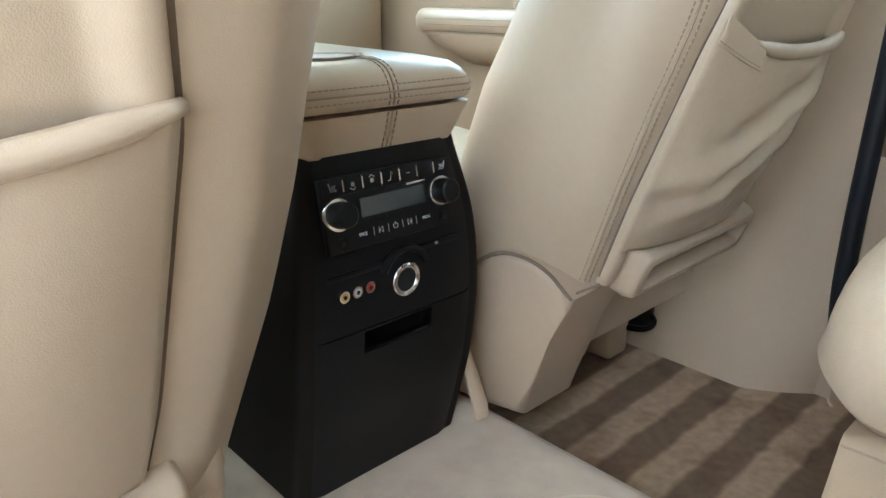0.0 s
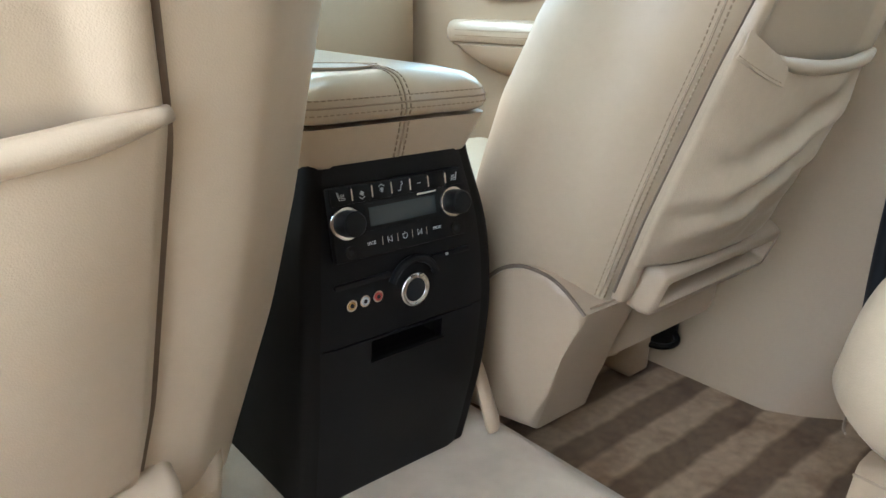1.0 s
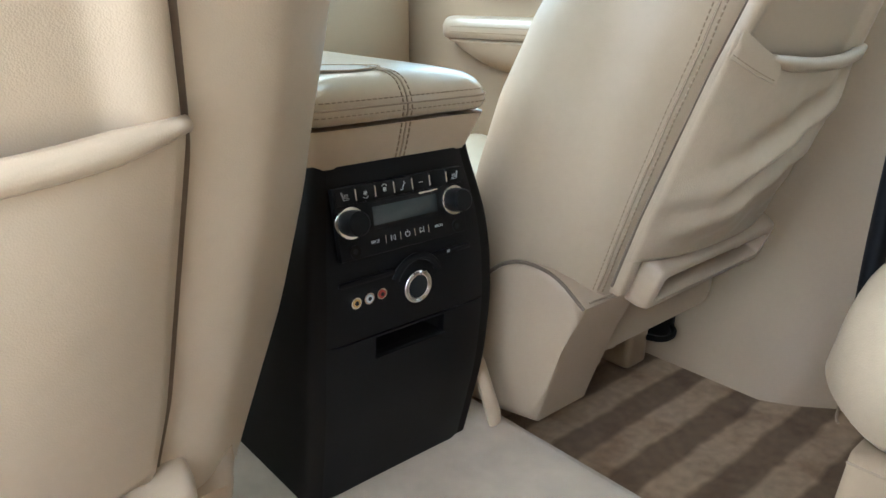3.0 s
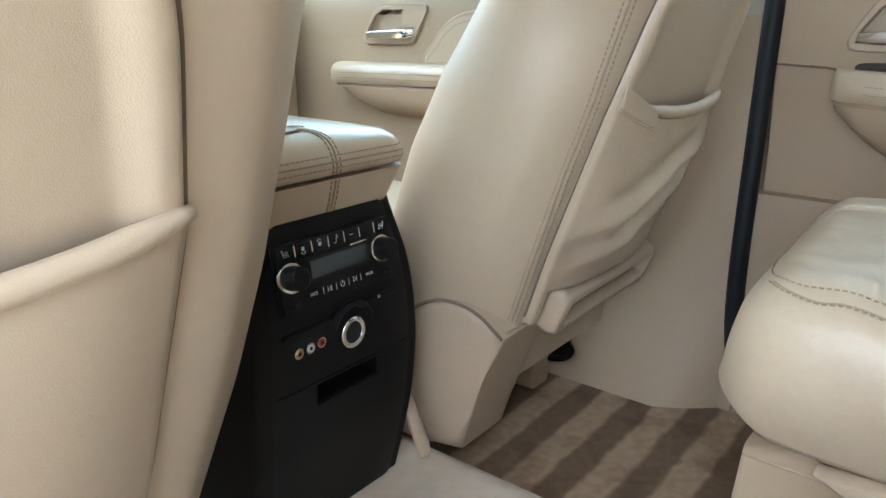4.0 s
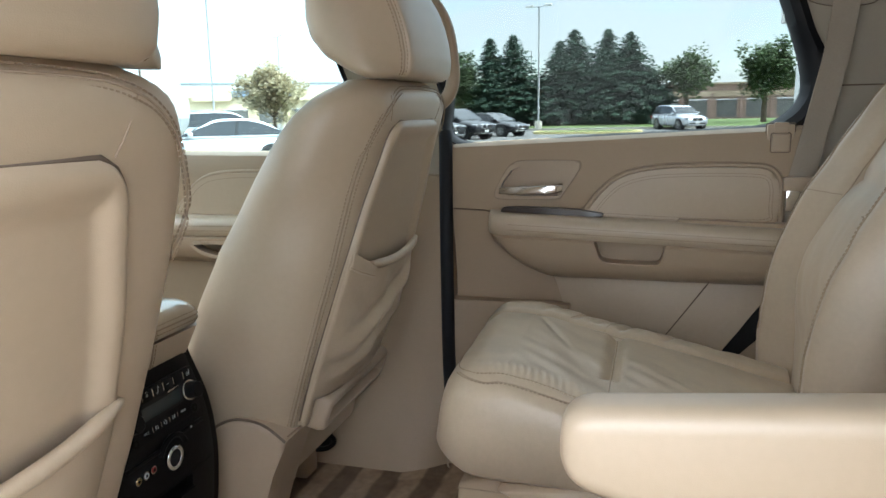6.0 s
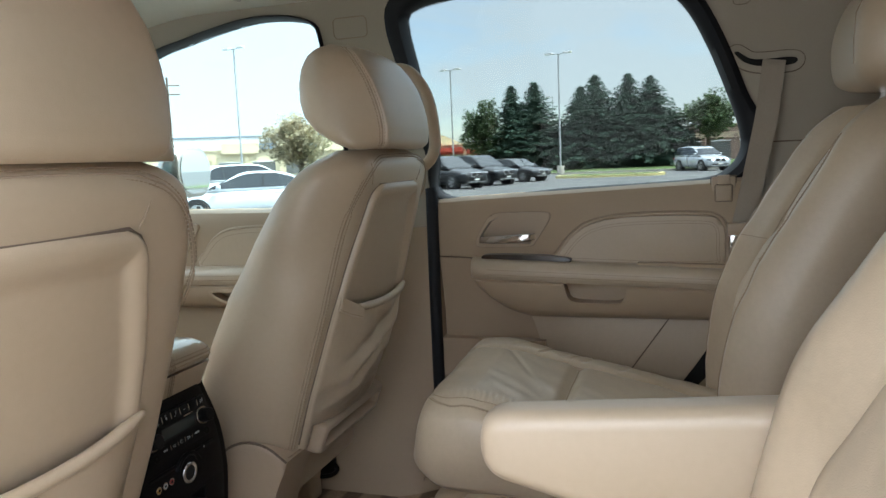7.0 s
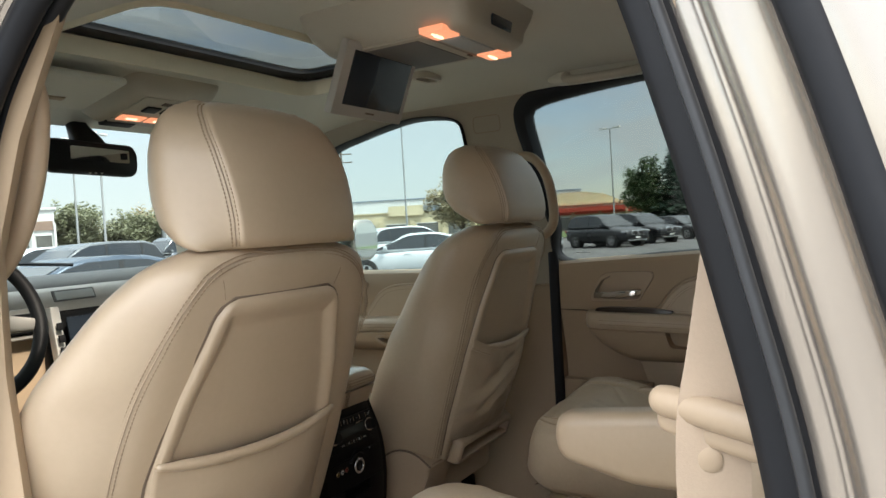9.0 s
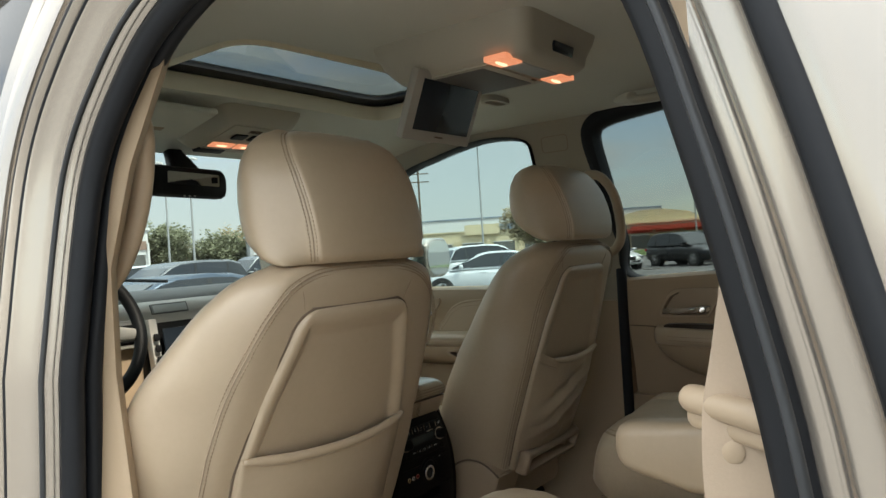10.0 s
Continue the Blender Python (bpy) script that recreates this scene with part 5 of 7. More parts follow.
box(bm, (0.0455, -0.0088, 0.3785), (0.0035, 0.001, 0.0030), 0.0002)
part("legend_mark", bm, LEGEND, console)

# beige leather band and armrest lid
rows = []
for z in np.linspace(0.482, 0.5215, 8):
    f = (z - 0.482) / 0.0395
    w, y = 0.105 + 0.017 * f, 0.021 - 0.011 * f
    o = round_rect(2 * w, 0.62, (0.03, 0.03, 0.022, 0.022), 5)
    rows.append([(a, y + 0.31 + b, z) for a, b in o])
band = part("leather_band", ring_loft(rows), LEATHER, console, "beige leather band", sharp=1.2)
bm = bmesh.new()
box(bm, (0, 0.335, 0.5265), (0.222, 0.61, 0.012), 0.003)
part("lid_gap", bm, BLACK_SIDE, console)
lid_z = [0.5255, 0.528, 0.534, 0.541, 0.549, 0.5565, 0.562, 0.5655]
lid_in = [0.003, 0.0, -0.0022, -0.0015, 0.001, 0.006, 0.015, 0.036]
rows = []
for z, g in zip(lid_z, lid_in):
    o = round_rect(0.246 - 2 * g, 0.64 - 2 * g, (0.03, 0.03, 0.03, 0.03), 6)
    rows.append([(a, 0.008 + 0.32 + b, z + 0.004 * (1 - (a / 0.123) ** 2) * (1 if z > 0.56 else 0)) for a, b in o])
LID_LEATHER = material("polished_leather", (0.475, 0.370, 0.250), 0.32, vary=0.05, big=5, fine=90, bump=0.08, bump_scale=900, cell=True, tint=(0.485, 0.38, 0.268), spec=0.8, coat=0.8)
LID_LEATHER.node_tree.nodes["Principled BSDF"].inputs["Coat Roughness"].default_value = 0.16
lid = part("armrest_lid", ring_loft(rows), LID_LEATHER, console, "padded leather armrest lid", sharp=1.2)


def lid_loop(z, g, o=0.0):
    return [(a, 0.328 + b, z) for a, b in round_rect(0.246 - 2 * g + 2 * o, 0.64 - 2 * g + 2 * o, 0.03, 6)]


part("seam", tube(lid_loop(0.541, -0.0015, 0.0006), 0.0011, 6, True), FINE_SEAM, lid)
for z, g in ((0.5345, -0.0022), (0.5475, 0.0004)):
    part("stitching", stitches(lid_loop(z, g, 0.0004), Vector((0, 0, 1))), THREAD, lid, "brown stitching")
across = [(0, 0.0075, 0.528), (0, 0.0055, 0.5345), (0, 0.0062, 0.541), (0, 0.0088, 0.549), (0, 0.0135, 0.5568), (0, 0.0225, 0.5645), (0, 0.044, 0.5697), (0, 0.10, 0.570)]
part("seam", tube(smooth_path(across, 4), 0.0012, 6), FINE_SEAM, lid)
part("stitching", stitches(smooth_path(across, 4), Vector((1, 0, 0)), offs=(-0.0055, 0.0055)), THREAD, lid, "brown stitching")
down = [(0, 0.0085, 0.521), (0, 0.014, 0.50), (0, 0.0195, 0.484)]
part("seam", tube(down, 0.0011, 6), FINE_SEAM, band)
part("stitching", stitches(down, Vector((1, 0, 0)), offs=(-0.0055, 0.0055)), THREAD, band, "brown stitching")
# embossed crest on the lid, as a plain shape
CREST = [(0.012, 0.072), (-0.012, 0.092), (-0.040, 0.106), (-0.070, 0.110), (-0.098, 0.100), (-0.085, 0.076), (-0.060, 0.058), (-0.030, 0.052)]
ring = [(p.x, p.y) for p in smooth_path([(x, y, 0) for x, y in CREST], 5, True)]
crest = part("crest", prism(ring, 0.567, 0.5706, "z", 0.0006), material("grey_embossed_leather", (0.42, 0.38, 0.33), 0.3, vary=0.2, big=60, bump=0.4, bump_scale=220), lid, "grey embossed crest, plain shape")
part("crest_edge", tube([(x, y, 0.5704) for x, y in grown(ring, 0.002)], 0.0011, 6, True), FINE_SEAM, crest)
# beige cover strip beside the foot
bm = tube([(0.128, 0.055, 0.25), (0.140, 0.03, 0.19), (0.152, 0.012, 0.12), (0.154, 0.01, 0.105)], [0.006, 0.010, 0.012, 0.010], 10, flat=0.6, axis=(0, 1, 0))
part("foot_strip", bm, TRIM_SMOOTH, console, "beige plastic strip at the console's foot")


# ---- right-hand doors ----
def door_card(name, y0, y1, sill0, sill1, label):
    d = thing(name, label, "car door", ((0.8), (y0 + y1) / 2, 0.1), kind="structure")
    rows = []
    for y in np.linspace(y0, y1, 26):
        f = (y - y0) / (y1 - y0)
        top = sill0 + (sill1 - sill0) * f
        prof = [(0.90, 0.05), (0.835, 0.05), (0.838, 0.3), (0.832, 0.47), (0.815, 0.56), (0.800, 0.62), (0.795, 0.70), (0.797, top - 0.03), (0.806, top - 0.008), (0.822, top), (0.90, top)]
        rows.append([(x, y, z) for x, z in prof])
    part("door_panel", ring_loft(rows), TRIM, d, "beige moulded door panel", sharp=0.9)
    return d


def handle_set(d, yc, zc, s=1.0):
    """Surround with a hollow cup and a flat chrome pull lever across its foot."""
    oval = curve2([(yc + 0.097 * s, zc - 0.036), (yc + 0.090 * s, zc - 0.016), (yc + 0.065 * s, zc + 0.025), (yc + 0.04 * s, zc + 0.039), (yc - 0.02 * s, zc + 0.041), (yc - 0.085 * s, zc + 0.040), (yc - 0.096 * s, zc + 0.034),
                   (yc - 0.092 * s, zc + 0.018), (yc - 0.06 * s, zc - 0.030), (yc - 0.045 * s, zc - 0.044), (yc + 0.02 * s, zc - 0.046), (yc + 0.086 * s, zc - 0.046)], 4)
    b = part("handle_bezel", prism(oval, 0.83, 0.789, "x", 0.003), TRIM_SMOOTH, d, "handle surround with a pointed corner", sharp=0.7)
    part("bezel_gap", tube([(0.7945, p, q) for p, q in grown(oval, 0.001)], 0.0013, 6, True), FINE_SEAM, b)
    cup = [(yc + 0.088 * s, zc - 0.036), (yc + 0.082 * s, zc - 0.014), (yc + 0.06 * s, zc + 0.018), (yc + 0.035 * s, zc + 0.030), (yc - 0.026 * s, zc + 0.030), (yc - 0.024 * s, zc - 0.008), (yc - 0.062 * s, zc - 0.006), (yc - 0.058 * s, zc - 0.02), (yc - 0.046 * s, zc - 0.038), (yc + 0.03 * s, zc - 0.040)]
    carve(b, prism(cup, 0.77, 0.820))
    carve([q for q in d.children if q.name.startswith("door_panel")][0], prism(grown(oval, -0.004), 0.77, 0.825))
    lev = [(0.790, yc + 0.086 * s, zc - 0.028), (0.783, yc + 0.05 * s, zc - 0.027), (0.780, yc, zc - 0.025), (0.781, yc - 0.04 * s, zc - 0.022), (0.790, yc - 0.058 * s, zc - 0.020)]
    rows = []
    for k, p in enumerate(smooth_path(lev, 6)):
        h = 0.0085 + 0.002 * math.sin(math.pi * k / 24)
        rows.append([p + Vector((u, 0, v)) for u, v in round_rect(0.008, 2 * h, 0.0035, 3)])
    part("lever", ring_loft(rows), CHROME, b, "chrome pull lever", sharp=1.0)



rear_door = door_card("door_rear", -0.985, -0.222, 0.806, 0.772, "beige rear door with leather insert, armrest and chrome lever")
handle_set(rear_door, -0.424, 0.694)
INSERT = curve2([(-0.527, 0.605), (-0.545, 0.632), (-0.575, 0.670), (-0.615, 0.699), (-0.68, 0.715), (-0.78, 0.720), (-0.88, 0.719), (-0.915, 0.710), (-0.929, 0.684), (-0.93, 0.64), (-0.925, 0.60), (-0.85, 0.592), (-0.7, 0.596), (-0.6, 0.60)], 5)
bm = prism(INSERT, 0.812, 0.788, "x", 0.008, seg=3)
ins = part("insert", bm, LEATHER, rear_door, "padded leather insert", sharp=1.2)
loop = [(0.7878, a, b) for a, b in grown(INSERT, -0.012)]
part("stitching", stitches(loop, Vector((0, 0, 1))), THREAD, ins, "brown stitching")
part("stitching", stitches([(0.7878, a, b) for a, b in grown(INSERT, -0.018)], Vector((0, 0, 1))), THREAD, ins, "brown stitching")
part("piping", tube([(0.797, a, b) for a, b in grown(INSERT, 0.005)], 0.0055, 8, True), TRIM_SMOOTH, ins, sharp=2)
part("insert_gap", tube([(0.7935, a, b) for a, b in grown(INSERT, -0.0015)], 0.0016, 6, True), FINE_SEAM, ins)
part("insert_gap", tube([(0.7945, a, b) for a, b in grown(INSERT, 0.0115)], 0.0013, 6, True), FINE_SEAM, ins)

# armrest: an upper padded roll over a moulded bin with a pull cup



def door_armrest(d, y_front, y_back, z_front, z_back):
    rows = []
    ys = [y_front + 0.004, y_front, y_front - 0.012, y_front - 0.03] + list(np.linspace(y_front - 0.07, y_back, 14))
    for i, y in enumerate(ys):
        f = (y - y_front) / (y_back - y_front)
        full = min(1.0, [0.25, 0.62, 0.88, 0.97, 1.0][min(i, 4)])
        zt = z_front + (z_back - z_front) * max(0, f)
        x = 0.80 - 0.064 * full
        o = [(0.82, zt + 0.004), (x + 0.022, zt + 0.002), (x + 0.008, zt - 0.004), (x, zt - 0.018), (x + 0.001, zt - 0.036), (x + 0.008, zt - 0.046), (0.82, zt - 0.048)]
        rows.append([(a, y, b) for a, b in o])
    a = part("armrest", ring_loft(rows), LEATHER, d, "padded leather armrest roll", sharp=0.9)
    line = [(0.7364, y, z_front + (z_back - z_front) * (y - y_front) / (y_back - y_front) - 0.020) for y in np.linspace(y_front - 0.05, y_back, 24)]
    for dz_ in (0.0, -0.012):
        part("stitching", stitches([(x - 0.0006, y, z + dz_) for x, y, z in line], Vector((0, 0, 1))), THREAD, a, "brown stitching")
    rows = []
    for i, y in enumerate(np.linspace(y_front - 0.006, y_back, 40)):
        f = (y - y_front) / (y_back - y_front)
        zt = z_front + (z_back - z_front) * f - 0.047
        zl = 0.468 + 0.088 * max(0, 1 - f / 0.26) ** 2.0
        x = 0.745 + 0.03 * max(0, 1 - f / 0.08) ** 2
        h = zt - zl
        o = [(0.84, zt), (x + 0.004, zt), (x, zt - 0.006), (x + 0.003, zt - h * 0.4), (x + 0.014, zt - h * 0.75), (x + 0.032, zl + 0.006), (x + 0.05, zl), (0.84, zl)]
        rows.append([(a_, y, b_) for a_, b_ in o])
    b = part("armrest_bin", ring_loft(rows), TRIM, d, "moulded lower armrest with a pull cup", sharp=0.9)
    return b


binr = door_armrest(rear_door, -0.318, -0.96, 0.618, 0.594)
cup = curve2([(-0.556, 0.562), (-0.559, 0.545), (-0.566, 0.524), (-0.582, 0.514), (-0.63, 0.511), (-0.685, 0.511), (-0.700, 0.518), (-0.707, 0.538), (-0.708, 0.558), (-0.690, 0.562), (-0.63, 0.563), (-0.575, 0.564)], 5)
carve(binr, prism(grown(cup, -0.002), 0.70, 0.795))
part("pull_cup_rim", panel_ring(cup, grown(cup, -0.003), 0.785, 0.7445), TRIM, binr, "rounded rim of the hollow pull cup", sharp=0.6)
bm = bmesh.new()
prism(curve2([(-0.346, 0.624), (-0.356, 0.629), (-0.41, 0.630), (-0.51, 0.627), (-0.566, 0.621), (-0.574, 0.615), (-0.555, 0.608), (-0.45, 0.612), (-0.355, 0.616)], 4), 0.81, 0.772, "x", 0.002, bm=bm)
part("wood_strip", bm, WOOD, rear_door, "dark polished wood strip over the armrest")
bm = bmesh.new()
prism([(-0.725, 0.598), (-0.735, 0.611), (-0.96, 0.605), (-0.96, 0.588), (-0.73, 0.590)], 0.80, 0.768, "x", 0.003, bm=bm)
part("armrest_step", bm, TRIM, rear_door)
# seams of the lower panel
part("panel_seam", tube([(0.795, -0.225, 0.6225), (0.795, -0.30, 0.6195), (0.796, -0.335, 0.614)], 0.0018, 6), SEAM, rear_door)
low = prism([(-0.452, 0.476), (-0.47, 0.44), (-0.515, 0.30), (-0.56, 0.16), (-0.97, 0.16), (-0.97, 0.476)], 0.84, 0.821, "x", 0.006)
part("lower_pocket", low, LEATHER, rear_door, "smooth lower door pocket")
part("panel_seam", tube([(0.819, -0.808, 0.470), (0.819, -0.76, 0.40), (0.819, -0.715, 0.335), (0.819, -0.66, 0.26)], 0.0016, 6), SEAM, rear_door)

# thin near-black plate on the pocket, standing for the shade in a gap
gap = curve2([(-0.945, 0.455), (-0.905, 0.408), (-0.868, 0.352), (-0.835, 0.304), (-0.80, 0.245), (-0.825, 0.235), (-0.866, 0.292), (-0.905, 0.335), (-0.95, 0.375)], 4)
part("pocket_gap_shade", prism(gap, 0.8215, 0.8185, "x"), RECESS_SHADE, rear_door, "dark plate painted in for the shaded gap by the door pocket")

# belt guide latch on the sill
bm = bmesh.new()
box(bm, (0.806, -0.928, 0.779), (0.016, 0.052, 0.060), 0.004)
latch = tagged(part("belt_clip", bm, TRIM_SMOOTH), "beige plastic belt clip on the door sill", "belt clip")
bm = bmesh.new()
box(bm, (0.798, -0.928, 0.771), (0.012, 0.034, 0.036), 0.003)
part("clip_tab", bm, TRIM_SMOOTH, latch)
bm = bmesh.new()
box(bm, (0.800, -0.928, 0.802), (0.010, 0.028, 0.022), 0.003)
part("clip_hook", bm, TRIM_SMOOTH, latch)
part("clip_gap", tube([(0.7972, -0.928 + a, 0.771 + b) for a, b in round_rect(0.038, 0.040, 0.004, 3)], 0.0011, 6, True), SEAM, latch)
part("clip_gap", tube([(0.8052, -0.928 + a, 0.779 + b) for a, b in round_rect(0.056, 0.064, 0.004, 3)], 0.0011, 6, True), SEAM, latch)

front_door = door_card("door_front", 0.045, 1.05, 0.752, 0.762, "beige front door with leather insert and armrest")
handle_set(front_door, 0.62, 0.68)
FI = curve2([(0.52, 0.59), (0.50, 0.64), (0.46, 0.68), (0.40, 0.70), (0.28, 0.705), (0.12, 0.70), (0.10, 0.66), (0.10, 0.60), (0.3, 0.585)], 5)
ins = part("insert", prism(FI, 0.812, 0.788, "x", 0.008, seg=3), LEATHER, front_door, "padded leather insert", sharp=1.2)
part("stitching", stitches([(0.7878, a, b) for a, b in grown(FI, -0.012)], Vector((0, 0, 1))), THREAD, ins)
part("piping", tube([(0.797, a, b) for a, b in grown(FI, 0.004)], 0.005, 8, True), TRIM_SMOOTH, ins, sharp=2)
bf = door_armrest(front_door, 0.80, 0.07, 0.585, 0.60)
cup = curve2([(0.46, 0.53), (0.45, 0.505), (0.40, 0.49), (0.34, 0.49), (0.30, 0.505), (0.295, 0.53)], 5)
carve(bf, prism(cup, 0.70, 0.79))
part("pull_cup_rim", panel_ring(cup, grown(cup, -0.008), 0.775, 0.7425), TRIM_SMOOTH, bf, "rounded rim of the hollow pull cup", sharp=0.6)

# dark upright gaps between door and pillar
bm = tube(smooth_path([(0.752, -0.40, 0.030), (0.756, -0.33, 0.036), (0.762, -0.27, 0.052), (0.772, -0.232, 0.09), (0.781, -0.216, 0.16), (0.787, -0.210, 0.28), (0.79, -0.209, 0.42), (0.791, -0.209, 0.6), (0.794, -0.2095, 0.77), (0.80, -0.207, 0.80)], 4), 0.0165, 10)
structure("door_seal_right", bm, RUBBER, "black rubber door seal", "door seal")

# moulded foot of the door opening, sweeping to the carpet behind the seal
rows = []
for y in np.linspace(-0.214, -0.50, 12):
    rows.append([(x, y, z) for x, z in ((0.738, -0.005), (0.755, 0.045), (0.771, 0.10), (0.784, 0.18), (0.793, 0.28), (0.800, 0.40), (0.86, 0.40), (0.86, -0.005))])
structure("trim_door_foot", ring_loft(rows), TRIM, "beige plastic sill foot under the rear door", "sill trim", sharp=0.9)

# grab handles on the centre pillars
def grab_handle(x, sgn, pts, label, r=0.0125):
    p = smooth_path([(x + sgn * a, b, c) for a, b, c in pts], 8)
    n = len(p)
    bm = tube(p, [r + 0.003 * math.sin(math.pi * k / (n - 1)) for k in range(n)], 12, flat=0.8, axis=(1, 0, 0))
    ob = tagged(part("grab_handle", bm, TRIM_SMOOTH, sharp=2), label, "grab handle", "grab handles")
    return ob


grab_handle(0.775, 1, [(0.03, -0.10, 1.108), (-0.02, -0.135, 1.113), (-0.045, -0.19, 1.096), (-0.055, -0.23, 1.045), (-0.06, -0.248, 0.98), (-0.06, -0.25, 0.905), (-0.05, -0.22, 0.865), (0.0, -0.155, 0.852), (0.03, -0.12, 0.85)], "beige grab handle on the far centre pillar")
grab_handle(-0.81, -1, [(0.03, -0.115, 1.125), (0.005, -0.12, 1.14), (-0.022, -0.122, 1.12), (-0.032, -0.105, 1.06), (-0.033, -0.075, 0.98), (-0.028, -0.028, 0.905), (-0.008, 0.012, 0.86), (0.022, 0.03, 0.845)], "beige grab handle on the doorway pillar", 0.0165)

# ---- seat belts ----
def ribbon(path, width, across, th=0.0014):
    a = Vector(across)
    rows = []
    P = [Vector(p) for p in path]
    for i, p in enumerate(P):
        d = (P[min(i + 1, len(P) - 1)] - P[max(i - 1, 0)]).normalized()
        w = (a - d * a.dot(d)).normalized()
        nrm = d.cross(w)
        rows.append([p + w * width / 2 + nrm * th, p - w * width / 2 + nrm * th, p - w * width / 2 - nrm * th, p + w * width / 2 - nrm * th])
    return ring_loft(rows)


belt = thing("seat_belt", "taupe webbing seat belt hanging from its pillar slot", "seat belt", (0.8, -1.0, 0.7), "rear seat belts")
part("webbing", ribbon(smooth_path([(0.796, -1.033, 1.066), (0.789, -1.029, 1.04), (0.783, -1.018, 0.95), (0.785, -1.0, 0.85), (0.792, -0.975, 0.72), (0.80, -0.96, 0.64), (0.80, -0.955, 0.45)], 6), 0.048, (0, 1, 0)), BELT_GREY, belt)
bm = bmesh.new()
box(bm, (0.778, -0.965, 0.688), (0.018, 0.062, 0.030), 0.006)
part("tongue_grip", bm, TRIM_SMOOTH, belt, "beige plastic tongue grip")
bm = bmesh.new()
box(bm, (0.776, -0.955, 0.655), (0.004, 0.026, 0.045), 0.001)
part("tongue", bm, CHROME, belt, "steel tongue")
# slot trim on the pillar
slot = curve2([(-0.950, 1.087), (-0.968, 1.068), (-0.99, 1.058), (-1.02, 1.053), (-1.06, 1.053), (-1.078, 1.057), (-1.080, 1.067), (-1.06, 1.071), (-1.02, 1.070), (-0.985, 1.073), (-0.958, 1.090)], 5)
sl = thing("belt_slot", "beige plastic pillar slot for the seat belt", "belt guide", (0.8, -1.03, 1.08))
bm = panel_ring(grown(slot, 0.014), slot, -0.007, 0.004)
fr = part("slot_frame", lean(bm), SHADED_TRIM, sl, sharp=0.6)
part("frame_gap", tube([(side_x(q) - 0.0008, p, q) for p, q in grown(slot, 0.0152)], 0.0011, 6, True), SEAM, fr)
part("slot_shade", lean(prism(slot, -0.004, 0.002)), RECESS_SHADE, sl, "slot opening filled near-black for its shade")
bm = tube([(side_x(0.885) - 0.001, y, 0.885) for y in np.linspace(-1.0, -1.35, 8)], 0.0016, 6)
structure("trim_joint", bm, SEAM, "dark joint in the quarter trim", "trim joint")
cap = curve2([(-0.945, 1.205), (-0.95, 1.215), (-0.975, 1.215), (-0.985, 1.205), (-0.975, 1.193), (-0.95, 1.193)], 4)
structure("trim_cap", lean(panel_ring(cap, grown(cap, -0.0015), -0.001, 0.002)), SEAM, "small screw cap in the quarter trim", "screw cap")
# left belt in the doorway, with its sliding tongue
belt = thing("seat_belt", "beige webbing seat belt hanging in the open doorway", "seat belt", (-0.75, -0.96, 0.7), "rear seat belts")
part("webbing", ribbon(smooth_path([(-0.785, -1.035, 1.09), (-0.797, -1.010, 0.93), (-0.806, -0.988, 0.80), (-0.810, -0.978, 0.742), (-0.806, -0.976, 0.66), (-0.80, -0.985, 0.5), (-0.80, -1.0, 0.3)], 6), 0.052, (-0.15, 1.0, 0)), BELT, belt)
bar = smooth_path([(-0.788, -0.930, 0.757), (-0.797, -0.946, 0.757), (-0.812, -0.978, 0.754), (-0.821, -1.006, 0.750), (-0.823, -1.020, 0.746)], 6)
nb = len(bar) - 1
grip = part("tongue_grip", tube(bar, [0.0115 * (1 - abs(2 * k / nb - 1) ** 7) ** 0.5 + 0.001 for k in range(nb + 1)], 14), TRIM_SMOOTH, belt, "beige plastic tongue grip", sharp=1.2)
lip = [p + Vector((0.004, 0.0, -0.016)) for p in bar[1:-1]]
part("grip_skirt", tube(lip, [0.010 * (1 - abs(2 * k / (nb - 2) - 1) ** 6) ** 0.5 + 0.001 for k in range(nb - 1)], 12, flat=0.6, axis=(1, 0, 0)), TRIM_SMOOTH, grip, sharp=1.2)
q = Vector((-0.8085, -0.974, 0.720))
part("stop_button", tube([q, q + Vector((-0.0025, 0, 0)), q + Vector((-0.0042, 0, 0))], [0.0100, 0.0100, 0.007], 16), TRIM_SMOOTH, belt, "round beige stop button", sharp=0.9)
for dz_, c_, w_ in ((0.640, SILVER, 0.026), (0.632, SILVER, 0.022), (0.618, GOLD, 0.012)):
    bm = bmesh.new()
    box(bm, (-0.8075, -0.978, dz_), (0.003, w_, 0.004), 0.0, Matrix.Rotation(math.radians(8.5), 3, "Z"))
    part("belt_label", bm, c_, belt)
# small cover outline on the upper far pillar, and the maker's etching at the foot of the rear pane, as plain bars
cov = round_rect(0.096, 0.052, 0.012, 5, -0.006, 1.232)
structure("pillar_cover", tube([(side_x(b) - 0.0008, a, b) for a, b in cov], 0.0011, 5, True), FINE_SEAM, "fine joint of a small pillar cover", "trim cover")
ETCH = material("etched_glass_grey", (0.16, 0.17, 0.17), 0.7)
etch = bpy.data.objects["window_rear_right"]
for k in range(7):
    y = -0.262 - 0.007 * k
    h = 0.0024 if k % 3 else 0.0036
    bm = bmesh.new()
    box(bm, (side_x(0.795) + 0.0265, y, 0.7945), (0.0006, 0.0035, h))
    part("etched_mark", bm, ETCH, etch)


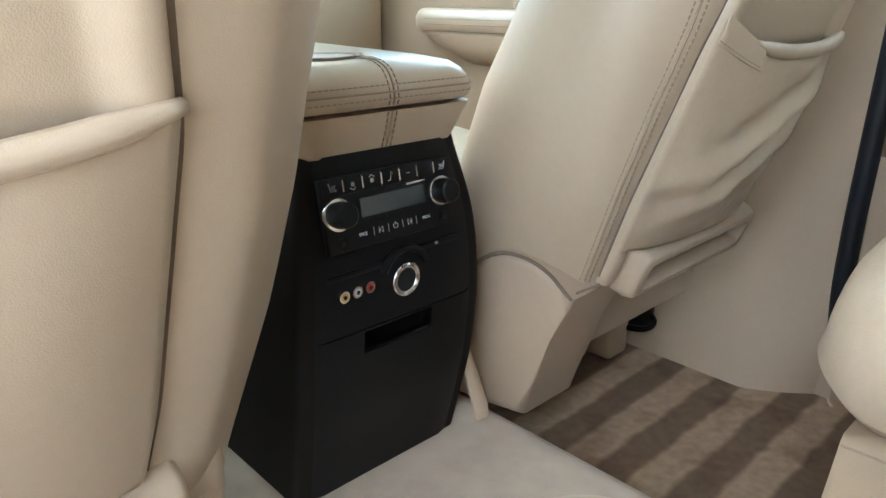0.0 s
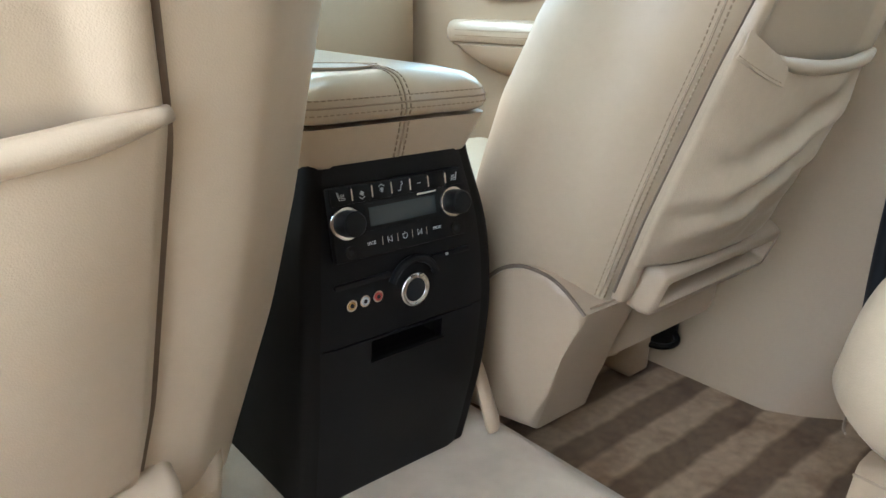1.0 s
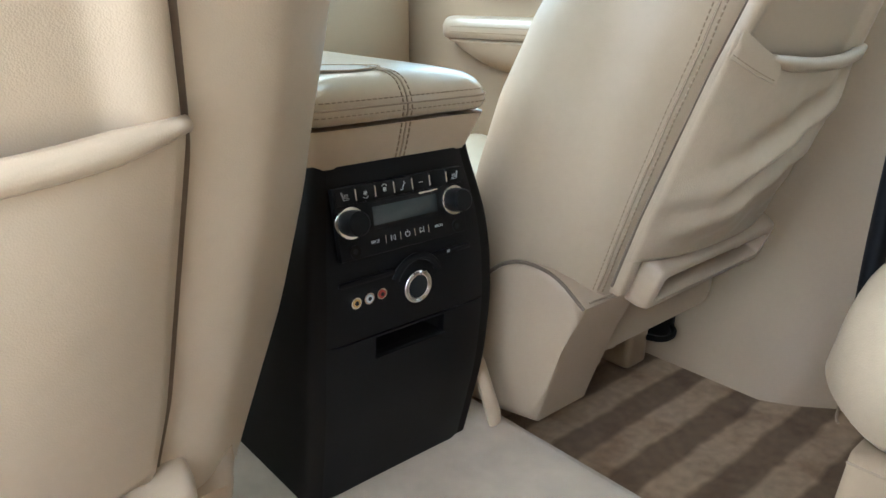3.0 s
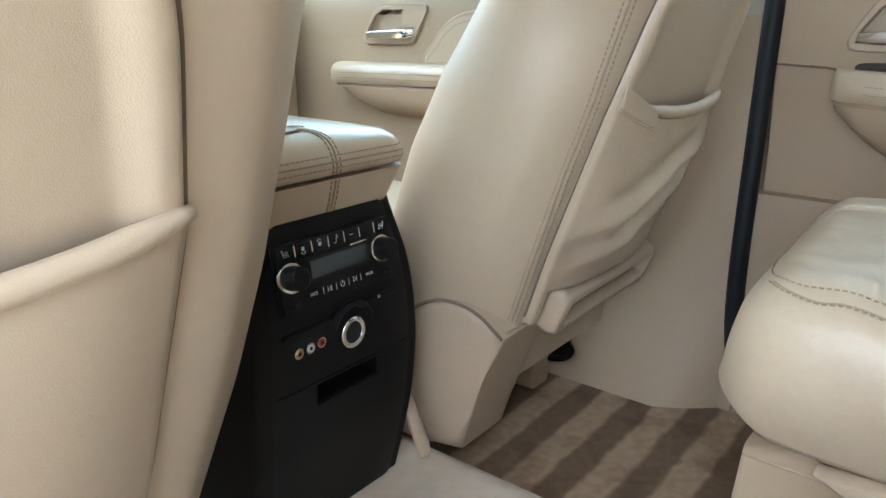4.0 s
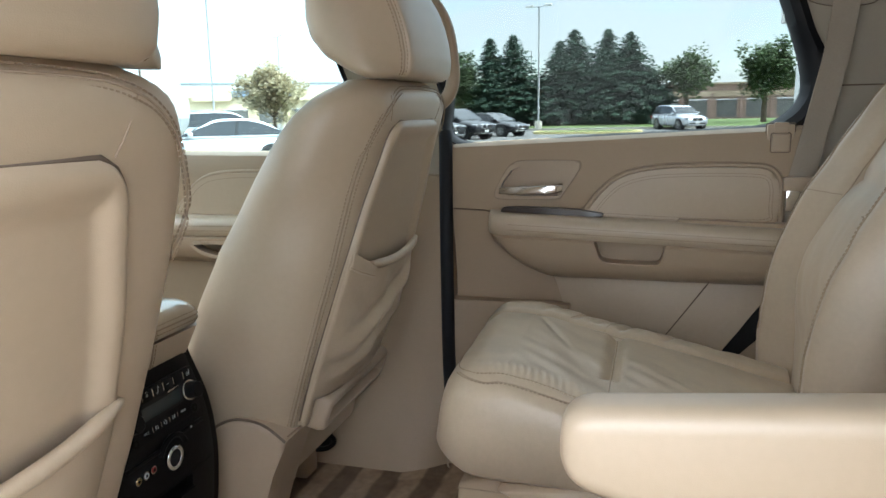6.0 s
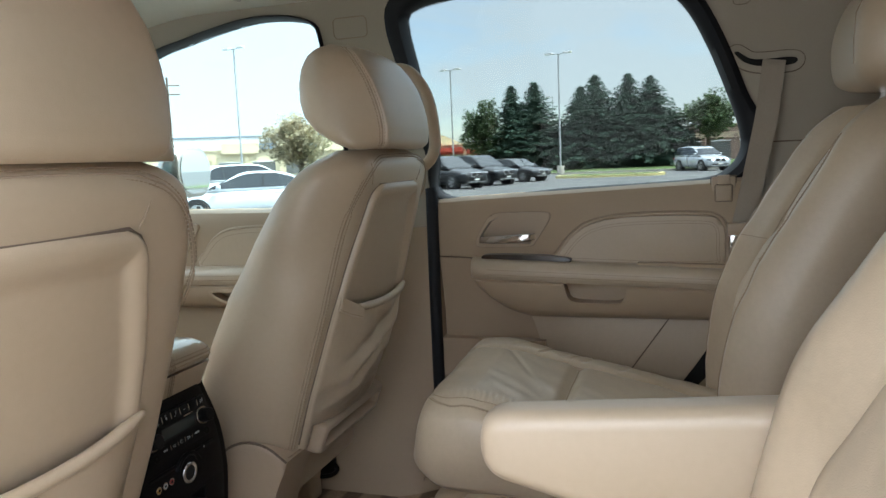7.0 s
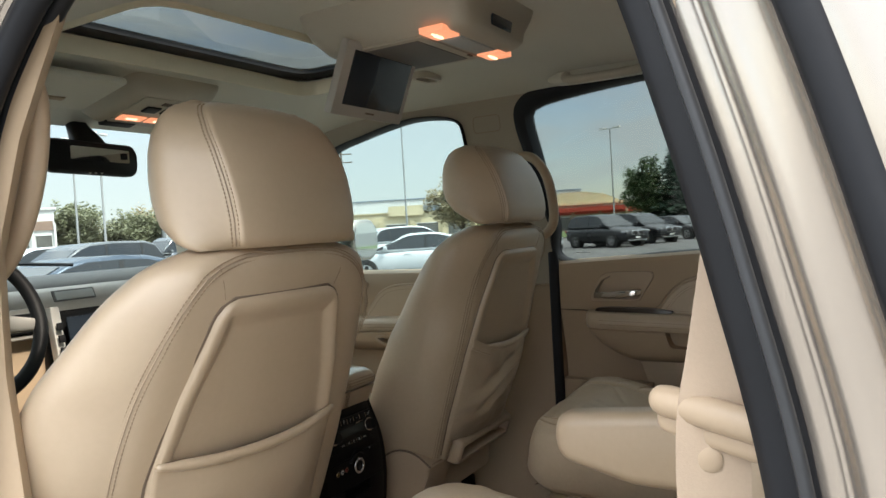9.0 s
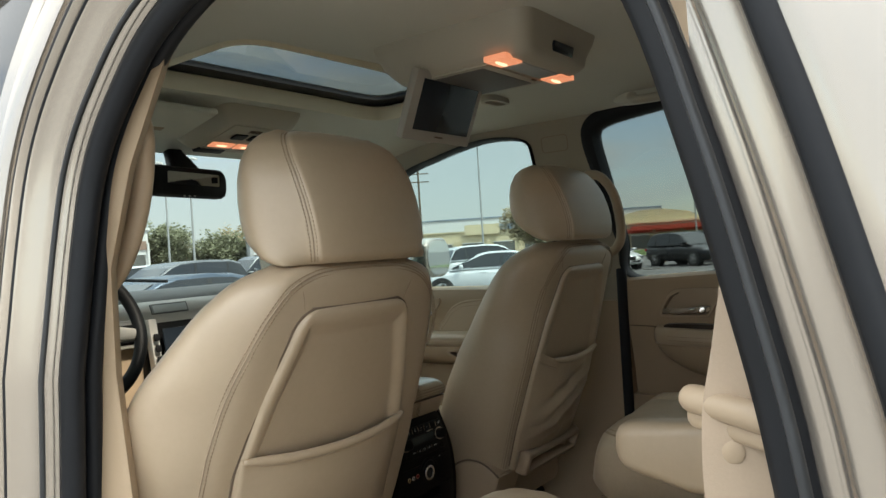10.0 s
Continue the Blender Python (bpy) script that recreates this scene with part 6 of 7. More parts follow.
# ---- overhead video unit, roof console, mirror, dashboard ----
VB = 1.275
video = thing("overhead_video_unit", "beige overhead video console with folded-down screen and lit lamps", "video console", (0.0, -0.3, VB))
rows = []
for z, g in ((1.362, -0.020), (1.338, -0.014), (1.310, -0.002), (1.289, 0.008), (1.280, 0.016), (VB, 0.026)):
    o = round_rect(0.30 - 2 * g, 0.380 - 2 * g, (0.05, 0.05, 0.035, 0.035), 6)
    rows.append([(-0.02 + a, -0.260 + b - (0.010 if z < 1.3 else 0.0), z) for a, b in o])
part("housing", ring_loft(rows), ROOF_TRIM, video, "beige plastic housing", sharp=0.9)
bm = bmesh.new()
box(bm, (-0.03, -0.245, VB - 0.001), (0.235, 0.205, 0.006), 0.003)
part("bay_frame", bm, ROOF_TRIM, video)
bm = bmesh.new()
box(bm, (-0.03, -0.245, VB - 0.0035), (0.205, 0.165, 0.004), 0.001)
part("bay", bm, material("grey_bay_plastic", (0.16, 0.15, 0.14), 0.6), video, "grey recessed screen bay")
for sg in (-1, 1):
    bm = bmesh.new()
    box(bm, (sg * 0.118 - 0.022, -0.382, VB + 0.001), (0.066, 0.052, 0.012), 0.0012)
    lens = part("lamp_lens", bm, LAMP_GLOW, video, "lit warm reading lamp")
    part("bulb", tube([(sg * 0.118 - 0.022 + d, -0.377, VB - 0.0055) for d in (-0.020, -0.006, 0.010, 0.022)], [0.002, 0.0045, 0.0045, 0.002], 8), BULB_GLOW, lens, "bright filament glow")
bm = bmesh.new()
box(bm, (-0.022, -0.382, VB + 0.001), (0.15, 0.046, 0.010), 0.003)
part("centre_lens", bm, LEGEND, video, "pale unlit lens")
bm = bmesh.new()
box(bm, (-0.012, -0.4535, 1.306), (0.088, 0.006, 0.022), 0.002, Matrix.Rotation(math.radians(14), 3, "X"))
part("sensor_window", bm, SCREEN, video, "dark infrared window")
bm = bmesh.new()
box(bm, (0.05, -0.345, VB - 0.004), (0.02, 0.006, 0.003), 0.001)
part("catch", bm, SEAM, video)
# screen, hinged at the unit's front and hanging
ST = Matrix.Translation((-0.07, -0.197, 1.283)) @ Matrix.Rotation(math.radians(23), 4, "X")
bm = bmesh.new()
box(bm, (0, 0, -0.070), (0.252, 0.020, 0.152), 0.005)
bmesh.ops.transform(bm, matrix=ST, verts=bm.verts)
scr = part("screen_frame", bm, material("grey_beige_plastic", (0.42, 0.395, 0.35), 0.45, vary=0.04), video, "grey-beige screen frame")
bm = bmesh.new()
box(bm, (0.004, -0.0105, -0.066), (0.206, 0.003, 0.112), 0.001)
bmesh.ops.transform(bm, matrix=ST, verts=bm.verts)
part("screen", bm, SCREEN, scr, "dark switched-off screen")
bm = bmesh.new()
box(bm, (0.0, -0.0108, -0.133), (0.03, 0.001, 0.004), 0.0003)
bmesh.ops.transform(bm, matrix=ST, verts=bm.verts)
part("maker_mark", bm, SEAM, scr)
# oblong grip recess beside it
gz = roof_z(0.47, 0.02)
o = round_rect(0.11, 0.055, 0.027, 6, 0.47, 0.02)
dish = thing("roof_grip", "oval beige finger recess in the headliner", "grip recess", (0.47, 0.02, gz))
part("rim", panel_ring(o, grown(o, -0.010), gz - 0.016, gz + 0.012, "z"), ROOF_TRIM, dish, sharp=0.6)
part("recess", prism(grown(o, -0.009), gz - 0.005, gz + 0.012, "z"), TRIM, dish)
# rear roof grab handle over the right door
gh = thing("roof_grab_handle", "beige folding roof handle over the rear door", "grab handle", (0.68, -0.45, 1.30), "grab handles")
bm = prism(curve2([(-0.285, 1.300), (-0.30, 1.325), (-0.45, 1.338), (-0.61, 1.328), (-0.625, 1.305), (-0.55, 1.294), (-0.38, 1.294)], 4), 0.658, 0.71, "x", 0.006)
part("backing", bm, HEADLINER, gh)
bm = tube(smooth_path([(0.675, -0.335, 1.328), (0.655, -0.34, 1.305), (0.645, -0.37, 1.298), (0.642, -0.45, 1.296), (0.645, -0.53, 1.298), (0.655, -0.56, 1.305), (0.675, -0.565, 1.328)], 6), 0.018, 10, flat=0.7, axis=(0, 0, 1))
part("grip", bm, ROOF_TRIM, gh, sharp=2)
gh.location.z += 0.004

# roof console by the windscreen, sun visor
rc = thing("roof_console", "beige roof console with switches and lit map lamps", "roof console", (0.0, 0.68, 1.28))
RT = Matrix.Translation((0.02, 0.66, 1.292)) @ Matrix.Rotation(math.radians(-13), 4, "X")


def rc_box(name, c, size, m, bev, label="", parent=None):
    bm = bmesh.new()
    box(bm, c, size, bev)
    bmesh.ops.transform(bm, matrix=RT, verts=bm.verts)
    return part(name, bm, m, parent or rc, label)


rows = []
for z, g in ((0.05, -0.02), (0.02, -0.012), (0.0, 0.0), (-0.012, 0.012), (-0.016, 0.022)):
    rows.append([RT @ Vector((a, b, z)) for a, b in round_rect(0.26 - 2 * g, 0.25 - 2 * g, 0.03, 5)])
part("housing", ring_loft(rows), ROOF_TRIM, rc, "beige plastic housing", sharp=0.9)
rc_box("face_plate", (0, 0.0, -0.016), (0.19, 0.19, 0.006), ROOF_TRIM, 0.002)
for x in (-0.03, 0.03):
    rc_box("switch", (x, -0.025, -0.02), (0.045, 0.035, 0.008), BLACK, 0.003, "dark rocker switch")
for x in (-0.045, 0.045):
    lens = rc_box("map_lamp", (x, 0.045, -0.0195), (0.08, 0.034, 0.006), LAMP_GLOW, 0.002, "lit warm map lamp")
    rc_box("bulb", (x, 0.045, -0.0228), (0.034, 0.009, 0.003), BULB_GLOW, 0.001, "bright filament glow", lens)
for k in range(5):
    rc_box("grille_bar", (-0.02 + k * 0.009, -0.068, -0.0195), (0.004, 0.018, 0.004), SEAM, 0.0)
rc_box("sensor_housing", (-0.05, 0.10, -0.014), (0.10, 0.035, 0.012), BLACK, 0.004)
vis = thing("sun_visor", "folded grey-beige cloth sun visor", "sun visor", (-0.4, 0.62, 1.30))
bm = bmesh.new()
box(bm, (-0.37, 0.62, 1.300), (0.42, 0.20, 0.018), 0.008, Matrix.Rotation(math.radians(-12), 3, "X"), 3)
part("flap", bm, HEADLINER, vis)
bm = bmesh.new()
box(bm, (-0.28, 0.655, 1.283), (0.06, 0.02, 0.004), 0.001, Matrix.Rotation(math.radians(-12), 3, "X"))
part("vanity_cover", bm, TRIM, vis)
# rear-view mirror
mir = thing("rear_view_mirror", "black rear-view mirror on a windscreen stalk", "car mirror", (-0.08, 0.82, 1.15))
rows = []
for y, g in ((0.845, 0.022), (0.838, 0.008), (0.82, 0.0), (0.797, 0.0), (0.788, 0.006)):
    rows.append([(-0.083 + a, y + 0.06 * a, 1.157 + b - 0.02 * a) for a, b in round_rect(0.292 - 2 * g, 0.092 - 2 * g, 0.03, 6)])
part("shell", ring_loft(rows), BLACK, mir, "black mirror shell", sharp=0.9)
bm = prism(round_rect(0.19, 0.037, 0.005, 5, 0, 0), 0, 0.004, "y")
bmesh.ops.transform(bm, matrix=Matrix.Translation((-0.068, 0.7845, 1.166)) @ Matrix.Rotation(math.radians(3.5), 4, "Z") @ Matrix.Rotation(math.radians(1.2), 4, "Y"), verts=bm.verts)
part("glass", bm, MIRROR, mir, "mirror glass")
rows = []
for z, x, y, w in ((1.19, -0.066, 0.828, 0.10), (1.205, -0.066, 0.842, 0.098), (1.235, -0.060, 0.874, 0.078), (1.262, -0.055, 0.905, 0.056), (1.285, -0.05, 0.93, 0.05)):
    rows.append([(x + a, y + b, z) for a, b in round_rect(w, 0.045, 0.014, 4)])
part("stalk", ring_loft(rows), BLACK, mir, sharp=0.8)
bm = bmesh.new()
box(bm, (0.008, 0.7855, 1.165), (0.016, 0.003, 0.018), 0.0005)
part("sensor_square", bm, BLACK, mir)
bm = bmesh.new()
for k in range(3):
    box(bm, (-0.105 + 0.018 * k, 0.786, 1.1135), (0.006, 0.004, 0.004), 0.001)
part("mirror_buttons", bm, SILVER, mir)

# dashboard
dash = thing("dashboard", "grey dashboard with beige lower half, vents and dark screen", "dashboard", (0, 1.1, 0.6))
rows = []
for x in np.linspace(MID - 0.80, MID + 0.80, 21):
    rows.append([(x, 0.99, 0.790), (x, 1.01, 0.810), (x, 1.08, 0.826), (x, 1.25, 0.826), (x, 1.5, 0.80), (x, 1.5, 0.6), (x, 1.0, 0.60)])
part("dash_top", ring_loft(rows), DASH, dash, "dark grey dash top", sharp=0.9)
rows = []
for x in np.linspace(MID - 0.80, MID + 0.80, 21):
    rows.append([(x, 0.955, 0.71), (x, 0.945, 0.755), (x, 0.96, 0.785), (x, 1.02, 0.803), (x, 1.1, 0.79), (x, 1.1, 0.7)])
part("dash_band", ring_loft(rows), material("grey_dash_band", (0.50, 0.485, 0.45), 0.5, vary=0.06), dash, "pale dash band", sharp=0.9)
rows = []
for x in np.linspace(MID - 0.80, MID + 0.80, 21):
    rows.append([(x, 0.99, 0.30), (x, 0.95, 0.42), (x, 0.955, 0.62), (x, 0.965, 0.71), (x, 1.2, 0.71), (x, 1.2, 0.30)])
part("dash_lower", ring_loft(rows), TRIM, dash, "beige lower dashboard", sharp=0.9)
bm = bmesh.new()
box(bm, (MID, 0.96, 0.58), (0.30, 0.08, 0.30), 0.02, Matrix.Rotation(math.radians(-10), 3, "X"), 3)
stack = part("dash_console", bm, BLACK, dash, "black centre stack")
bm = bmesh.new()
box(bm, (MID, 0.902, 0.655), (0.21, 0.01, 0.115), 0.004, Matrix.Rotation(math.radians(-10), 3, "X"))
part("display", bm, SCREEN, stack, "dark dashboard screen")
bm = bmesh.new()
for k in range(6):
    box(bm, (MID - 0.10 + k * 0.04, 0.915, 0.565), (0.03, 0.01, 0.015), 0.003, Matrix.Rotation(math.radians(-10), 3, "X"))
part("switch_row", bm, SILVER, stack)
for vx in (-0.245, 0.20):
    bm = bmesh.new()
    box(bm, (vx, 0.945, 0.705), (0.105, 0.03, 0.085), 0.008, Matrix.Rotation(math.radians(-8), 3, "X"))
    v = part("air_vent", bm, SILVER, dash, "silver-framed air vent")
    bm = bmesh.new()
    box(bm, (vx, 0.929, 0.705), (0.08, 0.01, 0.06), 0.003)
    part("vent_back", bm, RECESS_SHADE, v)
    for k in range(4):
        bm = bmesh.new()
        box(bm, (vx, 0.924, 0.684 + k * 0.014), (0.078, 0.012, 0.003), 0.001)
        part("vane", bm, BLACK, v)
bm = bmesh.new()
box(bm, (-0.075, 0.951, 0.772), (0.13, 0.006, 0.034), 0.002, Matrix.Rotation(math.radians(-24), 3, "X"))
plate = part("clock_frame", bm, DASH, dash, "grey frame on the dash band")
bm = bmesh.new()
box(bm, (-0.075, 0.9475, 0.7725), (0.118, 0.004, 0.025), 0.001, Matrix.Rotation(math.radians(-24), 3, "X"))
part("clock_plate", bm, LEGEND, plate, "pale plate on the dash band")
bm = bmesh.new()
box(bm, (MID - 0.138, 0.905, 0.645), (0.028, 0.03, 0.20), 0.006, Matrix.Rotation(math.radians(-10), 3, "X"))
edge_trim = part("stack_edge", bm, SILVER, dash, "silver edge of the centre stack")
for k in range(3):
    bm = bmesh.new()
    box(bm, (MID - 0.138, 0.888 - 0.006 * k, 0.69 - 0.034 * k), (0.018, 0.008, 0.022), 0.003, Matrix.Rotation(math.radians(-10), 3, "X"))
    part("rocker", bm, BLACK, edge_trim)
# wipers outside the glass
wip = thing("wiper", "black windscreen wiper", "wiper", (0, 1.5, 0.88), kind="structure")
part("arm", tube([(0.35, 1.62, 0.845), (0.0, 1.60, 0.875), (-0.45, 1.555, 0.875)], 0.007, 6), RUBBER, wip)
part("blade", tube([(0.10, 1.615, 0.86), (-0.25, 1.59, 0.885), (-0.60, 1.54, 0.865)], 0.008, 6), RUBBER, wip)
# steering wheel and column
whl = thing("steering_wheel", "black leather steering wheel with silver spokes", "steering wheel", (-0.50, 0.66, 0.76))
WT = Matrix.Translation((-0.545, 0.655, 0.757)) @ Matrix.Rotation(math.radians(-22), 4, "X")
rim = [WT @ Vector((0.188 * math.cos(a), 0, 0.188 * math.sin(a))) for a in np.linspace(0, 2 * math.pi, 56, endpoint=False)]
part("rim", tube(rim, 0.0165, 12, True), BLACK, whl, "black leather rim", sharp=2)
bm = bmesh.new()
box(bm, (0, 0.03, -0.005), (0.15, 0.05, 0.13), 0.03, None, 4)
bmesh.ops.transform(bm, matrix=WT, verts=bm.verts)
part("hub", bm, BLACK, whl)
for sg in (-1, 1):
    bm = tube([WT @ Vector(p) for p in ((sg * 0.06, 0.01, -0.01), (sg * 0.12, 0.004, -0.02), (sg * 0.18, 0, -0.03))], [0.03, 0.022, 0.015], 10, flat=0.4, axis=(0, 1, 0))
    part("spoke", bm, SILVER, whl, "silver spoke", sharp=2)
part("column", tube([WT @ Vector((0, 0.03, -0.01)), WT @ Vector((0, 0.35, -0.02))], [0.05, 0.07], 14), TRIM, whl)
# right door mirror outside
dm = thing("door_mirror", "champagne painted door mirror", "door mirror", (1.0, 0.72, 0.86))
rows = []
for y, g in ((0.80, 0.05), (0.78, 0.02), (0.74, 0.0), (0.695, 0.0), (0.688, 0.006)):
    rows.append([(1.02 + a, y + 0.10 * a, 0.872 + b) for a, b in round_rect(0.20 - 2 * g, 0.165 - 2 * g, 0.07, 6)])
part("shell", ring_loft(rows), PAINT, dm, sharp=0.9)
bm = prism(round_rect(0.175, 0.14, 0.06, 5), 0, 0.004, "y")
bmesh.ops.transform(bm, matrix=Matrix.Translation((1.02, 0.684, 0.872)) @ Matrix.Rotation(math.radians(5.7), 4, "Z"), verts=bm.verts)
part("glass", bm, MIRROR, dm, "mirror glass")
part("foot", tube([(0.93, 0.75, 0.80), (0.87, 0.77, 0.78)], 0.03, 10), RUBBER, dm)


# ---- the car park outside ----
GZ = -0.65
ASPHALT = material("worn_asphalt", (0.135, 0.134, 0.131), 0.9, vary=0.25, big=0.35, fine=40, bump=0.4, bump_scale=60)
GRASS = material("mown_grass", (0.085, 0.13, 0.035), 0.95, vary=0.35, big=0.6, fine=12)
KERB = material("pale_concrete", (0.42, 0.40, 0.34), 0.85, vary=0.15, big=1.5, fine=30)
YELLOW_KERB = material("yellow_kerb_paint", (0.55, 0.48, 0.22), 0.8, vary=0.2, big=2)
BARK = material("grey_bark", (0.12, 0.09, 0.065), 0.95, vary=0.3, big=6)
NEEDLES = material("spruce_needles", (0.055, 0.100, 0.070), 0.9, vary=0.45, big=1.2, fine=9)
# distance haze is mixed into this paler leaf colour
HAZY_LEAVES = material("hazy_olive_leaves", (0.24, 0.25, 0.16), 0.9, vary=0.35, big=1.0, fine=8)
LEAVES = material("green_leaves", (0.085, 0.125, 0.060), 0.9, vary=0.4, big=1.0, fine=8)
AUTUMN = material("yellowing_leaves", (0.42, 0.36, 0.24), 0.9, vary=0.3, big=1.0, fine=8)
POLE = material("painted_steel_pole", (0.34, 0.35, 0.35), 0.5, vary=0.06)
WALL_TAN = material("tan_stucco", (0.42, 0.33, 0.23), 0.9, vary=0.1, big=0.5, fine=8)
WALL_CREAM = material("cream_stucco", (0.66, 0.56, 0.37), 0.9, vary=0.08, big=0.5, fine=8)
BRICK = material("brown_brick", (0.30, 0.205, 0.16), 0.9, vary=0.2, big=1, fine=20)
RED_BAND = material("red_fascia", (0.45, 0.06, 0.035), 0.6, vary=0.08)
TEAL_ROOF = material("blue_grey_roof", (0.20, 0.26, 0.33), 0.6, vary=0.1)
WHITE_WALL = material("white_cladding", (0.72, 0.72, 0.70), 0.7, vary=0.05)


def leafy(m, share=0.45):
    """Lets light through the thin leaves of a crown."""
    n, l = m.node_tree.nodes, m.node_tree.links
    b = n["Principled BSDF"]
    tl, mx = n.new("ShaderNodeBsdfTranslucent"), n.new("ShaderNodeMixShader")
    l.new(b.inputs["Base Color"].links[0].from_socket, tl.inputs["Color"])
    mx.inputs[0].default_value = share
    l.new(b.outputs[0], mx.inputs[1])
    l.new(tl.outputs[0], mx.inputs[2])
    l.new(mx.outputs[0], n["Material Output"].inputs["Surface"])


for m in (LEAVES, HAZY_LEAVES, AUTUMN, NEEDLES):
    leafy(m, 0.5 if m is AUTUMN else 0.35)
TYRE = material("tyre_rubber", (0.02, 0.02, 0.02), 0.85, vary=0.2)
ALLOY = material("alloy_rim", (0.55, 0.55, 0.55), 0.35, metal=0.9, vary=0.05)
HEADLAMP = material("headlamp_lens", (0.36, 0.37, 0.39), 0.12, vary=0.05, coat=0.6)
TAIL = material("tail_lamp", (0.45, 0.02, 0.02), 0.25, vary=0.1)
GRILLE = material("black_grille", (0.02, 0.02, 0.02), 0.4, vary=0.1)

bm = bmesh.new()
bmesh.ops.create_grid(bm, x_segments=40, y_segments=40, size=1500)
bmesh.ops.translate(bm, vec=(0, 0, GZ), verts=bm.verts)
structure("ground", bm, ASPHALT, "grey worn asphalt car park", "asphalt")


def island(x0, x1, y0, y1, mat_kerb, label, r=1.5):
    i = thing("grass_island", label, "grass island", ((x0 + x1) / 2, (y0 + y1) / 2, GZ), kind="structure")
    o = round_rect(x1 - x0, y1 - y0, r, 6, (x0 + x1) / 2, (y0 + y1) / 2)
    part("kerb", panel_ring(o, grown(o, -0.3), GZ, GZ + 0.15, "z"), mat_kerb, i, "pale kerb")
    part("turf", prism(grown(o, -0.28), GZ, GZ + 0.13, "z"), GRASS, i, "mown green grass")


island(46.5, 50.5, 0.2, 7.2, YELLOW_KERB, "small grass island with a yellowish kerb")
island(57, 96, -30, 34, KERB, "long grass verge under the spruces", 3)

car_paints = {}


def car_paint(name, c, metal=0.3):
    if name not in car_paints:
        car_paints[name] = material(name, c, 0.28, metal=metal, vary=0.04, big=1, fine=200, coat=0.5)
    return car_paints[name]


def parked_car(x, y, yaw, paint, kind, label):
    """A parked vehicle, its nose towards local +x. kind: suv, sedan or pickup."""
    L, W = {"suv": (4.8, 1.95), "sedan": (4.75, 1.86), "pickup": (5.6, 2.0)}[kind]
    H = {"suv": 1.74, "sedan": 1.45, "pickup": 1.88}[kind]
    hood = {"suv": 1.08, "sedan": 0.94, "pickup": 1.15}[kind]
    c = thing("parked_car", label, "car", (0, 0, 0), "parked cars")
    belt_z = hood + 0.02
    boot = {"suv": 0.0, "sedan": 0.04, "pickup": 0.02}[kind]
    # body: rounded sections from tail to nose (place, breadth, underside, top)
    stations = [(-1.0, 0.70, 0.50, hood - 0.24 - boot), (-0.985, 0.84, 0.38, hood - 0.10 - boot), (-0.95, 0.93, 0.30, hood - 0.03 - boot), (-0.86, 0.98, 0.25, belt_z - boot), (-0.6, 1.0, 0.22, belt_z),
                (0.0, 1.0, 0.21, belt_z), (0.36, 1.0, 0.21, belt_z - 0.01), (0.50, 0.995, 0.22, hood - 0.02), (0.66, 0.985, 0.23, hood - 0.06), (0.80, 0.96, 0.24, hood - 0.12),
                (0.90, 0.91, 0.26, hood - 0.19), (0.96, 0.84, 0.29, hood - 0.26), (0.99, 0.74, 0.35, hood - 0.34), (1.0, 0.62, 0.44, hood - 0.42)]
    xs = [q[0] for q in stations]
    rows = []
    for f in np.concatenate((np.linspace(-1, -0.86, 8), np.linspace(-0.8, 0.78, 18), np.linspace(0.82, 1.0, 10))):
        w, lo, hi = (float(np.interp(f, xs, [q[k] for q in stations])) for k in (1, 2, 3))
        ring = []
        for k in range(32):
            a = 2 * math.pi * k / 32
            ca, sa = math.cos(a), math.sin(a)
            z = (lo + hi) / 2 + (hi - lo) / 2 * math.copysign(abs(sa) ** 0.42, sa)
            side = 1 - 0.05 * max(0.0, (z - 0.75) / 0.35) ** 2 - 0.06 * max(0.0, (0.55 - z) / 0.35) ** 2
            ring.append((f * L / 2, w * W / 2 * side * math.copysign(abs(ca) ** 0.42, ca), z))
        rows.append(ring)
    body = part("body", ring_loft(rows), paint, c, sharp=0.9)
    cab = {"suv": [(-L / 2 + 0.16, belt_z - 0.05), (-L / 2 + 0.46, H - 0.14), (-L / 2 + 0.8, H - 0.03), (-0.6, H), (0.05, H - 0.04), (0.35, H - 0.14), (1.18, belt_z - 0.05)],
           "sedan": [(-L / 2 + 0.38, belt_z - 0.06), (-1.25, H - 0.12), (-0.85, H - 0.02), (-0.5, H), (0.0, H - 0.01), (0.25, H - 0.07), (1.2, belt_z - 0.06)],
           "pickup": [(-0.85, belt_z - 0.05), (-0.75, H - 0.06), (-0.55, H), (0.35, H), (0.6, H - 0.10), (1.25, belt_z - 0.05)]}[kind]
    lean_in = 0.17
    half = W / 2 - 0.07

    def width(z):
        return half * (1 - lean_in * max(0.0, (z - belt_z) / (H - belt_z)))
    bm = prism(cab, -half, half, "y", 0.06, seg=3)
    for v in bm.verts:
        v.co.y *= width(v.co.z) / half
    part("roof", bm, paint, c, sharp=0.6)
    glass = [(a, max(belt_z + 0.015, b)) for a, b in grown(cab, -0.06)]
    for sg in (-1, 1):
        bm = ring_loft([[(a, sg * (width(b) + d), b) for a, b in glass] for d in (0.010, -0.05)])
        g = part("side_glass", bm, CAR_GLASS, c)
        for px in {"suv": (-1.42, -0.35), "sedan": (-0.42,), "pickup": (-0.1,)}[kind]:
            q0, q1 = (px, belt_z + 0.015), (px - 0.05, H - 0.08)
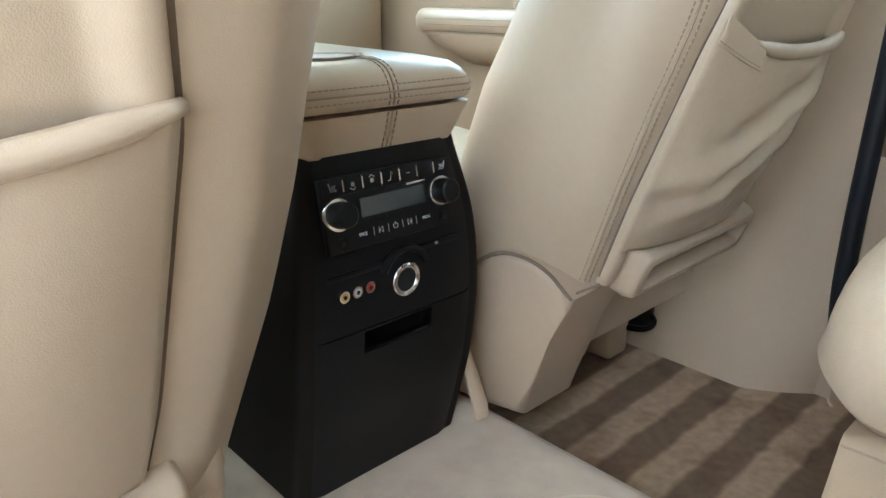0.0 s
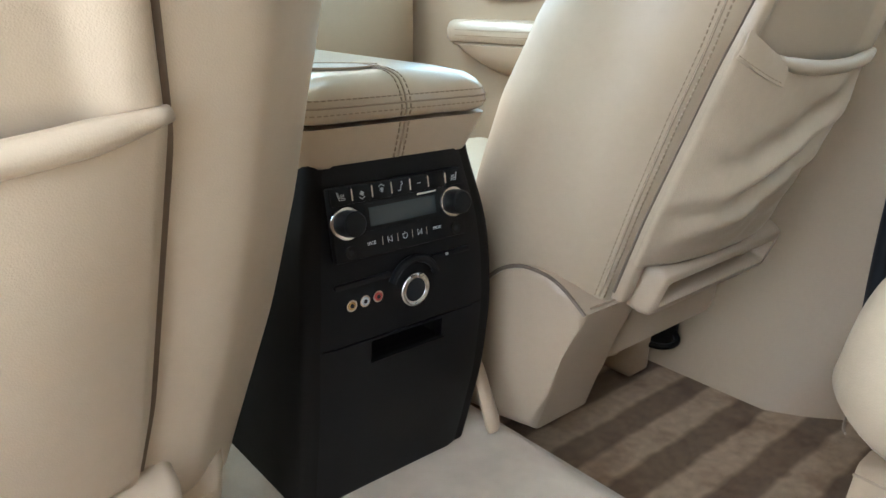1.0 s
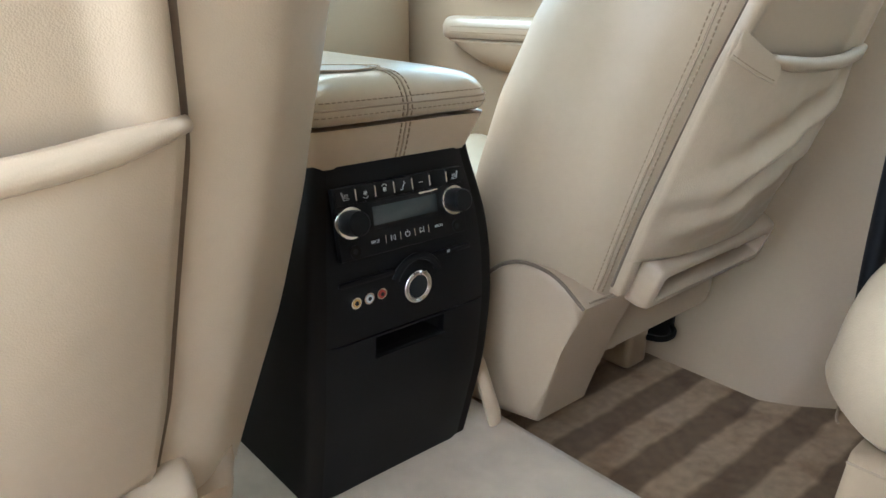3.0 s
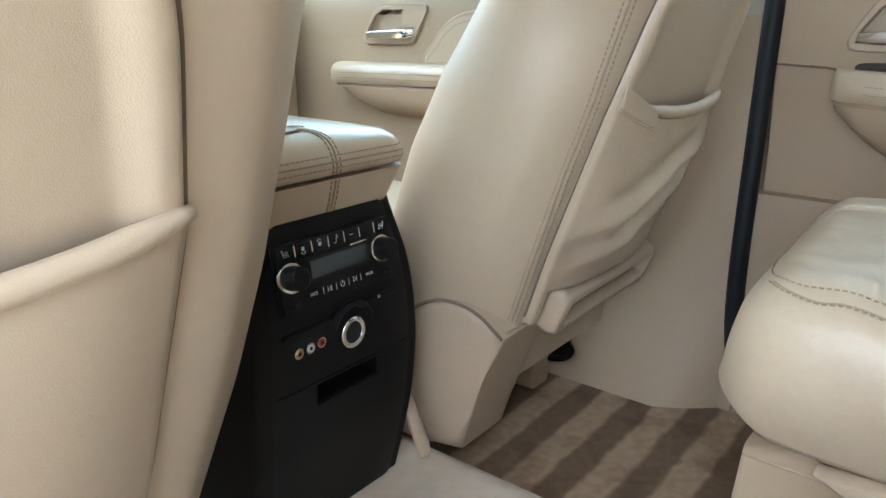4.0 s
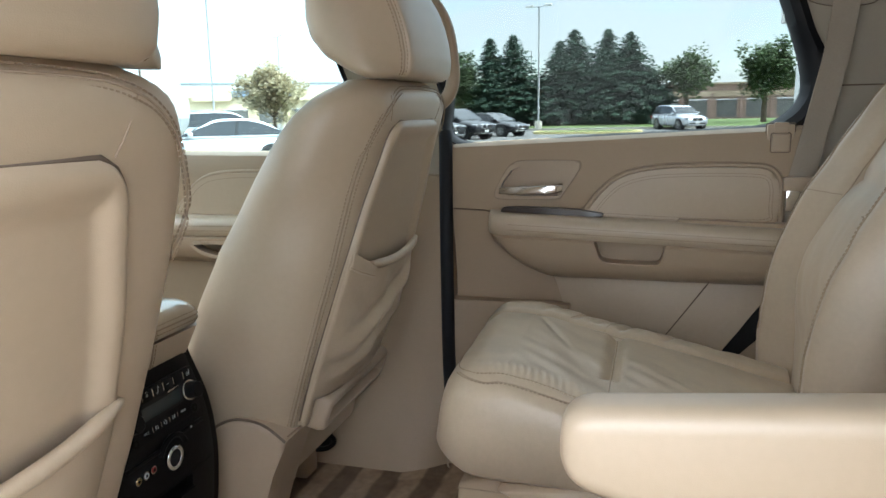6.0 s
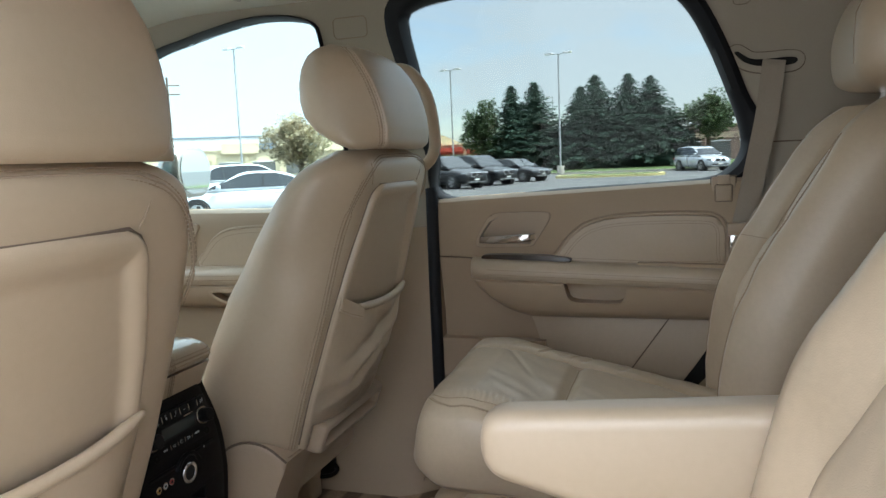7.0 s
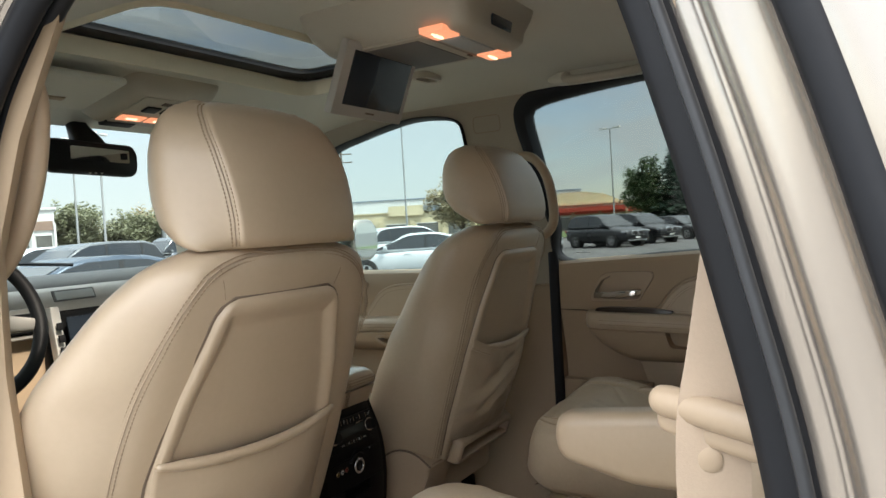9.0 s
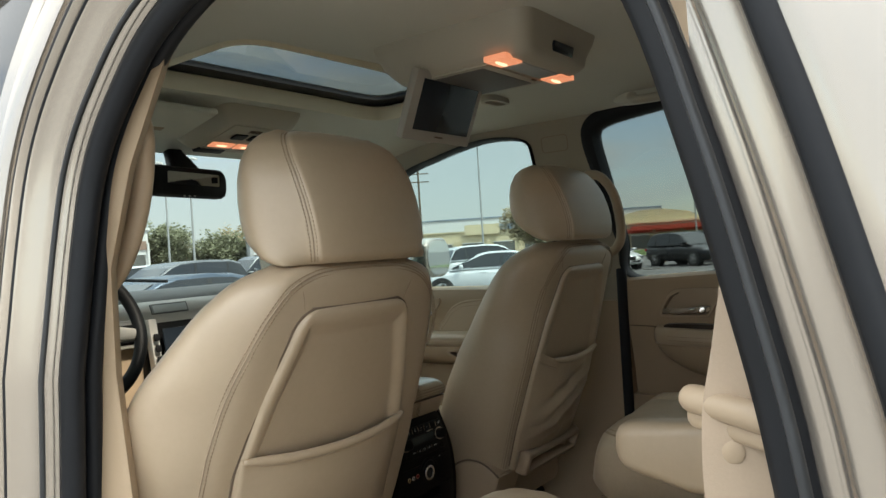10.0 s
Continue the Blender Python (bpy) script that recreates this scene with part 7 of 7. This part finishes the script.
            bm = ring_loft([[(a + e, sg * (width(b) + d), b) for (a, b), e in ((q0, -0.03), (q0, 0.03), (q1, 0.03), (q1, -0.03))] for d in (0.013, -0.03)])
            part("pillar", bm, GRILLE, g)
    for end, (p, q) in (("windscreen", (cab[-2], cab[-1])), ("rear_glass", (cab[1], cab[0]))):
        a = Vector((p[0], 0, p[1])).lerp(Vector((q[0], 0, q[1])), 0.08)
        b = Vector((p[0], 0, p[1])).lerp(Vector((q[0], 0, q[1])), 0.90)
        nrm = Vector((b.z - a.z, 0, a.x - b.x)).normalized()
        if (nrm.x > 0) != (end == "windscreen"):
            nrm = -nrm
        rows = []
        for t in (a, b):
            w = width(t.z) - 0.06
            t = t + nrm * 0.012
            rows.append([t + Vector((0, -w, 0)), t + Vector((0, w, 0)), t + Vector((0, w, 0)) - nrm * 0.05, t + Vector((0, -w, 0)) - nrm * 0.05])
        part(end, ring_loft(rows), CAR_GLASS, c)
    R = {"suv": 0.37, "sedan": 0.33, "pickup": 0.41}[kind]
    for wx in (L / 2 - 0.92, -L / 2 + 0.95):
        for sg in (-1, 1):
            part("wheel_arch", tube([(wx, sg * (W / 2 - 0.3), R), (wx, sg * (W / 2 + 0.004), R), (wx, sg * (W / 2 + 0.006), R)], [R + 0.065, R + 0.065, R + 0.05], 28), GRILLE, body, sharp=0.6)
            bm = tube([(wx, sg * (W / 2 - 0.24), R), (wx, sg * (W / 2 + 0.01), R), (wx, sg * (W / 2 + 0.022), R)], [R, R, R * 0.92], 24)
            wh = part("wheel", bm, TYRE, c, sharp=0.6)
            part("rim", tube([(wx, sg * (W / 2 - 0.05), R), (wx, sg * (W / 2 + 0.027), R)], R * 0.68, 20), ALLOY, wh, sharp=0.6)
            bm = bmesh.new()
            for k in range(5):
                a = k * 1.2566 + 0.6
                box(bm, (wx + R * 0.42 * math.cos(a), sg * (W / 2 + 0.028), R + R * 0.42 * math.sin(a)), (R * 0.32, 0.01, R * 0.32), 0.02, Matrix.Rotation(-a, 3, "Y"))
            part("rim_gap", bm, TYRE, wh)
    for sg in (-1, 1):
        bm = bmesh.new()
        box(bm, (L / 2 - 0.20, sg * (W / 2 - 0.27), hood - 0.29), (0.30, 0.38, 0.11), 0.045, Matrix.Rotation(-sg * 0.55, 3, "Z"), 3)
        part("headlamp", bm, HEADLAMP, c, "clear headlamp")
        bm = bmesh.new()
        box(bm, (-L / 2 + 0.09, sg * (W / 2 - 0.22), hood - 0.20), (0.16, 0.32, 0.14), 0.03, Matrix.Rotation(sg * 0.35, 3, "Z"))
        part("tail_lamp", bm, TAIL, c, "red tail lamp")
        bm = bmesh.new()
        box(bm, (0.82, sg * (W / 2 + 0.06), belt_z + 0.07), (0.13, 0.20, 0.13), 0.045, None, 3)
        part("wing_mirror", bm, paint, c)
        bm = bmesh.new()
        for hx in ((0.15, -0.85) if kind != "pickup" else (0.25,)):
            box(bm, (hx, sg * W / 2 * 0.992, belt_z - 0.14), (0.20, 0.03, 0.03), 0.01)
        part("door_handle", bm, paint, c)
    # two upright nostrils framed in chrome, a dark lower intake and a bright bar under it
    for sg in (-1, 1):
        bm = bmesh.new()
        box(bm, (L / 2 - 0.035, sg * 0.21, hood - 0.36), (0.10, 0.37, 0.25), 0.045, None, 3)
        g = part("grille", bm, CHROME, c, "chrome grille frame")
        bm = bmesh.new()
        box(bm, (L / 2 - 0.025, sg * 0.21, hood - 0.36), (0.10, 0.31, 0.19), 0.03, None, 3)
        part("grille_mesh", bm, GRILLE, g)
    bm = bmesh.new()
    box(bm, (L / 2 - 0.06, 0, 0.46), (0.12, 1.25, 0.14), 0.04, None, 3)
    g = part("intake", bm, GRILLE, c, "dark lower intake")
    bm = bmesh.new()
    box(bm, (L / 2 - 0.08, 0, 0.345), (0.14, 1.3, 0.05), 0.02)
    part("bumper_bar", bm, ALLOY, g)
    bm = bmesh.new()
    box(bm, (L / 2 + 0.002, 0, 0.47), (0.02, 0.32, 0.09), 0.004)
    part("plate_bar", bm, WHITE_WALL, c)
    if kind == "pickup":
        bm = bmesh.new()
        box(bm, (-1.8, 0, belt_z), (1.85, W - 0.3, 0.02))
        part("bed_cover", bm, GRILLE, c)
    c.matrix_basis = pose(x, y, GZ, 0, 0, yaw)
    return c


BLACK_P = car_paint("black_car_paint", (0.006, 0.0065, 0.008), 0.0)
WHITE_P = car_paint("white_car_paint", (0.60, 0.62, 0.64), 0.0)
SILVER_P = car_paint("silver_car_paint", (0.55, 0.57, 0.60), 0.6)
GREY_P = car_paint("grey_car_paint", (0.16, 0.17, 0.18), 0.5)
BLUE_P = car_paint("slate_blue_car_paint", (0.06, 0.085, 0.12), 0.4)

parked_car(36.8, 11.3, -121, BLACK_P, "suv", "black crossover parked nose-out on the asphalt")
parked_car(40.2, 10.4, -121, BLACK_P, "suv", "black crossover with bright grille parked on the asphalt")
parked_car(44.4, 9.2, -119, BLACK_P, "sedan", "black saloon parked beside a crossover")
parked_car(55.0, -2.2, -150, SILVER_P, "suv", "silver crossover parked by the verge")
parked_car(26.6, 16.9, -40, WHITE_P, "suv", "white crossover in the bright car park")
parked_car(31.3, 20.7, -40, SILVER_P, "suv", "silver crossover in the bright car park")
parked_car(34.7, 14.7, -135, WHITE_P, "sedan", "white saloon beside the black crossovers")


def spruce(x, y, h, r, seed, label):
    """A conifer: tapered trunk and tiers of drooping, ragged boughs made of small needle clumps."""
    rnd = random.Random(seed)
    t = thing("spruce_tree", label, "conifer", (x, y, GZ), "spruces")
    part("trunk", tube([(x, y, GZ), (x, y, GZ + h * 0.5), (x, y, GZ + h * 0.98)], [0.16 * h / 8, 0.1 * h / 8, 0.02], 8), BARK, t)
    verts, faces = [], []
    n_b = 640
    for k in range(n_b):
        f = ((k + rnd.random()) / n_b) ** 0.85
        z = GZ + h * (0.07 + 0.92 * f)
        reach = 1.62 * r * (1 - f) ** 0.70 * rnd.uniform(0.62, 1.18) * (0.75 + 0.25 * min(1, f / 0.12)) + 0.03
        a = rnd.uniform(0, 2 * math.pi)
        n_c = max(3, int(reach * 4))
        for j in range(n_c):
            g = (j + 0.6) / n_c
            q = reach * g
            dz = -0.28 * q + 0.10 * q * g * 1.4 + rnd.uniform(-0.12, 0.12)
            c = (x + q * math.cos(a) + rnd.uniform(-0.2, 0.2), y + q * math.sin(a) + rnd.uniform(-0.2, 0.2), z + dz)
            s = rnd.uniform(0.2, 0.46) * (1.1 - 0.35 * g) * (0.4 + 0.6 * (1 - f))
            for _ in range(4):
                b = rnd.uniform(0, 6.28)
                i = len(verts)
                tip = (c[0] + math.cos(b) * s * 1.6, c[1] + math.sin(b) * s * 1.6, c[2] - rnd.uniform(0, 0.5) * s)
                px, py = -math.sin(b) * s * 0.5, math.cos(b) * s * 0.5
                verts.extend(((c[0] + px, c[1] + py, c[2] + 0.12 * s), (c[0] - px, c[1] - py, c[2] + 0.12 * s), tip, (c[0], c[1], c[2] + 0.55 * s)))
                faces.extend(((i, i + 1, i + 2), (i, i + 2, i + 3), (i + 1, i + 3, i + 2)))
    me = bpy.data.meshes.new("crown")
    me.from_pydata(verts, [], faces)
    me.materials.append(NEEDLES)
    ob = new("crown", me)
    ob.parent = t
    ob.matrix_parent_inverse = Matrix.Translation((-x, -y, -GZ))
    return t


def broadleaf(x, y, h, r, mat_, seed, label, base=0.3, clumps=260):
    """A deciduous tree: forked trunk, limbs and an airy crown of small leaves in clusters."""
    rnd = random.Random(seed)
    t = thing("broadleaf_tree", label, "tree", (x, y, GZ), "broadleaf trees")
    bm = tube([(x, y, GZ), (x + 0.05, y, GZ + h * base), (x, y, GZ + h * 0.7)], [0.035 * h, 0.026 * h, 0.008 * h], 8)
    ends = []
    for k in range(9):
        a = k * 2.4 + rnd.uniform(-0.3, 0.3)
        z0 = GZ + h * (base + 0.05 * k * 0.7)
        e = (x + math.cos(a) * r * 0.7, y + math.sin(a) * r * 0.7, z0 + h * rnd.uniform(0.12, 0.3))
        tube([(x, y, z0), ((x + e[0]) / 2, (y + e[1]) / 2, z0 + (e[2] - z0) * 0.6), e], [0.014 * h, 0.009 * h, 0.003 * h], 6, bm=bm)
        ends.append(e)
    part("trunk", bm, BARK, t)
    verts, faces = [], []
    zc, zr = GZ + h * (base + (1 - base) / 2), h * (1 - base) / 2
    for k in range(clumps):
        while True:
            u = [rnd.uniform(-1, 1) for _ in range(3)]
            q = sum(v * v for v in u)
            if 0.12 < q < 1:
                break
        lump = 0.82 + 0.75 * noise.noise(Vector(u).normalized() * 1.6 + Vector((seed * 3.7, 0, 0)))
        ru = r * lump * (1 - 0.2 * max(0, u[2]))
        c = (x + u[0] * ru, y + u[1] * ru, zc + u[2] * zr * lump)
        for _ in range(32):
            p = [c[i] + rnd.gauss(0, 0.11) * r for i in range(3)]
            s = rnd.uniform(0.06, 0.13) * r * 0.62
            a, b = rnd.uniform(0, 6.28), rnd.uniform(-0.7, 0.7)
            d = (math.cos(a) * s, math.sin(a) * s, math.sin(b) * s)
            e = (-math.sin(a) * s * 0.6, math.cos(a) * s * 0.6, math.cos(b) * s * 0.4)
            i = len(verts)
            verts.extend(((p[0] + d[0], p[1] + d[1], p[2] + d[2]), (p[0] + e[0], p[1] + e[1], p[2] + e[2]), (p[0] - d[0], p[1] - d[1], p[2] - d[2]), (p[0] - e[0], p[1] - e[1], p[2] - e[2])))
            faces.append((i, i + 1, i + 2, i + 3))
    me = bpy.data.meshes.new("crown")
    me.from_pydata(verts, [], faces)
    me.materials.append(mat_)
    ob = new("crown", me)
    ob.parent = t
    ob.matrix_parent_inverse = Matrix.Translation((-x, -y, -GZ))
    return t


def lamp_post(x, y, h, yaw, label, heads=2):
    """A square-based steel pole with flat shoebox heads."""
    t = thing("lamp_post", label, "lamp post", (x, y, GZ), "lamp posts")
    part("pole", tube([(x, y, GZ + 0.5), (x, y, GZ + h)], [0.085, 0.06], 10), POLE, t)
    part("footing", tube([(x, y, GZ), (x, y, GZ + 0.65), (x, y, GZ + 0.7)], [0.30, 0.30, 0.27], 16), KERB, t, "concrete footing", sharp=0.6)
    c, s = math.cos(radians(yaw)), math.sin(radians(yaw))
    for sg in ((-1, 1) if heads == 2 else (1,)):
        arm = part("arm", tube([(x, y, GZ + h - 0.08), (x + sg * c * 0.5, y + sg * s * 0.5, GZ + h)], 0.035, 6), POLE, t)
        bm = bmesh.new()
        box(bm, (x + sg * c * 0.78, y + sg * s * 0.78, GZ + h + 0.03), (0.62, 0.34, 0.15), 0.03, Matrix.Rotation(radians(yaw), 3, "Z"))
        part("lamp_head", bm, WHITE_WALL, arm, "pale shoebox lamp head")
    return t

# more of the rows ahead, seen through the windscreen and the front side window
parked_car(18.2, 11.7, 124, WHITE_P, "sedan", "white saloon close by in the car park")
parked_car(28.5, 21.5, -30, SILVER_P, "sedan", "silver saloon in the bright car park")
parked_car(36.0, 30.5, -40, WHITE_P, "suv", "white crossover further back in the car park")
parked_car(4.6, 8.6, 172, BLUE_P, "sedan", "slate blue car with its roof above the dashboard line")
parked_car(10.5, 17.5, 178, GREY_P, "suv", "grey crossover in the row ahead")
parked_car(16.5, 19.0, 170, SILVER_P, "suv", "silver crossover in the row ahead")
parked_car(14.0, 26.0, 175, WHITE_P, "suv", "white crossover with red tail lamps in the row ahead")
parked_car(21.5, 27.0, 172, GREY_P, "pickup", "grey pickup in the row ahead")
parked_car(27.0, 34.5, 170, BLACK_P, "suv", "black crossover in the far row")
parked_car(20.0, 38.5, 176, SILVER_P, "suv", "silver crossover in the far row")

spruces = [(70.0, 14.95, 8.4, 2.3), (70.5, 12.8, 8.7, 2.8), (70.0, 8.3, 7.9, 2.4), (70.3, 6.95, 8.9, 3.2), (70.0, 3.9, 8.8, 2.7), (70.6, 1.9, 8.5, 3.1), (71.5, 0.0, 5.2, 2.3)]
for k, (x, y, h, r) in enumerate(spruces):
    spruce(x, y, h, r, 11 + k, "dark green spruce with drooping boughs on the verge")
broadleaf(68.5, 17.6, 7.5, 2.0, LEAVES, 31, "dark green leafy tree beside the spruces", 0.12)
broadleaf(70.8, -3.2, 6.8, 2.7, LEAVES, 32, "green leafy tree with an open crown", 0.36, 150)
broadleaf(72.0, -10.0, 7.5, 2.6, LEAVES, 33, "green leafy tree on the verge", 0.3)
broadleaf(66.0, 36.4, 6.9, 3.1, AUTUMN, 35, "yellowing autumn tree in the car park", 0.15, 200)
for k, (x, y, h, r, m) in enumerate([(48, 76, 7.4, 3.0, HAZY_LEAVES), (54, 74, 5.4, 3.4, HAZY_LEAVES), (38, 84, 6.5, 4.2, HAZY_LEAVES), (59, 71, 4.8, 2.6, AUTUMN), (64, 70, 6.0, 3.0, HAZY_LEAVES), (51, 80, 5.0, 3.6, AUTUMN), (62, 78, 7, 4, AUTUMN), (34, 96, 8, 5, AUTUMN)]):
    broadleaf(x, y, h, r, m, 40 + k, "hazy far tree in autumn leaf", 0.1)

lamp_post(57.2, 8.3, 9.4, 75, "white double-headed lamp post at the grass island")
lamp_post(65.7, 19.8, 9.9, 75, "white double-headed lamp post behind the parked cars")
lamp_post(97.5, 15.5, 9.3, 60, "thin far lamp post among the spruces", 1)
lamp_post(49.0, 32.1, 10.8, 75, "pale double-headed lamp post in the bright car park")
lamp_post(78.0, 42.0, 10.6, 60, "pale lamp post beside the autumn tree")
lamp_post(29.8, 44.2, 9.4, 30, "pale lamp post in the row ahead")
lamp_post(31.1, 49.3, 9.6, 30, "pale lamp post in the row ahead")
lamp_post(24.0, 50.0, 9.4, 30, "pale lamp post in the row ahead")
up = thing("utility_pole", "wooden utility pole with crossarms", "utility pole", (69.3, 54.5, GZ))
part("pole", tube([(69.3, 54.5, GZ), (69.3, 54.5, 11.5)], [0.16, 0.11], 8), BARK, up)
for z in (10.6, 9.6):
    bm = bmesh.new()
    box(bm, (69.3, 54.5, z), (2.6, 0.12, 0.12), 0.0, Matrix.Rotation(radians(-50), 3, "Z"))
    part("crossarm", bm, BARK, up)


SHOP_GLASS = material("shop_glass", (0.13, 0.13, 0.12), 0.12, vary=0.3, big=0.4, fine=3)


def shop(name, c, size, yaw, wall_mat, roof_mat, n_bays, label, band=None):
    """A low retail block: walls, parapet or roof slab, a colour band and a row of recessed shopfront windows."""
    b = thing(name, label, "building", (c[0], c[1], GZ))
    T = Matrix.Translation((c[0], c[1], GZ)) @ Matrix.Rotation(radians(yaw), 4, "Z")
    L, D, H = size

    def bx(n, cc, sz, m, par=None, lab=""):
        bm = bmesh.new()
        box(bm, cc, sz, 0.0)
        bmesh.ops.transform(bm, matrix=T, verts=bm.verts)
        return part(n, bm, m, par or b, lab)
    bx("wall", (0, 0, H / 2), (L, D, H), wall_mat)
    bx("roof", (0, 0, H + 0.12), (L + 0.5, D + 0.5, 0.24), roof_mat)
    if band:
        bx("fascia_band", (0, -D / 2 - 0.10, H * 0.72), (L * 0.96, 0.2, H * 0.16), band)
    step = L / n_bays
    for k in range(n_bays):
        x = -L / 2 + (k + 0.5) * step
        f = bx("shop_window", (x, -D / 2 - 0.02, H * 0.30), (step * 0.68, 0.12, H * 0.5), SHOP_GLASS)
        bx("window_frame", (x, -D / 2 - 0.05, H * 0.56), (step * 0.72, 0.14, 0.14), WHITE_WALL, f)
        bx("pier", (x + step / 2, -D / 2 - 0.15, H * 0.38), (step * 0.10, 0.3, H * 0.76), wall_mat)
    return b, T, bx


b, T, bx = shop("red_banded_shop", (103, 37.5), (22, 12, 3.6), -71, WALL_TAN, WALL_CREAM, 6, "tan roadside shop with a red fascia band and low gable", RED_BAND)
bm = prism([(-7, 3.8), (7, 3.8), (4.5, 5.0), (1.5, 5.5), (-1.5, 5.5), (-4.5, 5.0)], -5.5, 4.5, "y", 0.0)
bmesh.ops.transform(bm, matrix=T, verts=bm.verts)
part("gable", bm, WALL_CREAM, b)
bx("canopy", (2, -6.7, 2.95), (10, 1.2, 0.6), RED_BAND, None, "red canopy over the shopfront")
shop("brick_block", (112, -10), (34, 10, 4.6), -93, BRICK, WALL_TAN, 9, "brown brick block behind the verge", WALL_TAN)
b, T, bx = shop("cream_arcade", (124, 84), (56, 12, 5.0), -57, WALL_CREAM, WALL_CREAM, 9, "cream stucco shopping arcade with deep piers")
for x in (-18, 2, 20):
    bx("parapet", (x, -6.2, 5.4), (7, 1.0, 2.0), WALL_CREAM)
bx("sloped_roof", (10, -3, 5.7), (18, 7, 1.2), TEAL_ROOF)
shop("white_hall", (165, 92), (60, 20, 9.0), -57, WHITE_WALL, TEAL_ROOF, 8, "white hall with a blue-grey roof far behind the arcade")
shop("white_shop", (42.5, 79.5), (8.5, 9, 6.0), -28, WHITE_WALL, WHITE_WALL, 4, "white shop over a brick plinth ahead", BRICK)
shop("grey_box", (57.0, 66.5), (7.5, 8, 4.6), -35, material("pale_grey_wall", (0.42, 0.43, 0.43), 0.9, vary=0.06), WHITE_WALL, 3, "pale grey flat-roofed box ahead")
# pale porch column of the building behind, at the edge of the verge
pc = thing("porch_column", "white square porch column near the pavement", "column", (19, -4.2, GZ))
bm = bmesh.new()
box(bm, (19, -4.2, 1.2), (0.55, 0.55, 3.7), 0.03)
part("shaft", bm, WHITE_WALL, pc)
bm = bmesh.new()
box(bm, (19, -4.2, GZ + 0.15), (0.75, 0.75, 0.3), 0.03)
part("plinth", bm, KERB, pc)
bm = bmesh.new()
box(bm, (19.6, -6.2, 3.2), (2.0, 5.0, 0.5), 0.03)
part("canopy", bm, WHITE_WALL, pc)
